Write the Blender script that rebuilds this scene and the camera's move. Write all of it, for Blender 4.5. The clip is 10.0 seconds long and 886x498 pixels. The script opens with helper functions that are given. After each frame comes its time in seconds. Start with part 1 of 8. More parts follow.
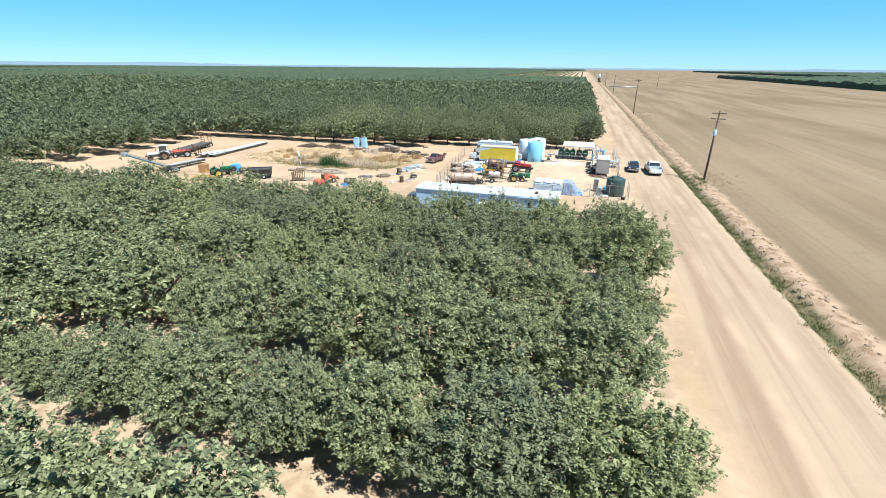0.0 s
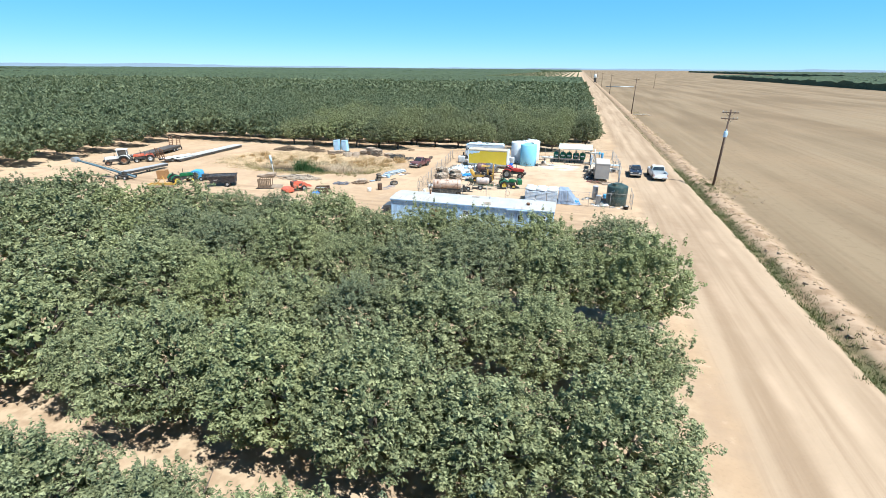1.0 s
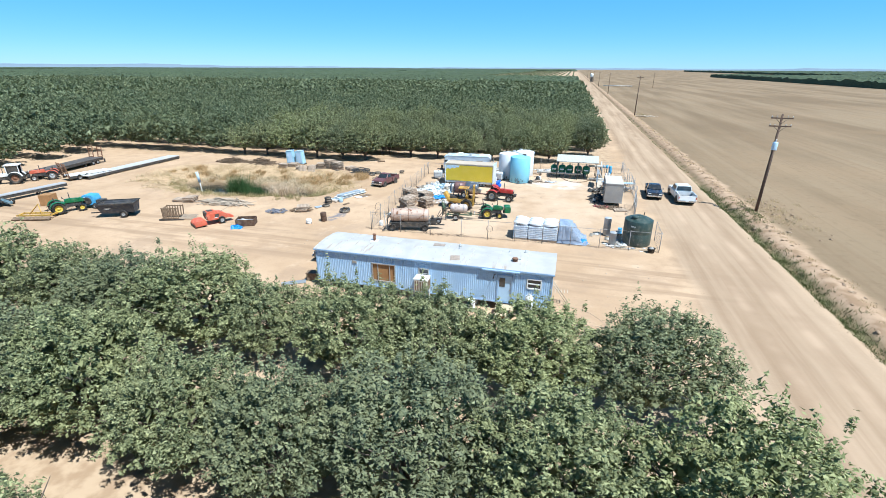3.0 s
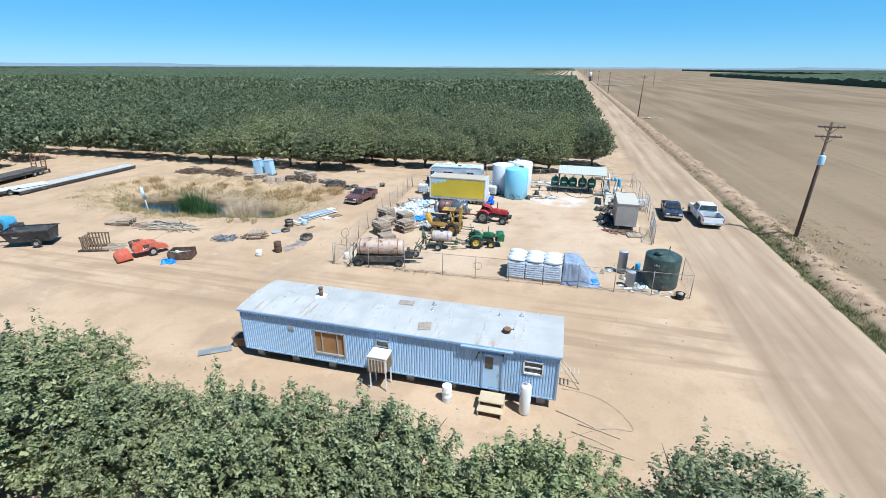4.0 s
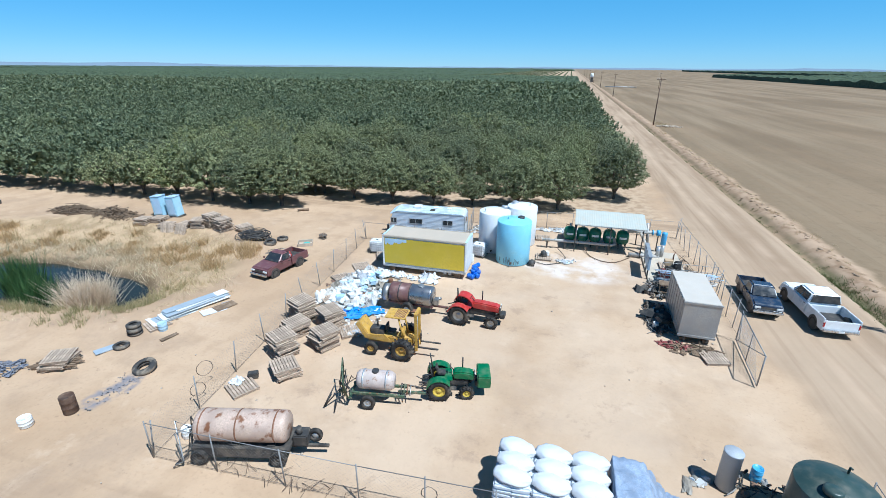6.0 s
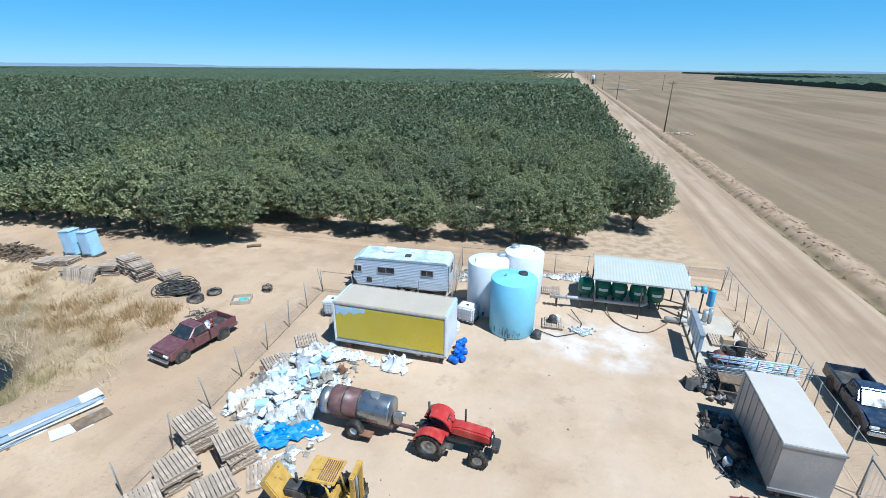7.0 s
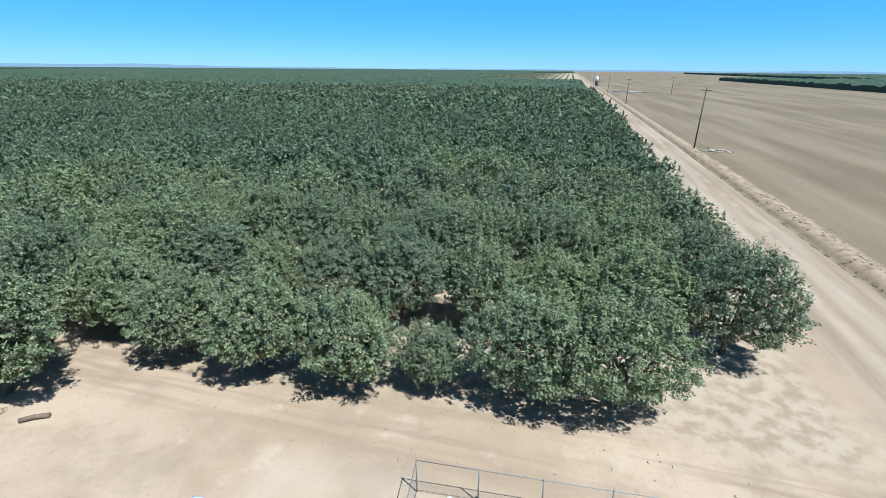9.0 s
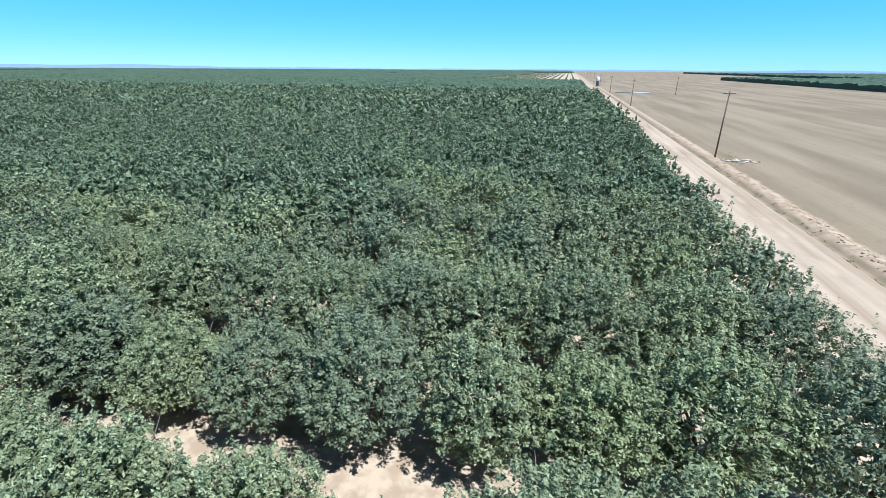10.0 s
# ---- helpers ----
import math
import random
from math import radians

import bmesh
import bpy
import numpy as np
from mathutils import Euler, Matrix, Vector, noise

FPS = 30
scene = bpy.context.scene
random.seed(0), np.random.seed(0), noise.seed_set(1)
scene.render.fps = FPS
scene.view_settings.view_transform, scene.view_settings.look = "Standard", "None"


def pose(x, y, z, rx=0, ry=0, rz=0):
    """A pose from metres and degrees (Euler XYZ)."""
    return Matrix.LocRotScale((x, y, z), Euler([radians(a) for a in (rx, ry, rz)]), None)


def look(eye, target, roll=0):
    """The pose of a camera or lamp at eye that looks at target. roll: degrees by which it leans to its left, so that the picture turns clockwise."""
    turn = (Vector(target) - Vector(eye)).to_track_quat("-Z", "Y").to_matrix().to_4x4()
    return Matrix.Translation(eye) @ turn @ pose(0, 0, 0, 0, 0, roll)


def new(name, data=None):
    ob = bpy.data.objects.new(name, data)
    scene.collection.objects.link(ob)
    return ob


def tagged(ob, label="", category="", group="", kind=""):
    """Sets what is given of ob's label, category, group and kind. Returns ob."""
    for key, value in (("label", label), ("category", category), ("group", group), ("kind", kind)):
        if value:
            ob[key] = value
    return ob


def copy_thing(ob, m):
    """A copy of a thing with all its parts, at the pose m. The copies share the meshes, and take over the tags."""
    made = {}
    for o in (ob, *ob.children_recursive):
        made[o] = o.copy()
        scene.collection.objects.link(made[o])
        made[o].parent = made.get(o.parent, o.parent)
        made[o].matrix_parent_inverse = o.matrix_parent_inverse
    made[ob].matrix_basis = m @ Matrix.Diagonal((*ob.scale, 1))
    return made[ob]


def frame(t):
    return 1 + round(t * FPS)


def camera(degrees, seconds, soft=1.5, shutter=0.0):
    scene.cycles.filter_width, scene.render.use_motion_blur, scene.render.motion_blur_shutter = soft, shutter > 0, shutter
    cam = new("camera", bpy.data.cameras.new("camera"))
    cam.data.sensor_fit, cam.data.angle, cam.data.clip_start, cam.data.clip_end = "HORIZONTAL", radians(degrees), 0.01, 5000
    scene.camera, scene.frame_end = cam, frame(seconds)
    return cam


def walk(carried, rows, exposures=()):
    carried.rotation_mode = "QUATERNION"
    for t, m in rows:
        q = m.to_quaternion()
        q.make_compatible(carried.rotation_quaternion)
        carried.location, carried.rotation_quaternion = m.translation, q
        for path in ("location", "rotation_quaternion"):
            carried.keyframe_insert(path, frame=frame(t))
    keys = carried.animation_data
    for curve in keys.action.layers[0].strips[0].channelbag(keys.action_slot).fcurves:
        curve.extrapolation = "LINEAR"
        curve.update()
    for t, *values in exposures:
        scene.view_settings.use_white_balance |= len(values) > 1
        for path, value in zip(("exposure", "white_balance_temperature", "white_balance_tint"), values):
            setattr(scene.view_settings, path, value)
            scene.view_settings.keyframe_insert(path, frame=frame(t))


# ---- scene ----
cam = camera(88.26, 10.0, soft=0.52)
ROWS = [
    (0.0, 11.732, -2.331, 16.136, 15.848, -21.791, -0.482),
    (0.5, 11.698, 1.171, 15.752, 15.631, -21.764, -0.424),
    (1.0, 11.613, 4.780, 15.411, 15.417, -21.692, -0.389),
    (1.5, 11.465, 8.535, 15.119, 15.274, -21.596, -0.361),
    (2.0, 11.264, 12.404, 14.952, 15.163, -21.547, -0.325),
    (2.5, 10.996, 16.433, 14.805, 15.065, -21.614, -0.295),
    (4.0, 9.954, 29.456, 14.660, 14.688, -21.790, -0.253),
    (4.5, 9.530, 34.033, 14.762, 14.628, -21.845, -0.300),
    (5.0, 9.055, 38.662, 14.822, 14.585, -21.936, -0.330),
    (6.5, 7.325, 54.051, 14.754, 14.491, -21.665, -0.426),
    (7.0, 6.770, 59.073, 14.907, 14.489, -21.616, -0.486),
    (7.5, 6.216, 64.026, 15.146, 14.508, -21.606, -0.537),
    (8.0, 5.629, 69.173, 15.360, 14.504, -21.591, -0.561),
    (9.0, 4.071, 79.644, 15.673, 14.491, -21.578, -0.474),
    (10.0, 2.429, 90.172, 15.906, 14.398, -21.571, -0.361),
]
EXPOSURES = [(0.0, 0.78, 5800, 3), (2.5, 0.74, 5650, 3), (4.0, 0.45, 5420, 4), (6.5, 0.36, 5200, 3), (8.0, 0.35, 5060, 1), (9.0, 0.48, 5020, -1), (10.0, 0.82, 5000, 3)]
walk(cam, [(t, pose(x, y, z, 90 + pitch, 0, yaw) @ pose(0, 0, 0, 0, 0, -roll)) for t, x, y, z, yaw, pitch, roll in ROWS], EXPOSURES)

# ---- light: clear noon sky, sun high over the road side ----
SUN_DIR = Vector((0.47, -0.27, 1.0)).normalized()
world = bpy.data.worlds.new("world")
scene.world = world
world.use_nodes = True
wn = world.node_tree.nodes
wl = world.node_tree.links
sky = wn.new("ShaderNodeTexSky")
sky.sky_type = 'NISHITA'
sky.sun_disc = False
sky.sun_elevation = math.asin(SUN_DIR.z)
sky.sun_rotation = math.atan2(SUN_DIR.x, SUN_DIR.y)
sky.altitude = 60
sky.air_density = 0.7
sky.dust_density = 0.0
sky.ozone_density = 3.0
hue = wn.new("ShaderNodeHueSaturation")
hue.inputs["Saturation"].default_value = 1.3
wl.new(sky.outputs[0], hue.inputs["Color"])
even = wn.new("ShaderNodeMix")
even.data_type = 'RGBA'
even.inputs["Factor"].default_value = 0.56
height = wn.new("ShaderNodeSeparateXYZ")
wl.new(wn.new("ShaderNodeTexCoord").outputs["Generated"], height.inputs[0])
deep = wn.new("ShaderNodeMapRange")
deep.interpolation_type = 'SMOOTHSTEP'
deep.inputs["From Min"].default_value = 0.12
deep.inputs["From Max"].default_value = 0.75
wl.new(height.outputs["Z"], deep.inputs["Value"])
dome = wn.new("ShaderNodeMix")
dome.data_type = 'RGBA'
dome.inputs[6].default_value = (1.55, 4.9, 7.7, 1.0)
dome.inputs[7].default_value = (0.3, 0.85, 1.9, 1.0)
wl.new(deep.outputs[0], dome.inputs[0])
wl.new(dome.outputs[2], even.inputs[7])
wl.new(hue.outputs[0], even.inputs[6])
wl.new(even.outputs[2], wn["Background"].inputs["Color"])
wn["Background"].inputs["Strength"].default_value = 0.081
sun = new("sun", bpy.data.lights.new("sun", 'SUN'))
sun.data.energy = 5.0
sun.data.angle = radians(0.53)
sun.data.color = (1.0, 0.95, 0.87)
sun.matrix_world = look(SUN_DIR * 200, (0, 0, 0))

# ---- materials ----
class Nodes:
    """Short hand for building a node material."""

    def __init__(self, name):
        self.mat = bpy.data.materials.new(name)
        self.mat.use_nodes = True
        self.t = self.mat.node_tree
        self.bsdf = self.t.nodes["Principled BSDF"]
        self.coord = self.t.nodes.new("ShaderNodeTexCoord").outputs["Object"]
        self.info = self.t.nodes.new("ShaderNodeObjectInfo").outputs["Random"]

    def put(self, socket, value):
        if isinstance(value, bpy.types.NodeSocket):
            self.t.links.new(value, socket)
        elif isinstance(value, (tuple, list)) and len(value) == 3 and socket.type == 'RGBA':
            socket.default_value = (*value, 1)
        else:
            socket.default_value = value

    def math(self, op, a, b=0.0):
        n = self.t.nodes.new("ShaderNodeMath")
        n.operation = op
        self.put(n.inputs[0], a)
        self.put(n.inputs[1], b)
        return n.outputs[0]

    def mix(self, fac, a, b, mode='MIX'):
        n = self.t.nodes.new("ShaderNodeMix")
        n.data_type, n.blend_type = 'RGBA', mode
        self.put(n.inputs[0], fac)
        self.put(n.inputs[6], a)
        self.put(n.inputs[7], b)
        return n.outputs[2]

    def noise(self, scale, detail=3.0, vec=None, rough=0.55, stretch=None):
        n = self.t.nodes.new("ShaderNodeTexNoise")
        v = self.coord if vec is None else vec
        if stretch:
            m = self.t.nodes.new("ShaderNodeMapping")
            self.put(m.inputs["Vector"], v)
            m.inputs["Scale"].default_value = stretch
            v = m.outputs[0]
        self.put(n.inputs["Vector"], v)
        n.inputs["Scale"].default_value = scale
        n.inputs["Detail"].default_value = detail
        n.inputs["Roughness"].default_value = rough
        return n.outputs["Fac"]

    def ramp(self, value, lo, hi, a=0.0, b=1.0):
        n = self.t.nodes.new("ShaderNodeMapRange")
        n.interpolation_type = 'SMOOTHSTEP'
        self.put(n.inputs["Value"], value)
        for k, q in (("From Min", lo), ("From Max", hi), ("To Min", a), ("To Max", b)):
            self.put(n.inputs[k], q)
        return n.outputs[0]

    def xyz(self, vec=None):
        n = self.t.nodes.new("ShaderNodeSeparateXYZ")
        self.put(n.inputs[0], self.coord if vec is None else vec)
        return n.outputs

    def bump(self, height, strength, distance):
        n = self.t.nodes.new("ShaderNodeBump")
        self.put(n.inputs["Height"], height)
        n.inputs["Strength"].default_value = strength
        n.inputs["Distance"].default_value = distance
        self.t.links.new(n.outputs[0], self.bsdf.inputs["Normal"])

    def done(self, color, rough=0.8, metal=0.0, spec=0.5):
        self.put(self.bsdf.inputs["Base Color"], color)
        self.put(self.bsdf.inputs["Roughness"], rough)
        self.put(self.bsdf.inputs["Metallic"], metal)
        self.put(self.bsdf.inputs["Specular IOR Level"], spec)
        return self.mat


SAND = (0.50, 0.40, 0.29)


def shade(c, k):
    return tuple(min(1.0, q * k) for q in c)


def paint(name, col, rough=0.55, metal=0.0, var=0.14, scale=1.3, dust=0.25, rust=0.0, rand=0.12, bump=0.15, spec=0.5):
    """A worn surface: two scales of variation, dust in blotches, rust where asked."""
    n = Nodes(name)
    big, fine = n.noise(scale, 4), n.noise(scale * 14, 3)
    c = n.mix(n.ramp(big, 0.3, 0.7), shade(col, 1 - var), shade(col, 1 + var))
    c = n.mix(n.ramp(fine, 0.3, 0.75), c, shade(col, 1 - var * 0.6))
    if rand:
        c = n.mix(n.math('MULTIPLY', n.info, rand), c, shade(col, 0.55))
    if rust:
        c = n.mix(n.ramp(n.noise(scale * 2.3, 6), 0.62 - 0.3 * rust, 0.72 - 0.2 * rust), c, (0.20, 0.085, 0.04))
    if dust:
        c = n.mix(n.math('MULTIPLY', n.ramp(n.noise(scale * 1.9, 5), 0.42, 0.75), dust), c, SAND)
    n.bump(fine, bump, 0.01)
    return n.done(c, n.ramp(big, 0.2, 0.8, max(0.05, rough - 0.1), min(1, rough + 0.12)), metal, spec)


def leafy(name, dark, light, rand=0.5):
    """Leaves: colour varies by leaf and by tree, with light passing through."""
    n = Nodes(name)
    isl = n.t.nodes.new("ShaderNodeNewGeometry").outputs["Random Per Island"]
    c = n.mix(n.math('POWER', isl, 1.3), dark, light)
    c = n.mix(n.math('MULTIPLY', n.ramp(n.noise(1.1, 4), 0.4, 0.66), 0.35), c, shade(dark, 1.25))
    c = n.mix(n.math('MULTIPLY', n.ramp(n.info, 0.45, 1.0), rand), c, (dark[0] * 1.5, dark[1] * 1.4, dark[2] * 2.0))
    c = n.mix(n.math('MULTIPLY', n.ramp(n.info, 0.0, 0.35, 1.0, 0.0), rand * 0.3), c, (light[0] * 0.85, light[1] * 0.9, light[2] * 0.5))
    c = n.mix(n.math('MULTIPLY', n.ramp(n.noise(0.12, 3), 0.35, 0.7), 0.2), c, (light[0] * 1.12, light[1] * 1.0, light[2] * 0.75))
    mat = n.done(c, 0.6, 0.0, 0.22)
    tr = n.t.nodes.new("ShaderNodeBsdfTranslucent")
    n.put(tr.inputs["Color"], n.mix(0.5, c, (light[0] * 1.3, light[1] * 1.5, light[2] * 0.6)))
    ms = n.t.nodes.new("ShaderNodeMixShader")
    ms.inputs[0].default_value = 0.1
    n.t.links.new(n.bsdf.outputs[0], ms.inputs[1])
    n.t.links.new(tr.outputs[0], ms.inputs[2])
    n.t.links.new(ms.outputs[0], n.t.nodes["Material Output"].inputs["Surface"])
    return mat


def ground_material():
    """Pale sandy soil, with road, ditch, ploughed field, orchard floor and pond bed by place."""
    n = Nodes("sandy_ground")
    x, y, z = n.xyz()
    wob = n.math('MULTIPLY', n.math('SUBTRACT', n.noise(0.25, 4), 0.5), 2.4)
    xw = n.math('ADD', x, wob)
    yw = n.math('ADD', y, wob)

    def band(v, lo, hi, soft):
        return n.math('MULTIPLY', n.ramp(v, lo - soft, lo + soft), n.ramp(v, hi - soft, hi + soft, 1, 0))

    sand = n.mix(n.ramp(n.noise(0.06, 5), 0.35, 0.65), (0.45, 0.325, 0.20), (0.55, 0.41, 0.265))
    sand = n.mix(n.math('MULTIPLY', n.ramp(n.noise(0.5, 5), 0.45, 0.7), 0.6), sand, (0.40, 0.285, 0.175))
    sand = n.mix(n.math('MULTIPLY', n.ramp(n.noise(6.0, 4), 0.5, 0.8), 0.35), sand, (0.33, 0.23, 0.14))
    sand = n.mix(n.math('MULTIPLY', n.ramp(n.noise(1.6, 6, rough=0.7), 0.64, 0.72), 0.5), sand, (0.27, 0.195, 0.125))
    # grey damp and reddish patches with soft edges
    sand = n.mix(n.math('MULTIPLY', n.ramp(n.noise(0.17, 6, rough=0.65), 0.5, 0.66), 0.55), sand, (0.37, 0.275, 0.185))
    sand = n.mix(n.math('MULTIPLY', n.ramp(n.noise(0.33, 6, rough=0.7), 0.56, 0.7), 0.5), sand, (0.60, 0.47, 0.33))
    sand = n.mix(n.math('MULTIPLY', n.ramp(n.noise(2.4, 5, rough=0.7), 0.62, 0.7), 0.4), sand, (0.25, 0.175, 0.115))
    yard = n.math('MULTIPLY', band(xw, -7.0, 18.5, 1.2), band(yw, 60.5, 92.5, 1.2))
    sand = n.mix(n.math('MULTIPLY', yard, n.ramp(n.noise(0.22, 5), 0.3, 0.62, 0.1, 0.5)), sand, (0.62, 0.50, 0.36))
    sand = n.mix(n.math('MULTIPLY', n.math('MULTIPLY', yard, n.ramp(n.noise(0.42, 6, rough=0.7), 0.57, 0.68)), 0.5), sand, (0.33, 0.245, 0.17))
    # vehicle tracks across the yard, before the orchard and along the road
    tx = n.noise(1.0, 6, stretch=(0.07, 0.9, 1))
    yard_track = n.math('MULTIPLY', n.math('MAXIMUM', band(y, 51, 58, 1.5), band(y, 93.8, 98, 1.2)), band(x, -60, 24, 4))
    sand = n.mix(n.math('MULTIPLY', yard_track, n.ramp(tx, 0.44, 0.62, 0, 0.75)), sand, (0.335, 0.24, 0.15))
    ty = n.noise(1.0, 5, stretch=(0.55, 0.03, 1))
    road = band(xw, 20.5, 28.8, 0.8)
    roadc = n.mix(n.ramp(ty, 0.38, 0.66), (0.435, 0.335, 0.225), (0.30, 0.22, 0.14))
    ty2 = n.noise(1.0, 5, stretch=(2.2, 0.06, 1))
    roadc = n.mix(n.math('MULTIPLY', n.ramp(ty2, 0.5, 0.68), 0.4), roadc, (0.27, 0.19, 0.12))
    ruts = n.math('MAXIMUM', band(x, 22.9, 23.6, 0.35), band(x, 25.4, 26.2, 0.4))
    roadc = n.mix(n.math('MULTIPLY', ruts, n.ramp(n.noise(0.2, 3), 0.4, 0.65, 0.1, 0.55)), roadc, (0.56, 0.43, 0.295))
    c = n.mix(n.math('MULTIPLY', road, 0.85), sand, roadc)
    # orchard floor
    floor = n.math('MULTIPLY', n.math('MAXIMUM', n.ramp(yw, 40, 43, 1, 0), n.ramp(yw, 96.5, 99)), n.ramp(xw, 17, 20, 1, 0))
    litter = n.mix(n.ramp(n.noise(1.2, 5), 0.4, 0.65), (0.50, 0.385, 0.255), (0.37, 0.27, 0.17))
    c = n.mix(floor, c, litter)
    # dry bed round the pond
    dx = n.math('DIVIDE', n.math('ADD', x, 32.0), 17.5)
    dy = n.math('DIVIDE', n.math('SUBTRACT', y, 75.2), 9.6)
    bed = n.ramp(n.math('ADD', n.math('ADD', n.math('MULTIPLY', dx, dx), n.math('MULTIPLY', dy, dy)), n.math('MULTIPLY', wob, 0.16)), 0.7, 1.05, 1, 0)
    bedc = n.mix(n.ramp(n.noise(0.5, 5), 0.4, 0.62), (0.50, 0.375, 0.225), (0.33, 0.245, 0.135))
    bedc = n.mix(n.math('MULTIPLY', n.ramp(n.noise(1.7, 5), 0.55, 0.7), 0.6), bedc, (0.24, 0.20, 0.095))
    c = n.mix(n.math('MULTIPLY', bed, 0.85), c, bedc)
    c = n.mix(n.ramp(z, -1.15, -0.6, 0.85, 0), c, (0.10, 0.075, 0.045))
    # grey ash beside the big tyre
    ax = n.math('DIVIDE', n.math('ADD', xw, 12.2), 0.75)
    ay = n.math('DIVIDE', n.math('SUBTRACT', yw, 62.4), 1.5)
    ash = n.ramp(n.math('ADD', n.math('MULTIPLY', ax, ax), n.math('MULTIPLY', ay, ay)), 0.3, 1.2, 1, 0)
    c = n.mix(n.math('MULTIPLY', ash, n.ramp(n.noise(1.6, 6), 0.36, 0.6)), c, (0.24, 0.23, 0.235))
    # white powder spilled beside the tank
    px = n.math('DIVIDE', n.math('SUBTRACT', xw, 9.8), 5.0)
    py = n.math('DIVIDE', n.math('SUBTRACT', yw, 83.6), 3.0)
    spill = n.ramp(n.math('ADD', n.math('MULTIPLY', px, px), n.math('MULTIPLY', py, py)), 0.1, 1.1, 1, 0)
    c = n.mix(n.math('MULTIPLY', spill, n.ramp(n.noise(0.55, 6), 0.34, 0.72, 0, 0.85)), c, (0.76, 0.74, 0.70))
    # ditch with weeds, then the rough verge and the bare field
    ditch = band(n.math('ADD', x, n.math('MULTIPLY', wob, 0.3)), 28.5, 29.8, 0.3)
    green = n.mix(n.math('MULTIPLY', n.ramp(n.noise(0.3, 5), 0.36, 0.55), n.ramp(y, 80, 110, 1.0, 0.35)), (0.30, 0.22, 0.135), (0.12, 0.12, 0.055))
    c = n.mix(n.math('MULTIPLY', ditch, 0.9), c, green)
    verge = band(xw, 29.9, 31.6, 0.5)
    c = n.mix(n.math('MULTIPLY', verge, 0.9), c, n.mix(n.ramp(n.noise(0.8, 6), 0.4, 0.65), (0.44, 0.325, 0.215), (0.29, 0.20, 0.12)))
    fx = n.noise(1.0, 5, stretch=(0.09, 0.008, 1))
    fx2 = n.noise(1.0, 4, stretch=(0.5, 0.02, 1))
    fieldc = n.mix(n.ramp(fx, 0.36, 0.66), (0.20, 0.149, 0.088), (0.29, 0.224, 0.138))
    fieldc = n.mix(n.math('MULTIPLY', n.ramp(fx2, 0.45, 0.7), 0.22), fieldc, (0.25, 0.165, 0.095))
    fieldc = n.mix(n.math('MULTIPLY', n.ramp(n.noise(0.03, 4), 0.45, 0.7), 0.4), fieldc, (0.315, 0.226, 0.132))
    rows = n.noise(1.0, 3, stretch=(1.7, 0.012, 1))
    fieldc = n.mix(n.math('MULTIPLY', n.ramp(rows, 0.5, 0.64), 0.17), fieldc, (0.165, 0.115, 0.068))
    clod = n.noise(0.9, 6, rough=0.75)
    fieldc = n.mix(n.math('MULTIPLY', n.ramp(clod, 0.52, 0.66), 0.3), fieldc, (0.15, 0.105, 0.062))
    c = n.mix(n.ramp(xw, 31.3, 32.4), c, fieldc)
    c = n.mix(1.0, c, (0.93, 0.885, 0.90), 'MULTIPLY')
    n.bump(n.math('ADD', n.noise(0.9, 6), n.math('MULTIPLY', n.noise(7, 4), 0.12)), 0.5, 0.12)
    return n.done(c, 0.95, 0.0, 0.15)


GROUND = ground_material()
LEAF = leafy("tree_leaves", (0.062, 0.08, 0.04), (0.385, 0.395, 0.205))
LEAF_FAR = leafy("far_leaves", (0.052, 0.072, 0.04), (0.245, 0.275, 0.155), 0.0)
BARK = paint("bark", (0.11, 0.085, 0.065), 0.9, var=0.3, scale=5, dust=0.15, bump=0.6)
PALEBLUE = paint("pale_blue_panel", (0.50, 0.66, 0.82), 0.45, dust=0.1)
WHITE = paint("white_paint", (0.78, 0.79, 0.78), 0.45, dust=0.12)
STEEL = paint("weathered_steel", (0.42, 0.42, 0.41), 0.42, 0.75, dust=0.2)
FENCE = paint("weathered_fence_steel", (0.30, 0.295, 0.29), 0.6, 0.4, dust=0.15)
PALLETWOOD = paint("weathered_pallet_wood", (0.52, 0.40, 0.30), 0.9, var=0.35, scale=3, dust=0.1, rand=0.75)
GALV = paint("galvanised_steel", (0.50, 0.51, 0.52), 0.5, 0.6, dust=0.12)
DARK = paint("dark_metal", (0.045, 0.043, 0.042), 0.6, dust=0.2)
OLDRUBBER = paint("dusty_old_rubber", (0.055, 0.053, 0.052), 0.85, dust=0.5, spec=0.2)
BLACK = paint("black_rubber", (0.022, 0.021, 0.021), 0.75, dust=0.22, spec=0.3)
RUST = paint("rusty_steel", (0.24, 0.115, 0.065), 0.8, 0.2, var=0.35, dust=0.25, rust=0.4)
WOOD = paint("grey_wood", (0.50, 0.41, 0.32), 0.9, var=0.25, scale=2.5, dust=0.2, rand=0.5)
BROWNWOOD = paint("brown_wood", (0.20, 0.135, 0.085), 0.9, var=0.3, scale=2.5, dust=0.2, rand=0.4)
GLASS = paint("tinted_glass", (0.03, 0.035, 0.04), 0.08, 0.0, dust=0.1, bump=0.0, spec=0.8)


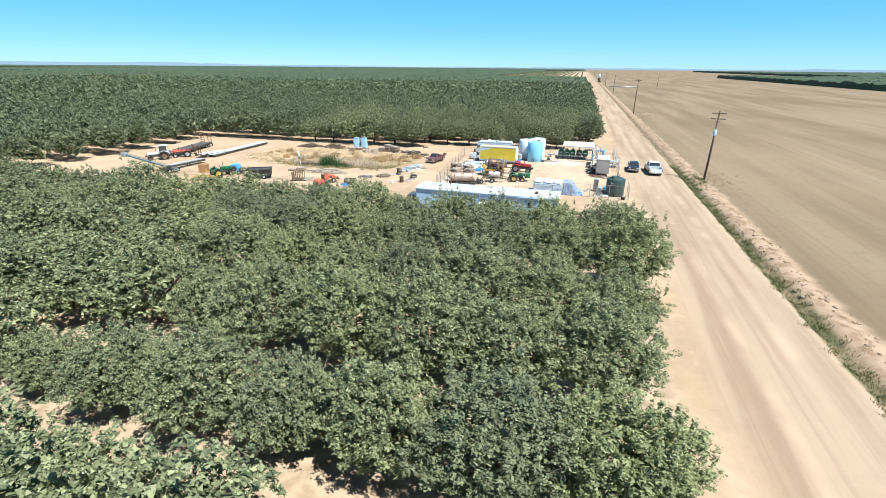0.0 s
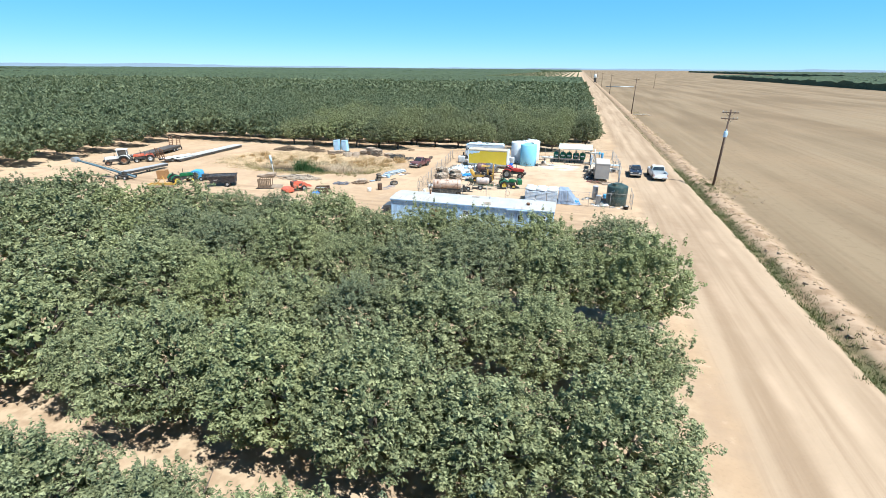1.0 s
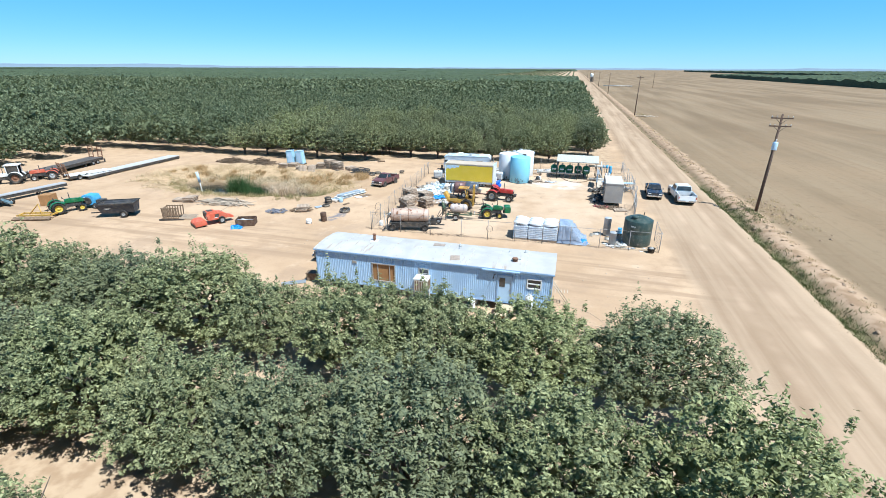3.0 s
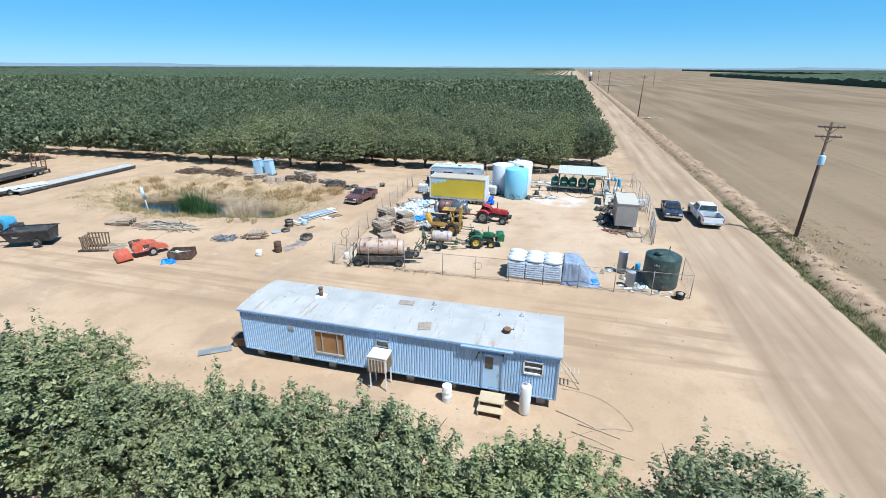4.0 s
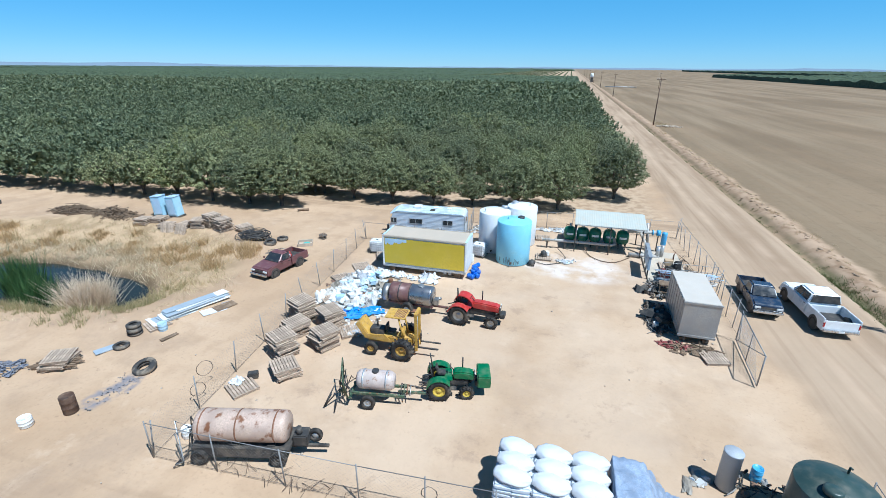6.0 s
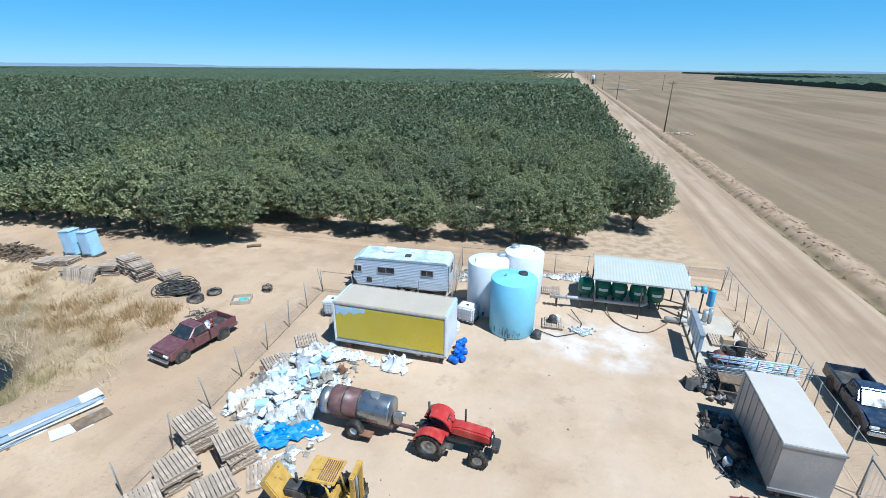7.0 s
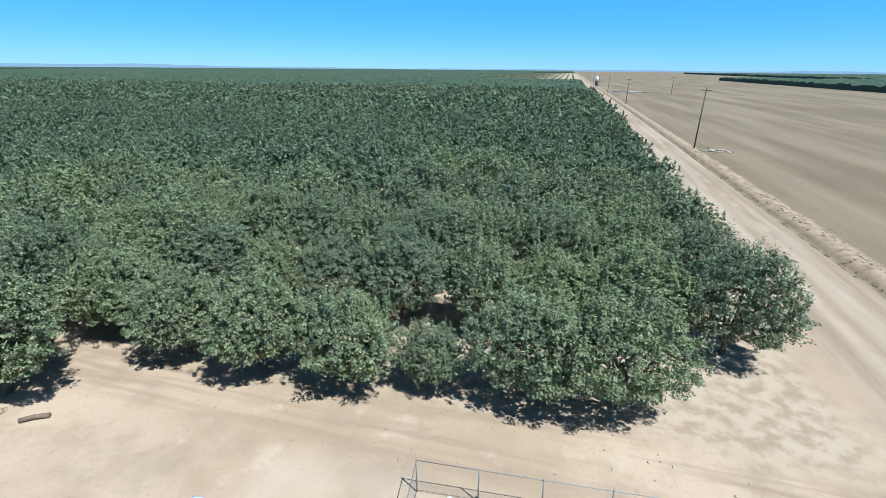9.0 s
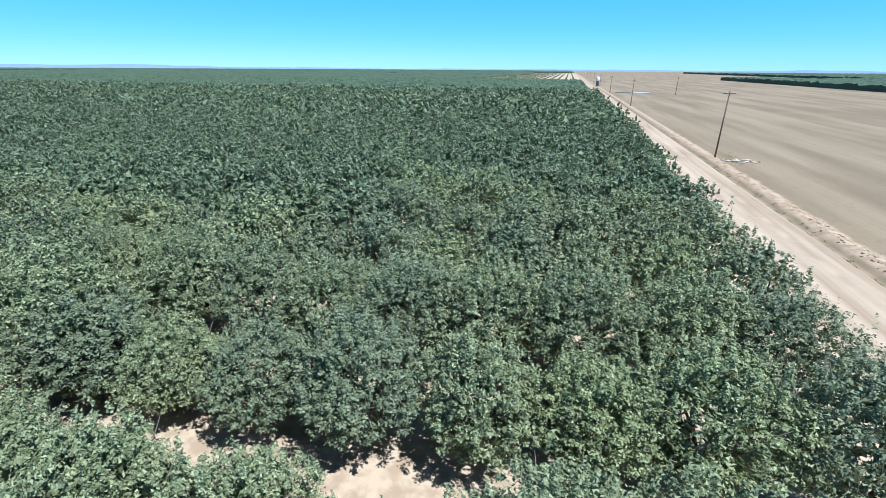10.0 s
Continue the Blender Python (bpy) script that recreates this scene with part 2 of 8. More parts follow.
# ---- building helpers ----
class B:
    """A bmesh with shapes added to it in the thing's own axes."""

    def __init__(self):
        self.bm = bmesh.new()

    def box(self, c, s, rot=(0, 0, 0), bev=0.0):
        m = Matrix.Translation(c) @ Euler([radians(a) for a in rot]).to_matrix().to_4x4()
        r = bmesh.ops.create_cube(self.bm, size=1, matrix=m @ Matrix.Diagonal((*s, 1)))
        if bev:
            ed = {e for v in r["verts"] for e in v.link_edges}
            bmesh.ops.bevel(self.bm, geom=list(ed), offset=bev, segments=2, affect='EDGES', clamp_overlap=True)
        return self

    def cyl(self, p0, p1, r0, r1=None, n=14, caps=True):
        p0, p1 = Vector(p0), Vector(p1)
        r1 = r0 if r1 is None else r1
        d = (p1 - p0).normalized()
        u = d.orthogonal().normalized()
        w = d.cross(u)
        rings = []
        for p, r in ((p0, r0), (p1, r1)):
            rings.append([self.bm.verts.new(p + (u * math.cos(a) + w * math.sin(a)) * r) for a in (2 * math.pi * i / n for i in range(n))])
        for i in range(n):
            f = self.bm.faces.new((rings[0][i], rings[0][(i + 1) % n], rings[1][(i + 1) % n], rings[1][i]))
            f.smooth = n > 6
        if caps:
            self.bm.faces.new(rings[0][::-1])
            self.bm.faces.new(rings[1])
        return self

    def tube(self, pts, r, n=6):
        pts = [Vector(p) for p in pts]
        rings = []
        for i, p in enumerate(pts):
            d = (pts[min(i + 1, len(pts) - 1)] - pts[max(i - 1, 0)]).normalized()
            u = d.cross(Vector((0.13, 0.21, 1))).normalized()
            w = d.cross(u)
            q = r[i] if isinstance(r, (list, tuple)) else r
            rings.append([self.bm.verts.new(p + (u * math.cos(a) + w * math.sin(a)) * q) for a in (2 * math.pi * k / n for k in range(n))])
        for a, b in zip(rings, rings[1:]):
            for k in range(n):
                f = self.bm.faces.new((a[k], a[(k + 1) % n], b[(k + 1) % n], b[k]))
                f.smooth = True
        self.bm.faces.new(rings[0][::-1])
        self.bm.faces.new(rings[-1])
        return self

    def lathe(self, prof, c=(0, 0, 0), n=32, axis='z', caps=True):
        """A profile of (radius, height) turned about an axis."""
        rings = []
        for r, h in prof:
            ring = []
            for k in range(n):
                a = 2 * math.pi * k / n
                p = (r * math.cos(a), r * math.sin(a), h)
                p = p if axis == 'z' else ((h, p[0], p[1]) if axis == 'x' else (p[1], h, p[0]))
                ring.append(self.bm.verts.new(Vector(c) + Vector(p)))
            rings.append(ring)
        for a, b in zip(rings, rings[1:]):
            for k in range(n):
                f = self.bm.faces.new((a[k], a[(k + 1) % n], b[(k + 1) % n], b[k]))
                f.smooth = True
        if caps and prof[0][0] > 1e-6:
            self.bm.faces.new(rings[0][::-1])
        if caps and prof[-1][0] > 1e-6:
            self.bm.faces.new(rings[-1])
        bmesh.ops.remove_doubles(self.bm, verts=[v for q in (rings[0], rings[-1]) for v in q], dist=1e-5)
        return self

    def prism(self, poly, a, b, axis='y', bev=0.0):
        """A polygon of (u, v) drawn out along an axis: u, v are x, z for y; y, z for x; x, y for z."""
        def at(u, v, w):
            return {'y': (u, w, v), 'x': (w, u, v), 'z': (u, v, w)}[axis]
        lo = [self.bm.verts.new(at(u, v, a)) for u, v in poly]
        hi = [self.bm.verts.new(at(u, v, b)) for u, v in poly]
        k = len(poly)
        fs = [self.bm.faces.new(lo[::-1]), self.bm.faces.new(hi)]
        for i in range(k):
            fs.append(self.bm.faces.new((lo[i], lo[(i + 1) % k], hi[(i + 1) % k], hi[i])))
        if bev:
            bmesh.ops.bevel(self.bm, geom=list({e for f in fs for e in f.edges}), offset=bev, segments=2, affect='EDGES', clamp_overlap=True)
        return self

    def hull(self, bottom, top):
        """Eight corners: four below and four above, both in the same order."""
        lo = [self.bm.verts.new(p) for p in bottom]
        hi = [self.bm.verts.new(p) for p in top]
        self.bm.faces.new(lo[::-1])
        self.bm.faces.new(hi)
        for i in range(4):
            self.bm.faces.new((lo[i], lo[(i + 1) % 4], hi[(i + 1) % 4], hi[i]))
        return self

    def lump(self, c, s, seed=0, sub=2, rough=0.25):
        r = bmesh.ops.create_icosphere(self.bm, subdivisions=sub, radius=1)
        for v in r["verts"]:
            k = 1 + rough * noise.noise(v.co * 1.7 + Vector((seed * 3.1, seed * 1.7, 0)))
            v.co = Vector(c) + Vector((v.co.x * s[0] * k, v.co.y * s[1] * k, max(-0.35, v.co.z) * s[2] * k))
        for v in r["verts"]:
            for f in v.link_faces:
                f.smooth = True
        return self

    def mesh(self, name, material):
        bmesh.ops.recalc_face_normals(self.bm, faces=self.bm.faces)
        me = bpy.data.meshes.new(name)
        self.bm.to_mesh(me)
        self.bm.free()
        me.materials.append(material)
        return me


def part(name, b, material, parent, label=""):
    me = b.mesh(name, material) if isinstance(b, B) else b
    ob = new(name, me)
    ob.parent = parent
    if label:
        tagged(ob, label)
    return ob


def thing(name, x, y, rz, label, category, group="", z=0.0, kind=""):
    ob = new(name)
    ob.matrix_world = pose(x, y, z, 0, 0, rz)
    ob.empty_display_size = 0.3
    return tagged(ob, label, category, group, kind)


def single(name, b, material, x, y, rz, label, category, group="", z=0.0, kind=""):
    """A thing that is one mesh."""
    ob = new(name, b.mesh(name, material) if isinstance(b, B) else b)
    ob.matrix_world = pose(x, y, z, 0, 0, rz)
    return tagged(ob, label, category, group, kind)


def from_arrays(name, verts, faces, material, smooth=False):
    """A mesh from numpy arrays: vertices (n, 3), faces (m, 3 or 4)."""
    me = bpy.data.meshes.new(name)
    k = faces.shape[1]
    me.vertices.add(len(verts))
    me.vertices.foreach_set("co", verts.astype(np.float32).ravel())
    me.loops.add(faces.size)
    me.loops.foreach_set("vertex_index", faces.astype(np.int32).ravel())
    me.polygons.add(len(faces))
    me.polygons.foreach_set("loop_start", np.arange(0, faces.size, k, dtype=np.int32))
    me.polygons.foreach_set("use_smooth", np.full(len(faces), smooth))
    me.update(calc_edges=True)
    me.materials.append(material)
    return me

# ---- ground: one sheet to the horizon, with pond hollow and roadside ditch ----
def step(a, lo, hi):
    q = min(1.0, max(0.0, (a - lo) / (hi - lo)))
    return q * q * (3 - 2 * q)


def ground_z(x, y):
    z = 0.0
    # pond hollow: a wide dry basin with a deeper pool
    d = math.hypot((x + 31.5) / 17.0, (y - 74.3) / 9.3)
    z -= 0.75 * (1 - step(d, 0.45, 1.0))
    d2 = math.hypot((x + 29.4) / 12.5, (y - 72.0 + 0.07 * (x + 30)) / 3.9) + 0.12 * noise.noise((x * 0.35, y * 0.35, 8.0))
    z -= 0.9 * (1 - step(d2, 0.6, 1.08))
    # low bank round the hollow
    z += 0.25 * math.exp(-((d - 1.05) / 0.12) ** 2)
    # ditch and the spoil beside it
    z -= 0.5 * math.exp(-((x - 29.15) / 0.6) ** 2)
    z += 0.16 * math.exp(-((x - 30.7) / 0.7) ** 2)
    if d < 1.2:
        z += 0.22 * noise.noise((x * 0.5, y * 0.5, 1.0))
    if -70 < x < 60 and -20 < y < 160:
        z += 0.05 * noise.noise((x * 0.3, y * 0.3, 0)) + 0.02 * noise.noise((x * 1.1, y * 1.1, 3))
        z -= 0.02
    return z


def ticks(spans):
    out = []
    for a, b, s in spans:
        k = max(1, round((b - a) / s))
        out += [a + (b - a) * i / k for i in range(k)]
    return out + [spans[-1][1]]


XS = ticks([(-4500, -900, 450), (-900, -120, 40), (-120, -55, 5), (-55, -12, 0.8), (-12, 27, 1.3), (27, 34, 0.35), (34, 60, 2.6), (60, 300, 30), (300, 4500, 420)])
YS = ticks([(-3000, -100, 290), (-100, 0, 10), (0, 40, 2), (40, 62, 1.3), (62, 90, 0.8), (90, 110, 1.3), (110, 200, 5), (200, 800, 20), (800, 4700, 260)])
gv = np.array([(x, y, ground_z(x, y)) for y in YS for x in XS])
nx = len(XS)
gf = np.array([(j * nx + i, j * nx + i + 1, (j + 1) * nx + i + 1, (j + 1) * nx + i) for j in range(len(YS) - 1) for i in range(nx - 1)])
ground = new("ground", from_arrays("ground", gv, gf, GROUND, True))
tagged(ground, "pale sandy ground with a dirt road, roadside ditch and bare field", "ground", kind="structure")

wm = Nodes("pond_water")
POND = wm.done(wm.mix(wm.noise(0.6, 3), (0.012, 0.016, 0.016), (0.03, 0.032, 0.022)), 0.06, 0.0, 0.22)
b = B()
b.prism([(-29.8 + 12.6 * math.cos(a) , 72.2 + 4.9 * math.sin(a)) for a in (2 * math.pi * k / 40 for k in range(40))], -1.35, -1.22, 'z')
single("water", b, POND, 0, 0, 0, "dark still water in the bottom of a nearly dry pond", "water", kind="structure")


# ---- trees ----
def crown_arrays(rng, leaves, clumps, size, top, radius, base=1.4, upright=0.0, inner=0, inner_size=0.4):
    """Leaves packed in clumps on an uneven crown, with gaps between the clumps; each leaf is one triangle."""
    per = leaves // clumps
    th = rng.uniform(0, 2 * math.pi, clumps)
    h = rng.uniform(0, 1, clumps) ** 0.9
    prof = np.sin(np.clip(0.1 + 0.88 * h, 0, 1) * math.pi) ** 0.6
    lob = 1 + 0.18 * np.sin(3 * th + rng.uniform(0, 6)) + 0.13 * np.sin(5 * th + rng.uniform(0, 6)) + 0.12 * rng.normal(size=clumps)
    lob = np.clip(lob, 0.62, 1.16)
    rr = radius * prof * lob * rng.uniform(0.3, 1.0, clumps) ** 0.3
    cx, cy = rr * np.cos(th), rr * np.sin(th)
    cz = base + (top - base) * h * (1 + 0.10 * rng.normal(size=clumps))
    up = rng.uniform(0, 1, clumps) < 0.16
    cz = np.where(up & (h > 0.55), cz + rng.uniform(0.1, 0.6, clumps), cz)
    cs = rng.uniform(0.16, 0.40, clumps) * radius / 2.9
    # upright shoots on the upper crown
    shoot = (rng.uniform(0, 1, clumps) < 0.36) & (h > 0.35)
    sx = np.where(shoot, 0.42, 1.0)
    sz = np.where(shoot, 2.7, 0.75)
    cz = np.where(shoot & (h > 0.6), cz + rng.uniform(0, 0.5, clumps), cz)
    stretch = np.stack([sx, sx, sz], 1).repeat(per, 0)
    c = np.stack([cx, cy, cz], 1).repeat(per, 0)
    k = len(c)
    d = rng.normal(size=(k, 3))
    d /= np.linalg.norm(d, axis=1)[:, None]
    d[:, 2] = np.where(d[:, 2] < -0.2, -0.4 * d[:, 2], d[:, 2])
    p = c + d * (cs.repeat(per) * rng.uniform(0.55, 1.08, k))[:, None] * stretch
    p[:, 2] = np.maximum(p[:, 2], base - 0.4)
    # leaves lie like shingles over each clump
    nrm = d * 0.8 + rng.normal(size=(k, 3)) * 0.38 + np.array([0, 0, 0.45])
    nrm /= np.linalg.norm(nrm, axis=1)[:, None]
    lead = rng.normal(size=(k, 3))
    lead[:, 2] += upright * 2.5
    a = lead - nrm * (lead * nrm).sum(1)[:, None]
    a /= np.linalg.norm(a, axis=1)[:, None]
    bb = np.cross(nrm, a)
    s = (size * rng.uniform(0.6, 1.35, k))[:, None]
    w = 0.36 - 0.1 * upright
    v = np.stack([p + a * s * 0.62, p - a * s * 0.38 + bb * s * w, p - a * s * 0.38 - bb * s * w], 1)
    if inner:
        # oversized leaves added inside the crown to block see-through and make dark pockets
        th = rng.uniform(0, 2 * math.pi, inner)
        h = rng.uniform(0, 1, inner)
        rr = radius * np.sin(np.clip(0.1 + 0.88 * h, 0, 1) * math.pi) ** 0.6 * rng.uniform(0.1, 1.0, inner) ** 0.5 * 0.84
        p = np.stack([rr * np.cos(th), rr * np.sin(th), base + (top - base) * h * 0.86], 1)
        a = rng.normal(size=(inner, 3))
        a /= np.linalg.norm(a, axis=1)[:, None]
        bb = np.cross(a, rng.normal(size=(inner, 3)))
        bb /= np.linalg.norm(bb, axis=1)[:, None]
        s = (inner_size * rng.uniform(0.6, 1.3, inner))[:, None]
        v = np.concatenate([v, np.stack([p + a * s * 0.6, p - a * s * 0.4 + bb * s * 0.4, p - a * s * 0.4 - bb * s * 0.4], 1)])
    return v.reshape(-1, 3)

def trunk_mesh(rng, top, radius, n=6):
    b = B()
    h = rng.uniform(0.7, 1.0)
    b.tube([(0, 0, -0.15), (0.02, 0.01, 0.3), (rng.normal() * 0.05, rng.normal() * 0.05, h)], [0.19, 0.15, 0.14], n + 2)
    for i in range(6):
        a = i * 1.047 + rng.uniform(-0.3, 0.3)
        r = radius * rng.uniform(0.55, 0.85)
        z = top * rng.uniform(0.62, 0.85)
        pts = [(0, 0, h - 0.12), (r * 0.35 * math.cos(a), r * 0.35 * math.sin(a), h + (z - h) * 0.45),
               (r * 0.7 * math.cos(a + 0.15), r * 0.7 * math.sin(a + 0.15), h + (z - h) * 0.8), (r * math.cos(a), r * math.sin(a), z)]
        b.tube(pts, [0.11, 0.075, 0.045, 0.015], n - 1)
        for k in range(2):
            q = Vector(pts[1 + k])
            a2 = a + rng.uniform(-1.1, 1.1)
            b.tube([q, q + Vector((0.7 * math.cos(a2), 0.7 * math.sin(a2), 0.5)), q + Vector((1.2 * math.cos(a2), 1.2 * math.sin(a2), 1.2))], [0.045, 0.03, 0.01], n - 2)
    return b.mesh("trunk", BARK)


rng = np.random.default_rng(11)
VARIANTS = []
for i in range(12):
    top, rad = 4.85 + 0.3 * (i % 3), 2.7 + 0.09 * (i % 6)
    v = crown_arrays(rng, 25600, 640, 0.13, top, rad, upright=0.4, inner=900, inner_size=0.36) if i < 6 else crown_arrays(rng, 7200, 360, 0.215, top, rad, upright=0.5, inner=360, inner_size=0.5)
    crown = from_arrays("crown", v, np.arange(len(v)).reshape(-1, 3), LEAF)
    VARIANTS.append((trunk_mesh(rng, top, rad), crown))


def tree_at(x, y, k, s, zs, rz):
    if x < (-31 if y > 90 else -20 if 28 < y < 45 else -14) or y < 8 or y > 114:
        k += 6
    t = thing("almond_tree", x, y, rz, TREE_LABEL, "tree", "orchard trees")
    t.scale = (s * 1.16, s * (0.99 if y > 60 else 0.89 if x > 0 else 1.03), s * zs)
    part("trunk", VARIANTS[k][0], BARK, t)
    part("crown", VARIANTS[k][1], LEAF, t)


TREE_LABEL = "leafy green orchard tree with low spreading crown on sandy soil"
tr = random.Random(5)


def jit(a):
    return tr.uniform(-a, a)


# first orchard, in front of the yard; a few trees are missing or young
SKIP_1 = [(-50.0, 31.9)]
ENDS_1 = [15.2, 16.1, 15.6, 14.5, 14.9, 15.4]
SMALL_1 = {(4, 6): (0.66, 0.85), (4, 5): (0.85, 0.9), (0, 0): (0.96, 0.84), (0, 1): (0.95, 0.84), (0, 2): (0.98, 0.84), (0, 3): (1.0, 0.84), (1, 0): (0.98, 1.06), (1, 3): (0.88, 0.92), (2, 1): (0.9, 0.88), (2, 2): (1.03, 0.9), (1, 2): (0.98, 0.94)}
for j in range(6):
    y0 = 38.4 - 6.75 * j + (0.7 if j == 0 else 0.0)
    for i in range(24):
        x0 = ENDS_1[j] - 4.75 * i
        if any(math.hypot(x0 - a, y0 - c) < 2.6 for a, c in SKIP_1) or y0 < 15 and x0 < -45:
            continue
        size, tall = SMALL_1.get((j, i), (tr.uniform(0.8, 1.06), tr.uniform(0.84, 1.0) if j else tr.uniform(0.74, 0.88)))
        tree_at(x0 + jit(0.35), y0 + jit(0.4), tr.randrange(6), size, tall, tr.choice((0, 180)) + jit(14))


def in_orchard(x, y):
    """Whether the second orchard has a tree here."""
    if x > 16.6 or y < 91:
        return x < -74 and y > 40
    if x > -20.0:
        return y > (97.5 if x < 12 else 104.0)
    return y > 91.5


ROW2 = [(14.2 - 4.75 * i + (1.9 if 14.2 - 4.75 * i < -20.0 else 0.0), 98.8 + 6.75 * j - (6.75 if 14.2 - 4.75 * i < -20.0 else 0.0)) for j in range(0, 39) for i in range(0, 95)]
ROW2 = [(x - 1.5, y) if y == 98.8 and x > -20.0 else (x, y) for x, y in ROW2]
ROW2 += [(-74.2 - 4.75 * i, 44.8 + 6.75 * j) for j in range(7) for i in range(50)]
near, mid, far = [], [], []
for x, y in ROW2:
    if not in_orchard(x, y):
        continue
    if y < 122 and x > -46 and y > 90 or y < 136 and x > -12 and y > 90:
        near.append((x, y))
    elif y < 200 and x > -150:
        mid.append((x, y))
    elif x > -3.4 * (y - 60) - 60:
        far.append((x, y))
for x, y in near:
    front = y == 98.8
    tree_at(x + jit(0.4), y + jit(0.3) + (0.07 * x - 0.1 if x > -20.0 else 0.2), tr.randrange(6), 0.6 if front and abs(x + 1.5) < 1.2 else tr.uniform(0.86, 1.0) if front else tr.uniform(0.86, 1.08), tr.uniform(0.98, 1.18), tr.choice((0, 180)) + jit(14))


def joined_trees(name, places, leaves, clumps, size, label):
    vs = []
    shapes = [crown_arrays(rng, leaves, clumps, size, 5.3, 2.95, upright=0.8, inner=leaves // 10, inner_size=0.8) for _ in range(8)]
    for x, y in places:
        s = shapes[tr.randrange(8)]
        a = tr.uniform(0, 6.28)
        k = tr.uniform(0.92, 1.16)
        ca, sa = math.cos(a) * k, math.sin(a) * k
        vs.append(np.stack([(s[:, 0] * ca - s[:, 1] * sa) * 1.1 + x + jit(0.4), (s[:, 0] * sa + s[:, 1] * ca) * 0.92 + y + jit(0.4), s[:, 2] * k * tr.uniform(0.9, 1.12)], 1))
    v = np.concatenate(vs)
    ob = new(name, from_arrays(name, v, np.arange(len(v)).reshape(-1, 3), LEAF_FAR))
    return tagged(ob, label, "trees", kind="stuff")


joined_trees("orchard_trees", [q for q in mid if q[1] < 156 and q[0] > -75], 2300, 200, 0.35, "dense rows of green orchard trees just behind the yard")
joined_trees("orchard_trees", [q for q in mid if not (q[1] < 156 and q[0] > -75)], 1200, 150, 0.48, "dense rows of green orchard trees behind the yard")
joined_trees("distant_orchard_trees", far, 190, 60, 1.2, "dense rows of green orchard trees far across the plain")


def canopy(name, x0, x1, y0, y1, dx, dy, h, label, rough=0.16):
    """A far wood seen from afar as one closed, lumpy canopy."""
    xs = np.concatenate([[x0 - 0.6], np.arange(x0, x1 + dx / 2, dx), [x1 + dx]])
    ys = np.concatenate([[y0 - 0.6], np.arange(y0, y1 + dy / 2, dy), [y1 + dy]])
    gx, gy = np.meshgrid(xs, ys)
    z = h * (1 + rough * rng.normal(size=gx.shape)) - 0.8 * (np.cos(gx / 4.9 * 2 * math.pi) < -0.3)
    gx[1:-1, 2:-2] += rng.uniform(-0.4, 0.4, gx[1:-1, 2:-2].shape) * dx
    gy[2:-2, 1:-1] += rng.uniform(-0.4, 0.4, gy[2:-2, 1:-1].shape) * dy
    for e in (0, -1):
        z[e, :] = 0
        z[:, e] = 0
    v = np.stack([gx, gy, z], -1).reshape(-1, 3)
    k = len(xs)
    idx = np.arange(len(v)).reshape(gx.shape)
    f = np.stack([idx[:-1, :-1], idx[:-1, 1:], idx[1:, 1:], idx[1:, :-1]], -1).reshape(-1, 4)
    ob = new(name, from_arrays(name, v, f, CANOPY))
    return tagged(ob, label, "trees", kind="stuff")


def canopy_material():
    n = Nodes("far_canopy")
    c = n.mix(n.ramp(n.noise(0.5, 5), 0.35, 0.65), (0.03, 0.045, 0.026), (0.085, 0.108, 0.06))
    c = n.mix(n.math('MULTIPLY', n.ramp(n.noise(0.01, 4), 0.4, 0.65), 0.5), c, (0.07, 0.095, 0.05))
    n.bump(n.noise(0.9, 5), 0.8, 0.8)
    return n.done(c, 0.8, 0, 0.2)


CANOPY = canopy_material()
canopy("far_orchard", -900, 15.5, 356, 700, 2.6, 3.0, 4.3, "closed green canopy of orchard in the distance")
canopy("far_orchard", -1500, -160, 700, 1400, 5.5, 8, 4.3, "closed green canopy of orchard in the distance")
canopy("far_orchard", -3600, -170, 1400, 4300, 26, 40, 4.6, "closed green canopy of orchard in the distance")
canopy("far_orchard", -170, 12, 2300, 4300, 14, 40, 4.6, "closed green canopy of orchard in the distance")
canopy("field_edge_orchard", 520, 1800, 1100, 2600, 10, 12, 5.5, "dark green orchard block beyond the bare field", 0.14)
canopy("field_edge_orchard", 250, 1200, 120, 1000, 5, 6, 5.0, "dark green orchard block beyond the bare field", 0.14)


def young_orchard():
    vs = []
    shapes = [crown_arrays(rng, 40, 20, 0.95, 1.9, 1.15, 0.3) for _ in range(4)]
    for i in range(16):
        for j in range(110):
            s = shapes[tr.randrange(4)]
            vs.append(s * tr.uniform(0.8, 1.2) + np.array([9 - 11.5 * i, 706 + 6.0 * j * (1 + 0.012 * j), 0]))
    v = np.concatenate(vs)
    ob = new("young_orchard_rows", from_arrays("young_orchard_rows", v, np.arange(len(v)).reshape(-1, 3), LEAF_FAR))
    tagged(ob, "rows of young orchard trees with bare soil between them", "trees", kind="stuff")


young_orchard()


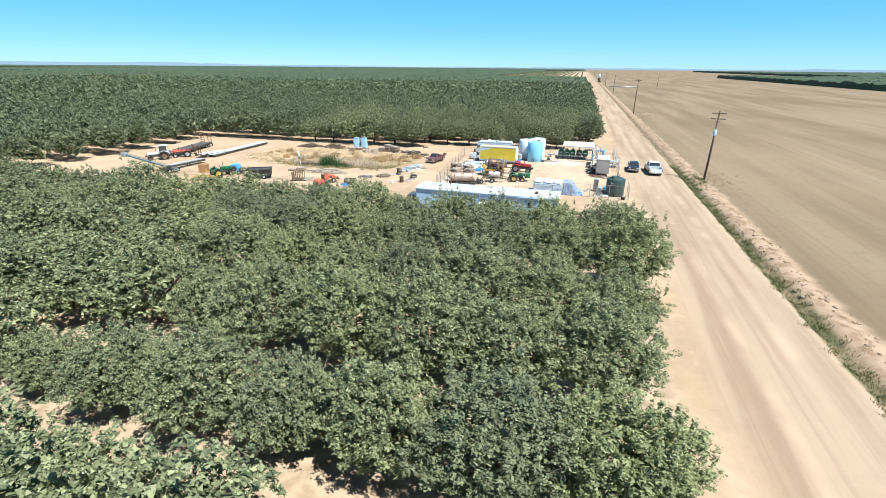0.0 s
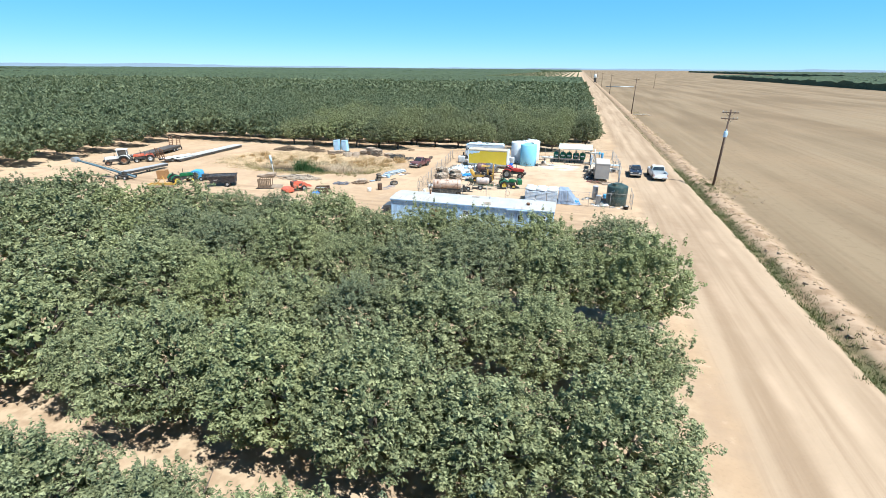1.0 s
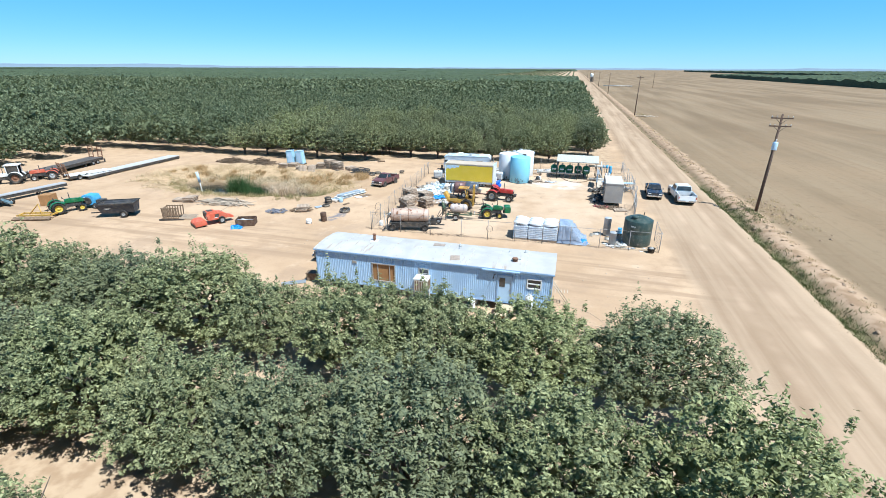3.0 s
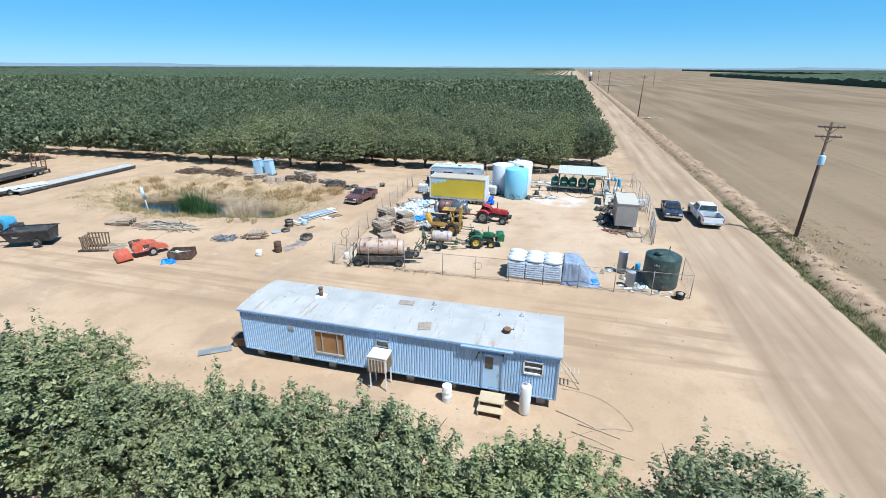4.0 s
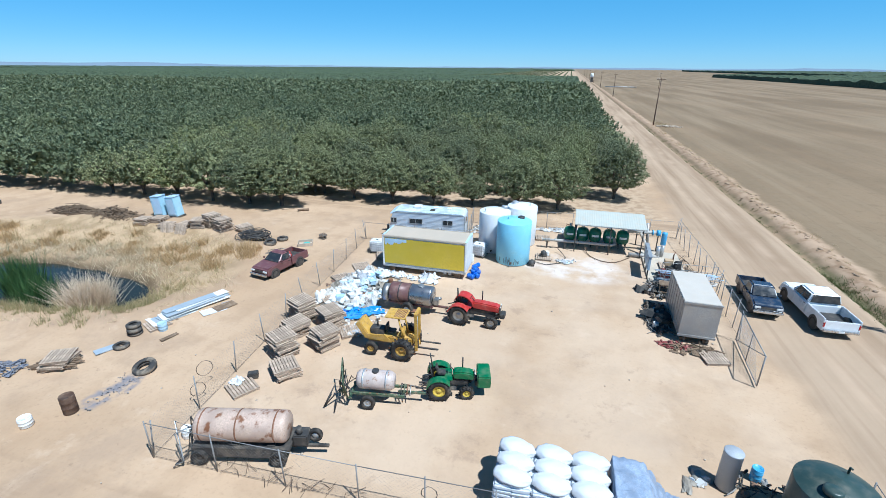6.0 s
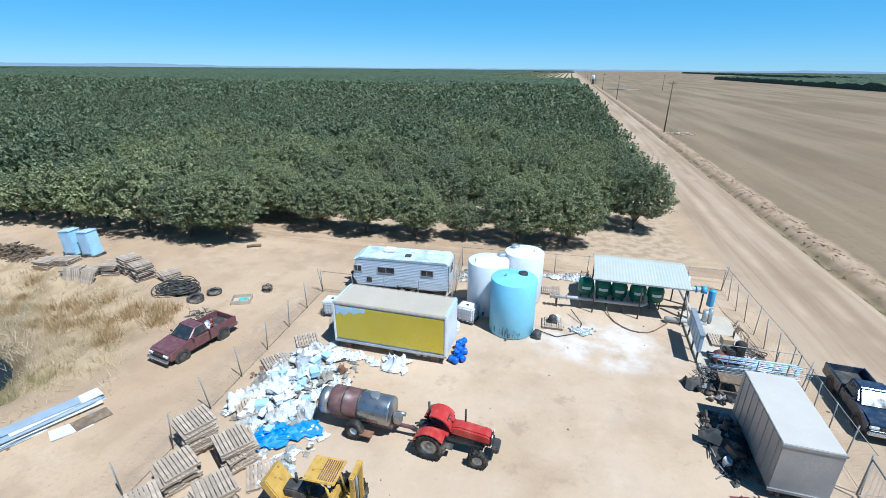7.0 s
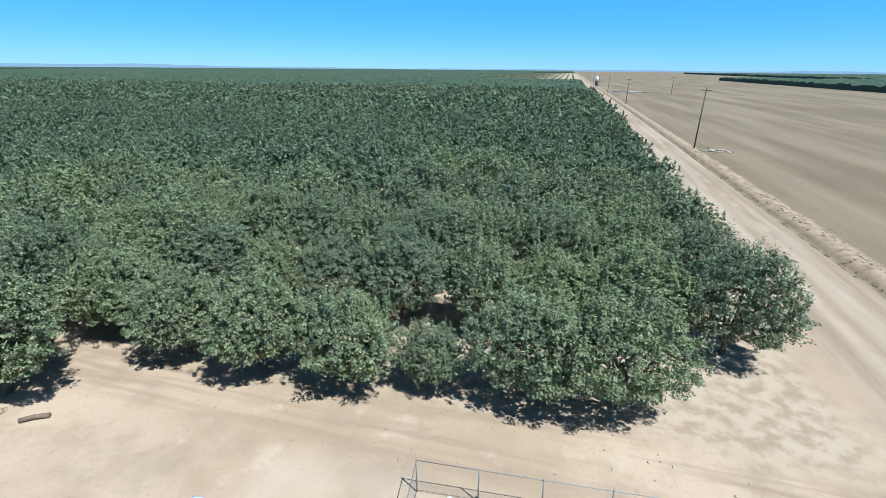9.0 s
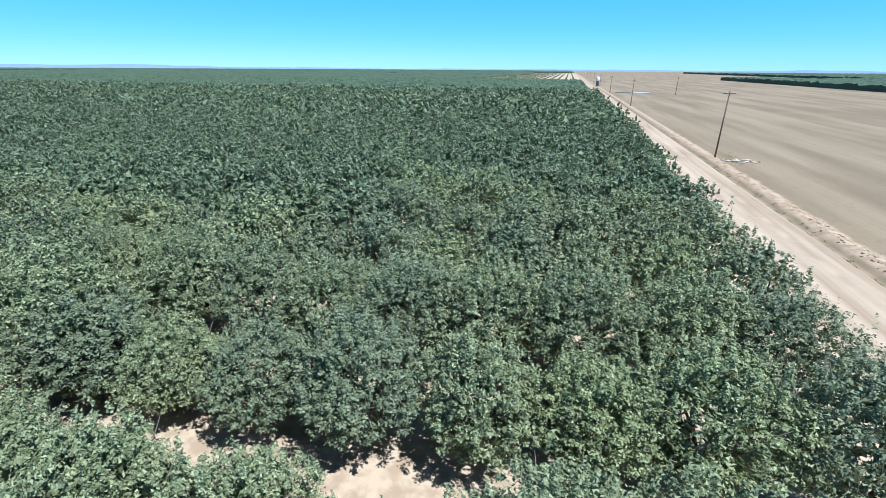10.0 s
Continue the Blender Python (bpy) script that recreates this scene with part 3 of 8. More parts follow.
def hills():
    """Low hills on the horizon; the blue of distance haze is put into their colour."""
    n = Nodes("haze_tinted_hills")
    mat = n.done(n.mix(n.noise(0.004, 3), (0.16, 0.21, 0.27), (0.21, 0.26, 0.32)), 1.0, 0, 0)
    v, f = [], []
    m = 160
    for i in range(m + 1):
        a = radians(-75 + 150 * i / m)
        r = 4550
        hgt = 13 + 13 * noise.noise((i * 0.11, 0, 0)) + 6 * noise.noise((i * 0.5, 4, 0)) + (14 if i < 55 else 0) * step(55 - i, 0, 25)
        for rr, z in ((r, -1), (r + 90, max(4, hgt)), (r + 260, -1)):
            v.append((rr * math.sin(a) - 0, rr * math.cos(a), z))
    for i in range(m):
        for k in range(2):
            f.append((i * 3 + k, (i + 1) * 3 + k, (i + 1) * 3 + k + 1, i * 3 + k + 1))
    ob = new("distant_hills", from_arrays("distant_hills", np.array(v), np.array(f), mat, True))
    tagged(ob, "low hills along the horizon, tinted blue for haze", "hills", kind="structure")


hills()

# ---- shared kinds of things ----
def panel(b, pts, t):
    """A thin slab on four corners, lifted by t along their normal."""
    p = [Vector(q) for q in pts]
    n = (p[1] - p[0]).cross(p[3] - p[0]).normalized()
    b.hull([q - n * t for q in p], [q + n * t for q in p])
    return b


def wheel(parent, x, y, z, r, w, rim_mat, hub=0.55, lugs=0, side=1):
    b = B()
    b.lathe([(hub * r, -w * 0.38), (r * 0.82, -w / 2), (r * 0.96, -w * 0.42), (r, -w * 0.2), (r, w * 0.2), (r * 0.96, w * 0.42), (r * 0.82, w / 2), (hub * r, w * 0.38), (hub * r, -w * 0.38)], n=24, axis='y', caps=False)
    for i in range(lugs):
        a = 2 * math.pi * i / lugs
        for s in (-1, 1):
            a2 = a + (0.5 * math.pi / lugs if s > 0 else 0)
            b.box((r * 1.0 * math.sin(a2), s * w * 0.24, r * 1.0 * math.cos(a2)), (0.06, w * 0.46, 0.09), (0, math.degrees(a2), 22 * s))
    t = part("tyre", b, BLACK, parent)
    t.location = (x, y, z)
    b = B()
    b.lathe([(0.02, side * w * 0.22), (hub * r * 0.35, side * w * 0.25), (hub * r * 0.4, side * w * 0.12), (hub * r * 0.86, side * w * 0.16), (hub * r * 1.02, side * w * 0.36), (hub * r * 1.03, -side * w * 0.3), (0.02, -side * w * 0.3)], n=20, axis='y')
    part("rim", b, rim_mat, t)
    return t


def pickup(x, y, rz, body_mat, label, L=4.85, W=1.72, H=1.6, cab=(1.15, -0.42), wr=0.34):
    """A pickup that faces its own +x."""
    t = thing("pickup_truck", x, y, rz, label, "pickup truck")
    f, r = L / 2, -L / 2
    belt, hz, hw = H * 0.67, 0.36, W / 2
    c0, c1 = cab
    b = B().prism([(f - 0.08, hz), (f, 0.55), (f - 0.03, 0.80), (f - 0.16, belt - 0.1), (c0, belt - 0.02), (c1, belt), (c1, hz)], -hw, hw, 'y', 0.1)
    body = part("body", b, body_mat, t)
    b = B()
    wall = 0.09
    b.box(((r + c1) / 2, 0, 0.62), (c1 - r, W - 0.06, 0.08))
    for s in (-1, 1):
        b.box(((r + c1) / 2, s * (hw - wall / 2), (hz + belt) / 2 + 0.03), (c1 - r - 0.01, wall, belt - hz - 0.06), bev=0.025)
    b.box((c1 - 0.06, 0, 0.84), (0.06, W - 0.2, belt - 0.66), bev=0.01)
    bed = part("cargo_bed", b, body_mat, t)
    part("tailgate", B().box((r + 0.04, 0, 0.74), (0.07, W - 0.2, belt - 0.52), bev=0.02), body_mat, t)
    part("bed_liner", B().box(((r + c1) / 2, 0, 0.668), (c1 - r - 0.14, W - 0.24, 0.012)), DARK, t)
    ro = H - 0.02
    fr, rr = c0 - 0.68, c1 + 0.1
    b = B().hull([(c0, -hw + 0.05, belt - 0.03), (c0, hw - 0.05, belt - 0.03), (c1, hw - 0.05, belt - 0.03), (c1, -hw + 0.05, belt - 0.03)],
                 [(fr, -hw + 0.22, ro), (fr, hw - 0.22, ro), (rr, hw - 0.22, ro), (rr, -hw + 0.22, ro)])
    bmesh.ops.bevel(b.bm, geom=list(b.bm.edges), offset=0.09, segments=3, affect='EDGES', clamp_overlap=True)
    part("cab", b, body_mat, t)

    def lerp(a, c, q):
        return a + (c - a) * q

    def quad(x0b, x0t, x1b, x1t, s, lo=0.12, hi=0.86):
        # side window between a front and a rear sloping edge
        y0, y1 = lerp(hw - 0.05, hw - 0.22, lo), lerp(hw - 0.05, hw - 0.22, hi)
        z0, z1 = lerp(belt - 0.03, ro, lo), lerp(belt - 0.03, ro, hi)
        p = [(lerp(x0b, x0t, lo), s * y0, z0), (lerp(x1b, x1t, lo), s * y0, z0), (lerp(x1b, x1t, hi), s * y1, z1), (lerp(x0b, x0t, hi), s * y1, z1)]
        return p if s < 0 else p[::-1]

    def cross(xb, xt, lo=0.08, hi=0.9):
        y0, y1 = lerp(hw - 0.05, hw - 0.22, lo) - 0.09, lerp(hw - 0.05, hw - 0.22, hi) - 0.07
        z0, z1 = lerp(belt - 0.03, ro, lo), lerp(belt - 0.03, ro, hi)
        return [(lerp(xb, xt, lo), -y0, z0), (lerp(xb, xt, lo), y0, z0), (lerp(xb, xt, hi), y1, z1), (lerp(xb, xt, hi), -y1, z1)]

    part("windscreen", panel(B(), cross(c0, fr), 0.012), GLASS, t)
    part("rear_window", panel(B(), cross(c1, rr), 0.012), GLASS, t)
    span = c0 - c1
    cuts = [(0.2, 0.86)] if span < 1.8 else [(0.16, 0.5), (0.55, 0.9)]
    for s in (-1, 1):
        for a, e in cuts:
            xa, xe = c0 - span * a, c0 - span * e
            ta, te = fr - (fr - rr) * max(0, a - 0.12), fr - (fr - rr) * min(0.95, e)
            part("side_window", panel(B(), quad(xa, ta, xe, te, s), 0.012), GLASS, t)
        part("side_mirror", B().box((c0 - 0.28, s * (hw + 0.09), belt + 0.08), (0.1, 0.16, 0.13), bev=0.03), body_mat, t)
        part("headlight", B().box((f - 0.05, s * (hw - 0.24), 0.74), (0.1, 0.36, 0.15), bev=0.03), LAMP, t)
        part("tail_light", B().box((r + 0.03, s * (hw - 0.07), 0.82), (0.09, 0.1, 0.3), bev=0.02), TAIL, t)
        part("door_handle", B().box((c1 + 0.3, s * (hw + 0.01), belt - 0.16), (0.16, 0.03, 0.04), bev=0.01), DARK, t)
        for wx in (f - 0.82, r + 0.98):
            # dark disc stands in for the shaded wheel opening; the body isn't cut
            part("wheel_arch", B().cyl((wx, s * (hw - 0.24), wr + 0.03), (wx, s * (hw + 0.008), wr + 0.03), wr + 0.09, n=20), DARK, t)
            wheel(t, wx, s * (hw - 0.09), wr, wr, 0.22, GALV, side=s)
    part("grille", B().box((f - 0.02, 0, 0.74), (0.06, W - 0.9, 0.16), bev=0.015), DARK, t)
    part("front_bumper", B().box((f + 0.05, 0, 0.5), (0.14, W - 0.02, 0.17), bev=0.04), CHROME, t)
    part("rear_bumper", B().box((r - 0.08, 0, 0.48), (0.14, W - 0.08, 0.16), bev=0.03), CHROME, t)
    part("number_plate", B().box((r - 0.155, 0, 0.5), (0.012, 0.3, 0.12)), WHITE, t)
    part("underbody", B().box((0, 0, 0.38), (L - 0.7, W - 0.45, 0.2)), DARK, t)
    return t


def fender(b, x, y, z, r, w, a0, a1, thick=0.04):
    pts = []
    for k in range(9):
        a = radians(a0 + (a1 - a0) * k / 8)
        pts.append((math.cos(a), math.sin(a)))
    poly = [(x + r * c, z + r * s) for c, s in pts] + [(x + (r - thick) * c, z + (r - thick) * s) for c, s in pts[::-1]]
    b.prism(poly, y - w / 2, y + w / 2, 'y')
    return b


def tractor(x, y, rz, mat, rim_mat, label, wb=2.1, rear=0.66, front=0.38, canopy=False, bin_box=False, white_cab=False):
    """A farm tractor that faces its own +x, with its rear axle at the origin."""
    t = thing("tractor", x, y, rz, label, "tractor")
    part("chassis", B().box((wb * 0.45, 0, 0.72), (wb * 1.25, 0.42, 0.42), bev=0.04).box((0, 0, rear), (0.5, 1.0, 0.36), bev=0.05), DARK, t)
    b = B().prism([(0.72, 0.95), (0.74, 1.34), (1.1, 1.4), (wb + 0.28, 1.3), (wb + 0.42, 1.18), (wb + 0.42, 0.86)], -0.28, 0.28, 'y', 0.07)
    part("hood", b, mat, t)
    part("grille", B().box((wb + 0.43, 0, 1.06), (0.05, 0.5, 0.36), bev=0.02), DARK, t)
    for s in (-1, 1):
        part("headlight", B().cyl((wb + 0.43, s * 0.18, 1.26), (wb + 0.48, s * 0.18, 1.26), 0.06, n=10), LAMP, t)
    part("front_weight", B().box((wb + 0.6, 0, 0.68), (0.3, 0.62, 0.3), bev=0.04), DARK, t)
    part("front_axle", B().cyl((wb, -0.62, front), (wb, 0.62, front), 0.07, n=8), DARK, t)
    for s in (-1, 1):
        wheel(t, 0, s * 0.74, rear, rear, 0.42, rim_mat, 0.56, 18, s)
        wheel(t, wb, s * 0.66, front, front, 0.26, rim_mat, 0.56, 14, s)
        part("fender", fender(B(), 0, s * 0.72, rear, rear + 0.1, 0.46, 35, 165), mat, t)
        part("step", B().box((0.72, s * 0.5, 0.55), (0.4, 0.3, 0.04)), DARK, t)
    part("seat", B().box((0.12, 0, 1.22), (0.46, 0.46, 0.12), bev=0.04).box((-0.12, 0, 1.45), (0.1, 0.44, 0.42), (0, -12, 0), 0.04), DARK, t)
    part("platform", B().box((0.3, 0, 1.05), (0.8, 1.0, 0.06)), mat, t)
    b = B().tube([(0.78, 0, 1.35), (0.62, 0, 1.55)], 0.025)
    b.tube([(0.60 + 0.02 * math.sin(k), 0.19 * math.cos(k), 1.57 + 0.19 * 0.6 * math.sin(k)) for k in (2 * math.pi * i / 12 for i in range(13))], 0.016)
    part("steering_wheel", b, DARK, t)
    part("exhaust", B().tube([(1.25, 0.2, 1.4), (1.25, 0.2, 2.0)], 0.04, 8), DARK, t)
    part("hitch", B().tube([(-0.35, 0.3, 0.8), (-0.95, 0.28, 0.45)], 0.04).tube([(-0.35, -0.3, 0.8), (-0.95, -0.28, 0.45)], 0.04).box((-0.7, 0, 0.5), (0.8, 0.1, 0.07)).tube([(-0.3, 0, 1.1), (-0.9, 0, 0.85)], 0.035), DARK, t)
    if canopy:
        part("canopy", fender(B(), 0.05, 0, 0.98, 0.78, 0.7, 15, 105, 0.06), mat, t, "curved red sheet-metal shield over the seat")
        part("canopy_post", B().tube([(-0.3, 0.2, 1.1), (-0.34, 0.2, 1.95)], 0.05), DARK, t)
    if bin_box:
        part("front_bin", B().box((wb + 0.92, 0, 1.0), (0.7, 1.3, 0.7), bev=0.05), mat, t, "closed green steel box on the nose")
        part("roll_bar", B().tube([(-0.35, 0.42, 1.0), (-0.5, 0.42, 2.1)], 0.035).tube([(-0.35, -0.42, 1.0), (-0.5, -0.42, 2.1)], 0.035), DARK, t)
    if white_cab:
        for sx in (-0.55, 0.75):
            for s in (-1, 1):
                part("cab_post", B().box((sx, s * 0.6, 1.75), (0.08, 0.08, 1.3)), WHITE, t)
        part("cab_roof", B().box((0.1, 0, 2.45), (1.6, 1.45, 0.14), bev=0.05), WHITE, t)
        for s in (-1, 1):
            part("cab_glass", B().box((0.1, s * 0.6, 1.85), (1.2, 0.02, 0.9)), GLASS, t)
    return t


def tank(name, x, y, r, h, mat, label, dome=0.22, lid=(0.3, 0.3), seam=2, lid_mat=None):
    """A vertical polyethylene tank with a shallow dome and a manhole lid."""
    t = thing(name, x, y, 0, label, "tank")
    prof = [(r * 0.98, 0.0), (r, 0.04)]
    for k in range(1, seam + 1):
        z = h * k / (seam + 1)
        prof += [(r, z - 0.05), (r * 0.985, z), (r, z + 0.05)]
    prof += [(r, h - 0.03), (r * 0.985, h)]
    cap = [(r * 0.985, h), (r * 0.8, h + dome * 0.3), (r * 0.4, h + dome * 0.8), (0.001, h + dome)]
    part("shell", B().lathe(prof, n=48, caps=False).lathe(cap, n=48, caps=False), mat, t)
    zl = h + dome * 0.62
    part("lid", B().lathe([(0.26, 0), (0.28, 0.06), (0.27, 0.17), (0.2, 0.2), (0.001, 0.2)], (lid[0] * r, lid[1] * r, zl - 0.03), 20), lid_mat or mat, t)
    part("outlet_valve", B().cyl((0, -r + 0.02, 0.3), (0, -r - 0.28, 0.3), 0.06, n=10).box((0, -r - 0.2, 0.38), (0.16, 0.04, 0.03)), DARK, t)
    part("vent_pipe", B().tube([(-lid[0] * r, -lid[1] * r, h + dome * 0.6), (-lid[0] * r, -lid[1] * r, h + dome + 0.12), (-lid[0] * r, -lid[1] * r - 0.1, h + dome + 0.14)], 0.035, 8), mat, t)
    return t


PALLET_SLAT = B().box((0, 0, 0), (0.112, 1.3, 0.022), bev=0.003).mesh("slat", PALLETWOOD)
PALLET_BEARER = B().box((0, 0, 0), (1.26, 0.05, 0.09), bev=0.004).mesh("bearer", PALLETWOOD)


def pallet():
    t = thing("pallet", 0, 0, 0, "weathered grey wooden pallet", "pallet", "wooden pallets in the yard")
    for k in range(9):
        part("slat", PALLET_SLAT, PALLETWOOD, t).location = (-0.576 + 0.144 * k, 0, 0.13)
    for k in range(3):
        part("bearer", PALLET_BEARER, PALLETWOOD, t).location = (0, -0.6 + 0.6 * k, 0.075)
        part("slat", PALLET_SLAT, PALLETWOOD, t).location = (-0.57 + 0.57 * k, 0, 0.02)
    return t


PALLET = pallet()
PALLET.matrix_world = pose(-6.2, 64.1, 0.0, 0, 0, 58)
pr = random.Random(9)


def pallets(x, y, rz, count, z=0.0, tilt=0.0):
    for k in range(count):
        copy_thing(PALLET, pose(x + pr.uniform(-0.1, 0.1), y + pr.uniform(-0.1, 0.1), z + 0.143 * k, tilt + (pr.uniform(-1.2, 1.2) if k else 0), pr.uniform(-1.2, 1.2) if k else 0, rz + pr.uniform(-8, 8)))


def old_tyre(x, y, z=0.0, r=0.5, w=0.28, tilt=0.0, label="worn black tyre lying on the sand"):
    b = B().lathe([(r * 0.55, 0.02), (r * 0.8, 0), (r * 0.98, w * 0.2), (r, w * 0.5), (r * 0.98, w * 0.8), (r * 0.8, w), (r * 0.55, w * 0.98), (r * 0.53, w * 0.6), (r * 0.75, w * 0.5), (r * 0.53, w * 0.4), (r * 0.55, 0.02)], n=28, caps=False)
    ob = single("tyre", b, OLDRUBBER, x, y, 0, label, "tyre", "old tyres", z)
    ob.matrix_world = pose(x, y, z, tilt, 0, 0)


def drum(x, y, mat, label, r=0.29, h=0.88, z=0.0):
    t = thing("drum", x, y, 0, label, "drum", z=z)
    part("shell", B().lathe([(r * 0.97, 0), (r, 0.02), (r, h * 0.31), (r * 1.04, h * 0.335), (r, h * 0.36), (r, h * 0.64), (r * 1.04, h * 0.665), (r, h * 0.69), (r, h - 0.02), (r * 0.97, h), (r * 0.93, h - 0.03), (0.001, h - 0.03)], n=24), mat, t)
    part("bung", B().cyl((r * 0.6, 0, h - 0.04), (r * 0.6, 0, h), 0.035, n=8), mat, t)
    return t


def crumple(b, x, y, z, sx, sy, h, seed, n=5, turn=0.0):
    """A crumpled sheet or torn bag that lies with its edges down."""
    ca, sa = math.cos(turn), math.sin(turn)
    g = []
    for j in range(n + 1):
        for i in range(n + 1):
            u, w = 2 * i / n - 1, 2 * j / n - 1
            k1 = noise.noise((u * 1.6 + seed * 1.7, w * 1.6, seed * 0.9))
            k2 = noise.noise((u * 3.4, w * 3.4 + seed * 2.3, 4.0 + seed))
            px, py = sx * (u * 0.5 + 0.22 * k1), sy * (w * 0.5 + 0.22 * k2)
            rim = min(1.0, 1.6 * (1 - max(abs(u), abs(w))) + 0.12)
            pz = z + 0.012 + h * rim * (0.35 + 0.9 * abs(k1) + 1.1 * abs(k2))
            g.append(b.bm.verts.new((x + px * ca - py * sa, y + px * sa + py * ca, pz)))
    m = n + 1
    for j in range(n):
        for i in range(n):
            b.bm.faces.new((g[j * m + i], g[j * m + i + 1], g[(j + 1) * m + i + 1], g[(j + 1) * m + i]))
    return b


def scatter(b, seed, count, cx, cy, ax, ay, smin, smax, flat=0.6, zmax=0.3):
    """A heap of jugs, boxes, crumpled bags and torn sheets."""
    q = random.Random(seed)
    for k in range(count):
        a, d = q.uniform(0, 6.283), math.sqrt(q.random())
        wob = 1 + 0.3 * math.sin(3 * a + seed)
        x, y = cx + ax * d * wob * math.cos(a), cy + ay * d * wob * math.sin(a)
        s = q.uniform(smin, smax) * q.uniform(0.5, 1)
        z = zmax * (1 - d) * q.random()
        kind = q.random()
        if kind < 0.14:
            b.box((x, y, z + s * 0.2), (s * 0.8, s * q.uniform(0.4, 0.8), s * q.uniform(0.2, 0.6)), (q.uniform(-25, 25), q.uniform(-25, 25), q.uniform(0, 180)))
        elif kind < 0.42:
            r = s * 0.22
            v = Vector((q.uniform(-1, 1), q.uniform(-1, 1), q.uniform(0, 1))).normalized() * s * 0.42
            m = Vector((x, y, z + r + 0.05))
            b.cyl(m - v, m + v * 0.6, r, n=8).cyl(m + v * 0.6, m + v, r, r * 0.35, 8)
        else:
            crumple(b, x, y, z * 0.7, s * q.uniform(1.2, 2.4), s * q.uniform(0.9, 1.8), s * q.uniform(0.25, 0.6) * (0.4 + flat), k + 31 * seed, 4, q.uniform(0, 6.283))
    return b

def sticks(b, seed, count, cx, cy, ax, ay, length, r, zmax, angle=None):
    q = random.Random(seed)
    for k in range(count):
        a = q.uniform(0, 6.283) if angle is None else radians(angle) + q.gauss(0, 0.28)
        d = math.sqrt(q.random())
        e = q.uniform(0, 6.283)
        x, y = cx + ax * d * math.cos(e), cy + ay * d * math.sin(e)
        h = length * q.uniform(0.5, 1)
        z = zmax * (1 - d) * q.random() + r
        m = Vector((x, y, z + q.uniform(0, 0.12)))
        v = Vector((math.cos(a), math.sin(a), q.uniform(-0.12, 0.2))) * h / 2
        b.tube([m - v, m + Vector((q.uniform(-0.05, 0.05), q.uniform(-0.05, 0.05), 0.02)), m + v], [r * 1.1, r, r * 0.6], 4)
    return b


def hose_heap(b, seed, cx, cy, rad, loops, r, h):
    q = random.Random(seed)
    for k in range(loops):
        ox, oy, rr, z = q.uniform(-0.3, 0.3) * rad, q.uniform(-0.3, 0.3) * rad, rad * q.uniform(0.5, 0.9), q.uniform(r, h)
        e, ph = q.uniform(0.5, 1), q.uniform(0, 6)
        b.tube([(cx + ox + rr * math.cos(a + ph), cy + oy + rr * e * math.sin(a + ph), z + 0.05 * math.sin(3 * a + ph)) for a in (6.6 * i / 22 for i in range(23))], r, 4)
    return b


def blades(name, spots, seed, hmin, hmax, w, per, spread, mat, label, category, lean=0.25):
    """Tufts of narrow grass or reed blades as one object."""
    q = np.random.default_rng(seed)
    vs = []
    for x, y, k in spots:
        m = per
        p = np.stack([x + q.normal(size=m) * spread * k, y + q.normal(size=m) * spread * k, np.zeros(m)], 1)
        p[:, 2] = [ground_z(a, c) - 0.03 for a, c, _ in p]
        hh = q.uniform(hmin, hmax, m) * k
        a = q.uniform(0, 6.283, m)
        side = np.stack([np.cos(a), np.sin(a), np.zeros(m)], 1) * w
        tip = p + np.stack([q.normal(size=m) * lean, q.normal(size=m) * lean, np.ones(m)], 1) * hh[:, None]
        vs.append(np.stack([p - side, p + side, tip], 1).reshape(-1, 3))
    v = np.concatenate(vs)
    ob = new(name, from_arrays(name, v, np.arange(len(v)).reshape(-1, 3), mat))
    return tagged(ob, label, category, kind="stuff")


LAMP = paint("lamp_glass", (0.7, 0.7, 0.68), 0.15, dust=0.1, spec=0.8)
TAIL = paint("red_lens", (0.45, 0.02, 0.02), 0.2, dust=0.1, spec=0.8)
CHROME = paint("dull_chrome", (0.62, 0.62, 0.62), 0.22, 0.9, dust=0.15)

# ---- mobile home in front of the yard ----
SIDING = paint("pale_blue_siding", (0.44, 0.62, 0.84), 0.5, var=0.06, scale=0.6, dust=0.08)


def roof_material():
    """Chalky white roof sheet with brown streaks that run down the slope."""
    n = Nodes("weathered_white_roof")
    c = n.mix(n.ramp(n.noise(0.7, 5), 0.3, 0.7), (0.385, 0.375, 0.36), (0.48, 0.465, 0.45))
    c = n.mix(n.math('MULTIPLY', n.info, 0.3), c, (0.42, 0.415, 0.41))
    streak = n.ramp(n.noise(1.0, 5, stretch=(2.6, 0.45, 1), rough=0.6), 0.56, 0.66)
    c = n.mix(n.math('MULTIPLY', streak, n.ramp(n.noise(0.35, 4), 0.42, 0.6)), c, (0.36, 0.30, 0.255))
    spot = n.ramp(n.noise(3.2, 6, stretch=(2, 0.7, 1), rough=0.7), 0.63, 0.68)
    c = n.mix(n.math('MULTIPLY', spot, 0.8), c, (0.24, 0.165, 0.125))
    n.bump(n.noise(0.9, 4), 0.35, 0.05)
    return n.done(c, 0.85, 0.0, 0.15)


ROOFING = roof_material()
ROOFPATCH = paint("tan_roof_patch", (0.36, 0.29, 0.24), 0.9, var=0.3, scale=4)
TRIMBLUE = paint("blue_trim", (0.30, 0.43, 0.62), 0.5, dust=0.1)
PLY = paint("plywood_board", (0.36, 0.19, 0.075), 0.8, var=0.2, dust=0.05)


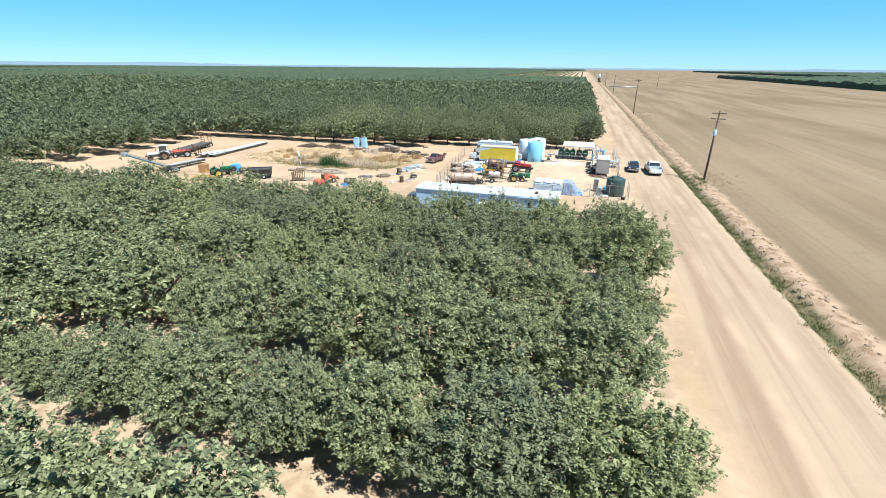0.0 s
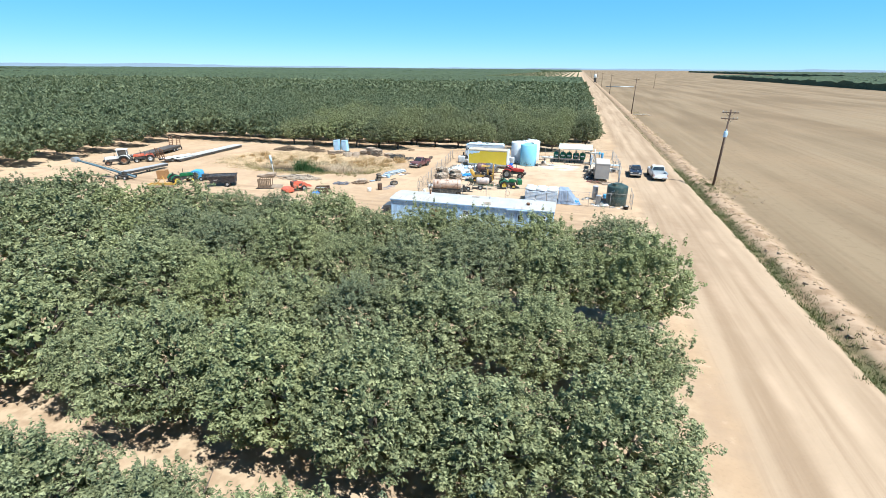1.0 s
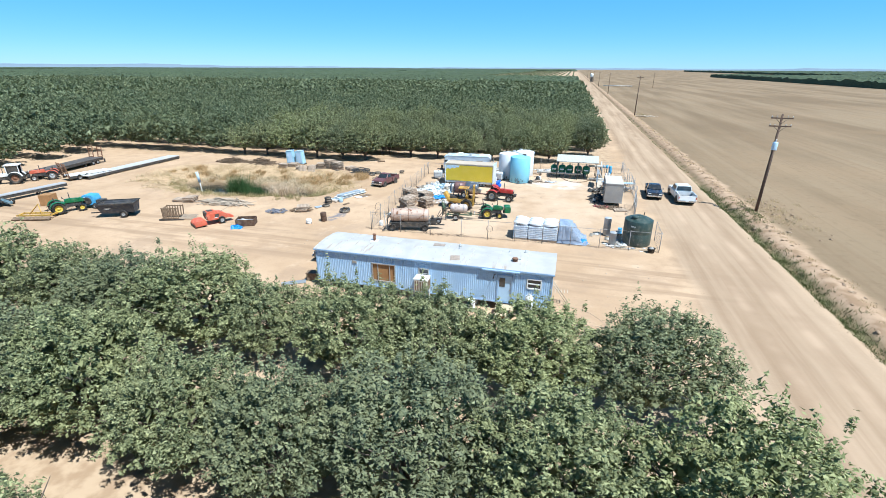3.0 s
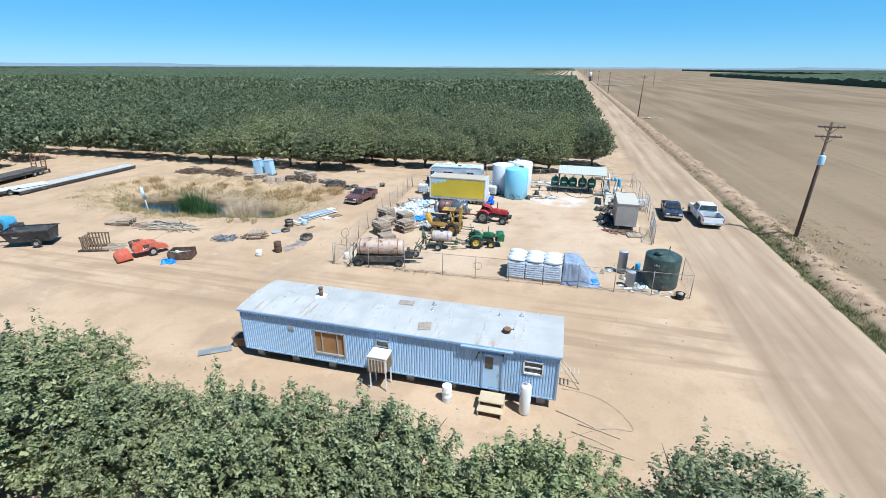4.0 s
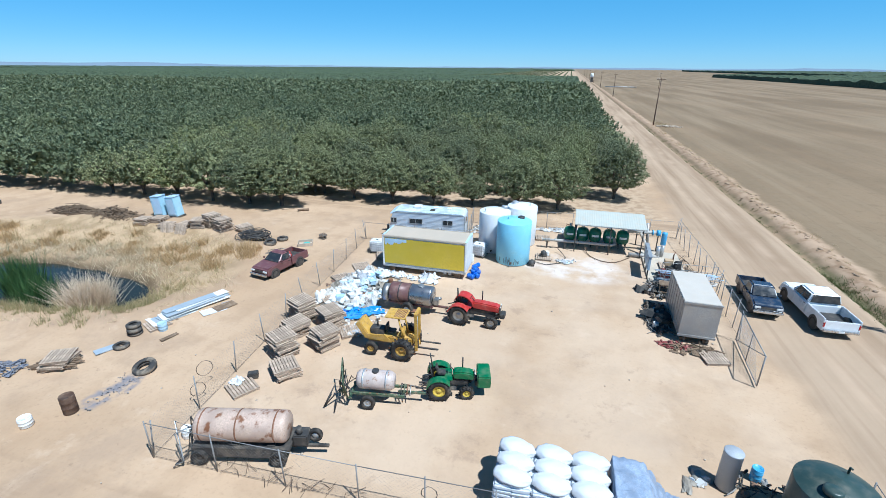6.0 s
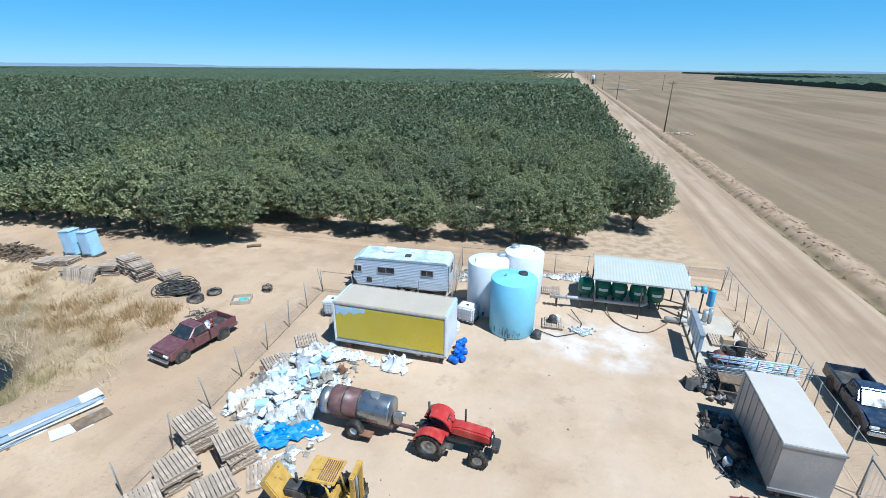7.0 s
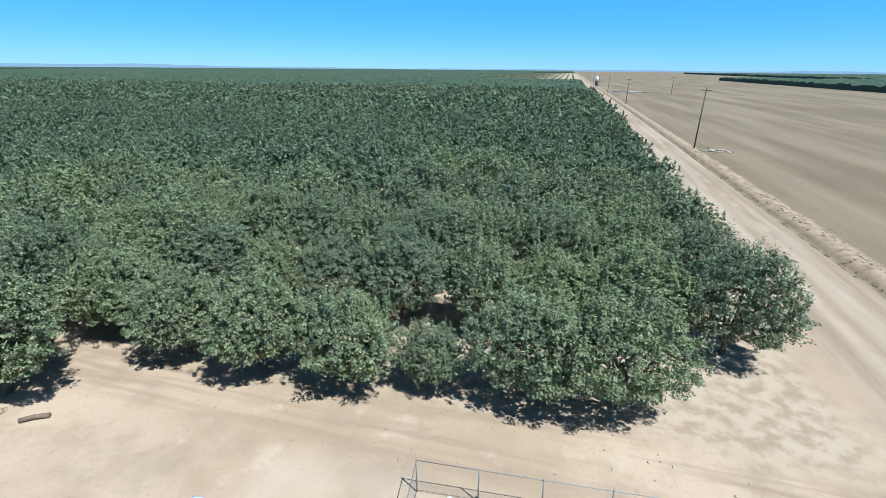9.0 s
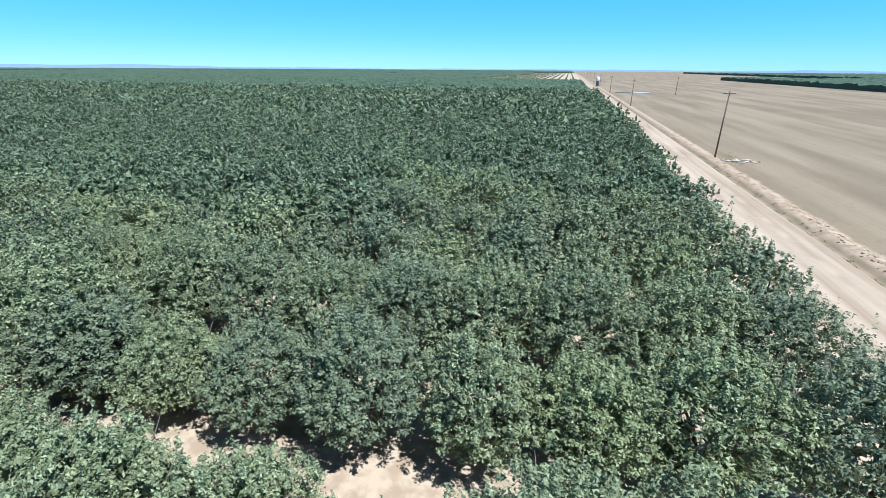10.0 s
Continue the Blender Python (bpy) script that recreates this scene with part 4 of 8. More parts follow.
def mobile_home():
    t = thing("mobile_home", 2.55, 48.7, 0, "long pale-blue corrugated mobile home with weathered white roof", "mobile home")
    hl, hw, z0, ze, zr = 8.1, 1.68, 0.55, 2.9, 3.1
    holes = [(-3.9, -2.25, 1.02, 2.3), (-0.55, 0.12, 1.55, 2.3), (4.75, 5.62, 0.62, 2.45), (6.6, 7.45, 1.78, 2.42)]
    # corrugated walls: ribs run upright
    b = B()
    pitch, depth = 0.13, 0.03

    def rib_wall(p0, p1, y_out, openings):
        d = Vector(p1) - Vector(p0)
        n = round(d.length / pitch)
        nrm = Vector(y_out)
        for i in range(n):
            a, c = i / n, (i + 1) / n
            xm = (Vector(p0) + d * (a + c) / 2).x
            spans = [(z0, ze)]
            for x0, x1, h0, h1 in openings:
                if x0 < xm < x1:
                    spans = [(z0, h0), (h1, ze)]
            q = [Vector(p0) + d * (a + (c - a) * k) + nrm * o for k, o in ((0, 0), (0.25, 0), (0.38, depth), (0.87, depth), (1.0, 0))]
            for lo, hi in spans:
                for u, v in zip(q, q[1:]):
                    b.bm.faces.new([b.bm.verts.new((u.x, u.y, lo)), b.bm.verts.new((v.x, v.y, lo)), b.bm.verts.new((v.x, v.y, hi)), b.bm.verts.new((u.x, u.y, hi))])
    rib_wall((-hl, -hw, 0), (hl, -hw, 0), (0, -1, 0), holes)
    rib_wall((hl, -hw, 0), (hl, hw, 0), (1, 0, 0), [])
    rib_wall((hl, hw, 0), (-hl, hw, 0), (0, 1, 0), [])
    rib_wall((-hl, hw, 0), (-hl, -hw, 0), (-1, 0, 0), [])
    part("siding", b, SIDING, t)
    b = B()
    for x0, x1 in ((-hl + 0.05, -3.9), (-2.25, -0.55), (0.12, 4.75), (5.62, 6.6), (7.45, hl - 0.05)):
        b.box(((x0 + x1) / 2, -hw + 0.07, (z0 + ze) / 2), (x1 - x0, 0.1, ze - z0 - 0.02))
    for x0, x1, h0, h1 in holes:
        b.box(((x0 + x1) / 2, -hw + 0.07, (z0 + h0) / 2), (x1 - x0, 0.1, h0 - z0))
        b.box(((x0 + x1) / 2, -hw + 0.07, (h1 + ze) / 2), (x1 - x0, 0.1, ze - h1))
    b.box((0, 0, z0 + 0.06), (2 * hl - 0.1, 2 * hw - 0.1, 0.12))
    part("inner_wall", b, DARK, t)
    # roof in sheets with a bow, each lapped over the next
    xs = [-hl - 0.12 + (2 * hl + 0.24) * k / 9 for k in range(10)]
    q = random.Random(3)
    for k in range(9):
        b = B()
        lift = q.uniform(0, 0.012)
        prof = [(-hw - 0.16, ze - 0.02), (-hw - 0.12, ze + 0.05), (-hw * 0.55, zr - 0.05), (0, zr), (hw * 0.55, zr - 0.05), (hw + 0.12, ze + 0.05), (hw + 0.12, ze - 0.02), (0, ze - 0.02)]
        b.prism([(yy, zz + (lift if zz > ze else 0)) for yy, zz in prof], xs[k] - 0.01, xs[k + 1] + 0.015, 'x')
        part("roof_sheet", b, ROOFING, t)
        part("seam", B().prism([(-hw - 0.13, ze + 0.055), (-hw * 0.55, zr - 0.03), (0, zr + 0.02), (hw * 0.55, zr - 0.03), (hw + 0.1, ze + 0.055), (hw * 0.55, zr - 0.05), (0, zr), (-hw * 0.55, zr - 0.05)], xs[k] - 0.025, xs[k] + 0.025, 'x'), STAINED, t)
    part("eave_trim", B().box((0, -hw - 0.14, ze - 0.02), (2 * hl + 0.25, 0.05, 0.12), bev=0.015), TRIMBLUE, t)
    part("base_trim", B().box((0, -hw - 0.02, z0 + 0.02), (2 * hl, 0.06, 0.07)), TRIMBLUE, t)
    part("rain_hood", B().prism([(-hw - 0.24, ze - 0.05), (-hw - 0.1, ze + 0.05), (-hw - 0.1, ze), (-hw - 0.24, ze - 0.12)], 3.7, 6.1, 'x'), TRIMBLUE, t)
    for s in (-1, 1):
        part("corner_trim", B().box((s * hl, -hw - 0.02, (z0 + ze) / 2), (0.09, 0.09, ze - z0), bev=0.01), TRIMBLUE, t)

    def window(x0, x1, h0, h1, mat, bars, frame_mat, label=""):
        w = part("window", B().box(((x0 + x1) / 2, -hw + 0.03, (h0 + h1) / 2), (x1 - x0, 0.02, h1 - h0)), mat, t, label)
        b = B()
        e = 0.07
        b.box(((x0 + x1) / 2, -hw - 0.03, h0), (x1 - x0 + e, 0.08, e)).box(((x0 + x1) / 2, -hw - 0.03, h1), (x1 - x0 + e, 0.08, e))
        for xx in (x0, x1):
            b.box((xx, -hw - 0.03, (h0 + h1) / 2), (e, 0.08, h1 - h0))
        for u, v, c, d in bars:
            b.box((u, -hw - 0.01, v), (c, 0.05, d))
        part("window_frame", b, frame_mat, w)
    window(-3.9, -2.25, 1.02, 2.3, PLY, [(-3.5, 1.66, 0.05, 1.25), (-2.65, 1.66, 0.05, 1.25)], GALV, "window boarded with brown plywood")
    window(-0.55, 0.12, 1.55, 2.3, GLASS, [(-0.2, 1.95, 0.66, 0.04)], GALV)
    window(6.6, 7.45, 1.78, 2.42, GLASS, [(7.02, 2.1, 0.82, 0.07)], WHITE)
    d = part("door", B().box((5.185, -hw + 0.02, 1.535), (0.87, 0.05, 1.83), bev=0.01), SIDING_DOOR, t, "plain pale-blue door with a small window")
    part("door_window", B().box((5.02, -hw - 0.012, 1.98), (0.36, 0.02, 0.62)), GLASS, d)
    part("door_knob", B().cyl((5.52, -hw - 0.0, 1.5), (5.52, -hw - 0.07, 1.5), 0.03, n=10), STEEL, d)
    b = B()
    for xx in (4.72, 5.65):
        b.box((xx, -hw - 0.03, 1.55), (0.07, 0.08, 1.95))
    b.box((5.185, -hw - 0.03, 2.49), (1.0, 0.08, 0.07))
    part("door_frame", b, TRIMBLUE, t)
    part("wall_vent", B().box((-5.2, -hw - 0.04, 2.23), (0.32, 0.06, 0.2), bev=0.01), GALV, t)
    part("wall_lamp", B().tube([(4.55, -hw - 0.02, 2.5), (4.5, -hw - 0.18, 2.5), (4.45, -hw - 0.2, 2.25)], 0.03), DARK, t)
    # roof fittings
    part("chimney_base", B().box((-4.55, 0.4, zr - 0.03), (0.55, 0.5, 0.1), (0, 0, 8), bev=0.02), WHITE, t, "white square flashing")
    part("chimney", B().cyl((-4.55, 0.4, zr), (-4.55, 0.4, zr + 0.45), 0.1, n=14).cyl((-4.55, 0.4, zr + 0.45), (-4.55, 0.4, zr + 0.5), 0.13, n=14), RUST, t)
    part("roof_vent", B().cyl((5.65, -0.6, zr - 0.1), (5.65, -0.6, zr + 0.14), 0.16, n=16).cyl((5.65, -0.6, zr + 0.14), (5.65, -0.6, zr + 0.2), 0.21, 0.16, 16), RUST, t)
    for vx, vy in ((1.6, 1.15), (1.7, 0.5), (5.1, 0.85), (6.15, 1.15), (5.95, -0.35)):
        part("vent_pipe", B().cyl((vx, vy, zr - 0.15), (vx, vy, zr + 0.12), 0.045, n=10).cyl((vx, vy, zr - 0.06), (vx, vy, zr + 0.0), 0.12, 0.06, 10), GALV, t)
    for px, py, sx, sy, a in ((0.15, 0.9, 0.8, 0.5, 4), (1.75, -1.05, 0.62, 0.6, 12)):
        zz = zr - 0.05 * (abs(py) / 0.92) - (0.012 if abs(py) > 1 else 0)
        part("roof_patch", B().box((px, py, zz + 0.03), (sx, sy, 0.025), (-3.3 if py > 0 else 6, 0, a)), ROOFPATCH, t)
    b = B()
    for k in range(8):
        for s in (-1, 1):
            b.box((-hl + 0.6 + k * 2.14, s * 1.2, z0 / 2 - 0.02), (0.4, 0.4, z0 + 0.02))
    part("support_blocks", b, CONCRETE, t)
    part("floor_frame", B().box((0, -0.9, z0 - 0.07), (2 * hl - 0.3, 0.12, 0.2)).box((0, 0.9, z0 - 0.07), (2 * hl - 0.3, 0.12, 0.2)), DARK, t)
    part("tow_bar", B().prism([(-hl - 1.0, 0.0), (-hl - 0.05, 0.75), (-hl - 0.05, -0.75)], 0.42, 0.55, 'z'), DARK, t)


STAINED = paint("stained_roof_seam", (0.50, 0.49, 0.48), 0.7, var=0.25, scale=3, dust=0.5, rust=0.18)
SIDING_DOOR = paint("pale_blue_door", (0.45, 0.63, 0.84), 0.45, var=0.05, dust=0.08)
CONCRETE = paint("concrete", (0.42, 0.40, 0.37), 0.9, var=0.15, dust=0.3)
mobile_home()


def cooler():
    t = thing("evaporative_cooler", 2.35, 46.55, 0, "cream metal window air cooler standing on thin legs", "air cooler")
    cream = paint("cream_metal", (0.74, 0.70, 0.62), 0.5, dust=0.2, rust=0.08)
    part("cabinet", B().box((0, 0, 1.45), (0.92, 0.78, 0.82), bev=0.03), cream, t)
    part("top_cover", B().box((0, 0, 1.88), (0.97, 0.83, 0.06), bev=0.02), WHITE, t)
    for x, y, w, d in ((0, -0.395, 0.8, 0.02), (0.465, 0, 0.02, 0.66)):
        for k in range(5):
            if d == 0.02:
                part("louvre", B().box((x - 0.32 + 0.16 * k, y, 1.42), (0.09, 0.03, 0.66)), BROWNWOOD, t)
            else:
                part("louvre", B().box((x, y - 0.26 + 0.13 * k, 1.42), (0.03, 0.08, 0.66)), BROWNWOOD, t)
    for sx in (-1, 1):
        for sy in (-1, 1):
            part("leg", B().box((sx * 0.4, sy * 0.33, 0.52), (0.05, 0.05, 1.1)), WHITE, t)


cooler()
drum(5.75, 46.35, WHITE, "white plastic drum standing beside the mobile home", 0.23, 0.85)


def heater():
    t = thing("water_tank", 9.35, 46.5, 0, "white upright water heater tank beside the mobile home", "water heater")
    part("shell", B().lathe([(0.24, 0), (0.25, 0.02), (0.25, 1.42), (0.2, 1.52), (0.001, 1.56)], n=24), WHITE, t)
    part("cap", B().cyl((0, 0, 1.54), (0, 0, 1.64), 0.09, n=12), GALV, t)
    part("flue_pipe", B().tube([(0.1, 0.1, 1.5), (0.12, 0.25, 1.62), (0.12, 0.42, 1.5)], 0.025), GALV, t)


heater()


def porch():
    t = thing("porch_steps", 7.85, 46.35, 0, "tan plywood entry steps below the door", "steps")
    tan = paint("tan_plywood", (0.52, 0.41, 0.27), 0.85, dust=0.3)
    part("tread", B().box((0, 0.12, 0.5), (1.15, 0.75, 0.06), bev=0.01), tan, t)
    part("tread", B().box((0, -0.42, 0.26), (1.15, 0.42, 0.05), bev=0.01), tan, t)
    for s in (-1, 1):
        part("side_board", B().prism([(-0.62, 0), (-0.62, 0.24), (-0.24, 0.24), (-0.24, 0.47), (0.49, 0.47), (0.49, 0)], s * 0.52 - 0.025, s * 0.52 + 0.025, 'x'), tan, t)


porch()
single("wooden_box", B().box((0, 0, 0.28), (0.75, 0.6, 0.55), (0, 0, 0), 0.02).box((0, 0, 0.58), (0.82, 0.66, 0.05)), BROWNWOOD, -6.6, 47.9, 12, "old wooden box beside the end of the mobile home", "box")
single("equipment_box", B().box((0, 0, 0.3), (0.9, 0.6, 0.6), (0, 0, 0), 0.05).box((0, 0, 0.62), (0.95, 0.65, 0.07), bev=0.02), GALV, -3.0, 43.1, 20, "grey metal box near the orchard edge", "box")
b = B()
for k in range(6):
    b.box((0, -0.5 + 0.2 * k, 0.9 - 0.02 * k), (0.5, 0.05, 0.03), (0, 0, 0))
b.tube([(-0.25, -0.6, 0.0), (-0.25, 0.6, 1.6)], 0.03).tube([(0.25, -0.6, 0.0), (0.25, 0.6, 1.6)], 0.03)
single("wooden_rack", b, WOOD, 11.2, 49.0, 90, "small grey wooden rack leaning by the mobile home", "rack")
single("garden_hose", B().tube([(11.0 + 3.2 * math.sin(k * 0.16) * (1 - k * 0.004), 48.6 - 0.17 * k + 0.35 * math.sin(k * 0.5), 0.03) for k in range(20)], 0.009), WOOD, 0, 0, 0, "thin faded garden hose lying across the sand", "hose")

single("loose_board", B().box((0, 0, 0.05), (1.7, 0.5, 0.03), (1.5, 1, 0)), GALV, -7.6, 46.9, 35, "dull grey sheet of siding lying on the sand", "board", "loose boards")
for k, (px_, py_, a) in enumerate(((12.6, 46.1, -14), (12.3, 45.5, -18), (13.0, 45.0, -10), (11.6, 46.6, -22))):
    single("loose_pipe", B().tube([(-0.9, 0, 0.03), (0, 0.04, 0.03), (0.9, 0, 0.03)], 0.018, 6), WOOD, px_, py_, a, "thin pale pipe lying on the sand", "pipe", "loose pipes beside the mobile home")

# ---- fenced yard: box body, camper, tanks ----
YELLOW = paint("faded_yellow_panel", (0.62, 0.46, 0.035), 0.5, var=0.10, scale=0.5, dust=0.08)
TANROOF = paint("dusty_tan_roof", (0.49, 0.415, 0.33), 0.85, var=0.08, scale=0.6, dust=0.3)


def box_body():
    t = thing("truck_box_body", -1.42, 80.25, -0.6, "yellow-sided truck box body with white frame and dusty roof", "storage box")
    L, W, z0, z1 = 6.55, 2.3, 0.45, 2.9
    part("side_panel", B().box((0, -W / 2, (z0 + z1) / 2 + 0.03), (L - 0.3, 0.03, z1 - z0 - 0.42)), YELLOW, t, "faded yellow side panel")
    part("body", B().box((0, 0.02, (z0 + z1) / 2), (L - 0.06, W - 0.07, z1 - z0 - 0.06)), WHITE, t)
    part("roof", B().box((0, 0, z1), (L - 0.24, W - 0.14, 0.05), bev=0.02), TANROOF, t)
    for s in (-1, 1):
        part("roof_rail", B().box((0, s * (W / 2 - 0.02), z1 - 0.03), (L, 0.1, 0.14), bev=0.03), TANROOF, t)
        part("roof_rail", B().box((s * (L / 2 - 0.08), 0, z1 - 0.01), (0.2, W, 0.14), bev=0.05), PALEBLUE, t)
        part("floor_rail", B().box((0, s * (W / 2 - 0.01), z0 + 0.05), (L, 0.1, 0.16), bev=0.02), GALV, t)
        for e in (-1, 1):
            part("corner_post", B().box((s * (L / 2 - 0.06), e * (W / 2 - 0.02), (z0 + z1) / 2), (0.14, 0.12, z1 - z0), bev=0.03), WHITE, t)
    q = random.Random(4)
    x0, zt = -L / 2 + 0.2, z1 - 0.2
    low = [(x0 + 0.07 * k, zt - max(0.06, (0.72 - 0.26 * k * 0.07) * (0.75 + 0.5 * noise.noise((k * 0.5, 3.0, 0))) + q.uniform(-0.06, 0.06))) for k in range(26)]
    b = B().prism([(x0, zt)] + low + [(low[-1][0], zt)], -W / 2 - 0.021, -W / 2 - 0.016, 'y')
    part("peeled_patch", b, PALEBLUE, t, "patch where the yellow has peeled to pale blue")
    for x in (-2.6, 0, 2.6):
        for s in (-1, 1):
            part("block", B().box((x, s * 0.8, 0.22), (0.45, 0.4, 0.46)), BROWNWOOD, t)
    for x in (1.5, 1.9, 2.5):
        part("tank_bracket", B().cyl((x, -W / 2 + 0.3, 0.25), (x + 0.22, -W / 2 + 0.3, 0.25), 0.14, n=12), GALV, t)


box_body()


def camper():
    t = thing("travel_trailer", -3.4, 87.25, 4.5, "white and pale-blue ribbed travel trailer with weathered roof", "travel trailer")
    rib = paint("pale_ribbed_aluminium", (0.66, 0.71, 0.77), 0.4, 0.1, var=0.06, dust=0.1)
    roofm = paint("blotched_camper_roof", (0.60, 0.69, 0.79), 0.5, var=0.45, scale=1.1, dust=0.1)
    L, W = 6.9, 2.3
    # side profile: sloping nose at -x, ribbed lengthwise
    def prof(o):
        return [(-L / 2 + 0.35 - o, 0.55), (-L / 2 + 0.02 - o, 1.15), (-L / 2 + 0.3 - o, 2.45 + o), (-L / 2 + 0.55, 2.62 + o), (L / 2 - 0.12, 2.62 + o), (L / 2 + o, 2.45), (L / 2 + o, 0.62), (L / 2 - 0.9, 0.55)]
    part("body", B().prism(prof(0), -W / 2 + 0.02, W / 2 - 0.02, 'y', 0.05), rib, t)
    for s in (-1, 1):
        for k in range(16):
            z = 0.68 + 0.118 * k
            x0 = -L / 2 + (0.35 - (z - 0.55) * 0.5 if z < 1.15 else 0.05 + (z - 1.15) * 0.2) + 0.06
            part("rib", B().box(((x0 + L / 2 - 0.06) / 2, s * (W / 2 - 0.015), z), (L / 2 - 0.06 - x0, 0.035, 0.085), bev=0.012), rib, t)
        part("corner_trim", B().box((L / 2, s * (W / 2 - 0.02), 1.55), (0.07, 0.09, 2.0), bev=0.02), GALV, t)
        part("drip_rail", B().box((0.15, s * (W / 2), 2.58), (L - 0.5, 0.05, 0.05)), GALV, t)
    part("roof", B().box((0.18, 0, 2.66), (L - 0.72, W - 0.08, 0.07), bev=0.03), roofm, t)
    part("nose_cap", B().hull([(-L / 2 + 0.08, -W / 2 + 0.1, 2.38), (-L / 2 + 0.08, W / 2 - 0.1, 2.38), (-L / 2 + 0.5, W / 2, 2.5), (-L / 2 + 0.5, -W / 2, 2.5)],
                              [(-L / 2 + 0.08, -W / 2 + 0.1, 2.43), (-L / 2 + 0.08, W / 2 - 0.1, 2.43), (-L / 2 + 0.5, W / 2, 2.6), (-L / 2 + 0.5, -W / 2, 2.6)]), PALEBLUE, t)
    for x, w in ((-3.0, 0.5), (-0.95, 1.15), (1.95, 0.82)):
        wd = part("window", B().box((x, -W / 2 - 0.01, 1.85), (w, 0.04, 0.42), bev=0.02), GLASS, t)
        b = B()
        for dz in (-0.23, 0.23):
            b.box((x, -W / 2 - 0.02, 1.85 + dz), (w + 0.08, 0.05, 0.05))
        for dx in (-1, 1):
            b.box((x + dx * (w / 2 + 0.02), -W / 2 - 0.02, 1.85), (0.05, 0.05, 0.5))
        b.box((x, -W / 2 - 0.025, 1.85), (0.03, 0.05, 0.42))
        part("window_frame", b, GALV, wd)
    part("window", B().box((L / 2 + 0.01, 0.1, 1.9), (0.04, 0.9, 0.5), bev=0.02), GLASS, t)
    part("hatch", B().box((-2.2, -W / 2 - 0.015, 1.05), (0.36, 0.04, 0.34), bev=0.01), DARK, t)
    part("roof_cooler", B().box((-1.05, 0.35, 2.8), (0.78, 0.7, 0.25), bev=0.07), WHITE, t)
    part("roof_vent", B().box((0.45, -0.35, 2.73), (0.42, 0.4, 0.1), bev=0.02), DARK, t)
    part("roof_vent", B().box((0.6, 0.45, 2.73), (0.4, 0.38, 0.08), bev=0.02), WHITE, t)
    part("roof_vent", B().box((1.85, 0.4, 2.73), (0.4, 0.35, 0.08), bev=0.02), WHITE, t)
    for s in (-1, 1):
        for x in (0.15, 0.9):
            wheel(t, x, s * (W / 2 - 0.14), 0.33, 0.33, 0.22, WHITE if x < 0.5 else STEEL, side=s)
        part("wheel_arch", B().box((0.52, s * (W / 2 - 0.05), 0.66), (1.6, 0.16, 0.18), bev=0.05), DARK, t)
    part("chassis", B().box((0, 0, 0.5), (L - 0.4, W - 0.5, 0.12)), DARK, t)
    part("drawbar", B().prism([(-L / 2 - 1.1, 0.0), (-L / 2 + 0.4, 0.6), (-L / 2 + 0.4, -0.6)], 0.42, 0.5, 'z'), DARK, t)
    part("gas_bottle", B().lathe([(0.15, 0.5), (0.16, 0.95), (0.08, 1.05), (0.001, 1.08)], (-L / 2 - 0.4, 0, 0), 14), DARK, t)


camper()

POLYWHITE = paint("white_polyethylene", (0.76, 0.78, 0.80), 0.4, var=0.05, dust=0.1)
POLYBLUE = paint("sky_blue_polyethylene", (0.27, 0.62, 0.80), 0.42, var=0.09, scale=0.7, dust=0.12)
GREYSTAIN = paint("grey_stain", (0.10, 0.17, 0.21), 0.7)
POLYGREEN = paint("dark_green_polyethylene", (0.034, 0.062, 0.056), 0.4, var=0.1, dust=0.14)
bt = tank("water_tank", 4.75, 83.85, 1.36, 3.42, POLYBLUE, "tall sky-blue plastic water tank with stained foot", seam=0, lid=(0.35, 0.2), lid_mat=DARK)
tank("water_tank", 2.85, 86.05, 1.32, 3.42, POLYWHITE, "tall white plastic water tank beside a blue one", seam=0, lid=(0.55, 0.55), lid_mat=GALV)
tank("water_tank", 4.95, 88.2, 1.32, 3.42, POLYWHITE, "tall white plastic water tank at the yard fence", seam=0, lid=(-0.5, 0.2), lid_mat=GALV)
gt = tank("water_tank", 17.55, 62.5, 1.2, 2.25, POLYGREEN, "dark green plastic water tank at the yard corner", dome=0.4, lid=(-0.35, -0.4), seam=1)
b = B()
q = random.Random(17)
for k in range(22):
    a = radians(q.uniform(225, 300))
    h = q.uniform(0.12, 0.5)
    b.box((1.363 * math.cos(a), 1.363 * math.sin(a), 0.1 + q.uniform(0, 0.25) + h / 2), (0.008, q.uniform(0.015, 0.05), h), (0, 0, math.degrees(a)))
part("stain_streaks", b, GREYSTAIN, bt, "dark streaks near the foot")
b = B()
for k, (w, z) in enumerate(((0.05, 0), (0.14, 0.07), (0.05, 0.14))):
    for i in range(4):
        a = radians(236 + 4.6 * i)
        b.box((1.215 * math.cos(a), 1.215 * math.sin(a), 1.9 - z), (0.02, w * 0.5, 0.025), (0, 0, 236 + 4.6 * i))
part("hand_marking", b, WHITE, gt)


GREYPAINT = paint("matte_grey_steel", (0.40, 0.42, 0.45), 0.6, 0.1, dust=0.15)


def steel_cylinder(x, y, r, h, label):
    t = thing("steel_cylinder", x, y, 0, label, "cylinder", "steel cylinders by the tank")
    part("shell", B().lathe([(r, 0), (r, h - 0.03), (r * 1.03, h - 0.02), (r * 1.03, h), (r * 0.95, h + 0.02), (0.001, h + 0.05)], n=28), GREYPAINT, t)
    part("base_ring", B().lathe([(r * 1.06, 0), (r * 1.06, 0.06), (r, 0.07)], n=28), DARK, t)


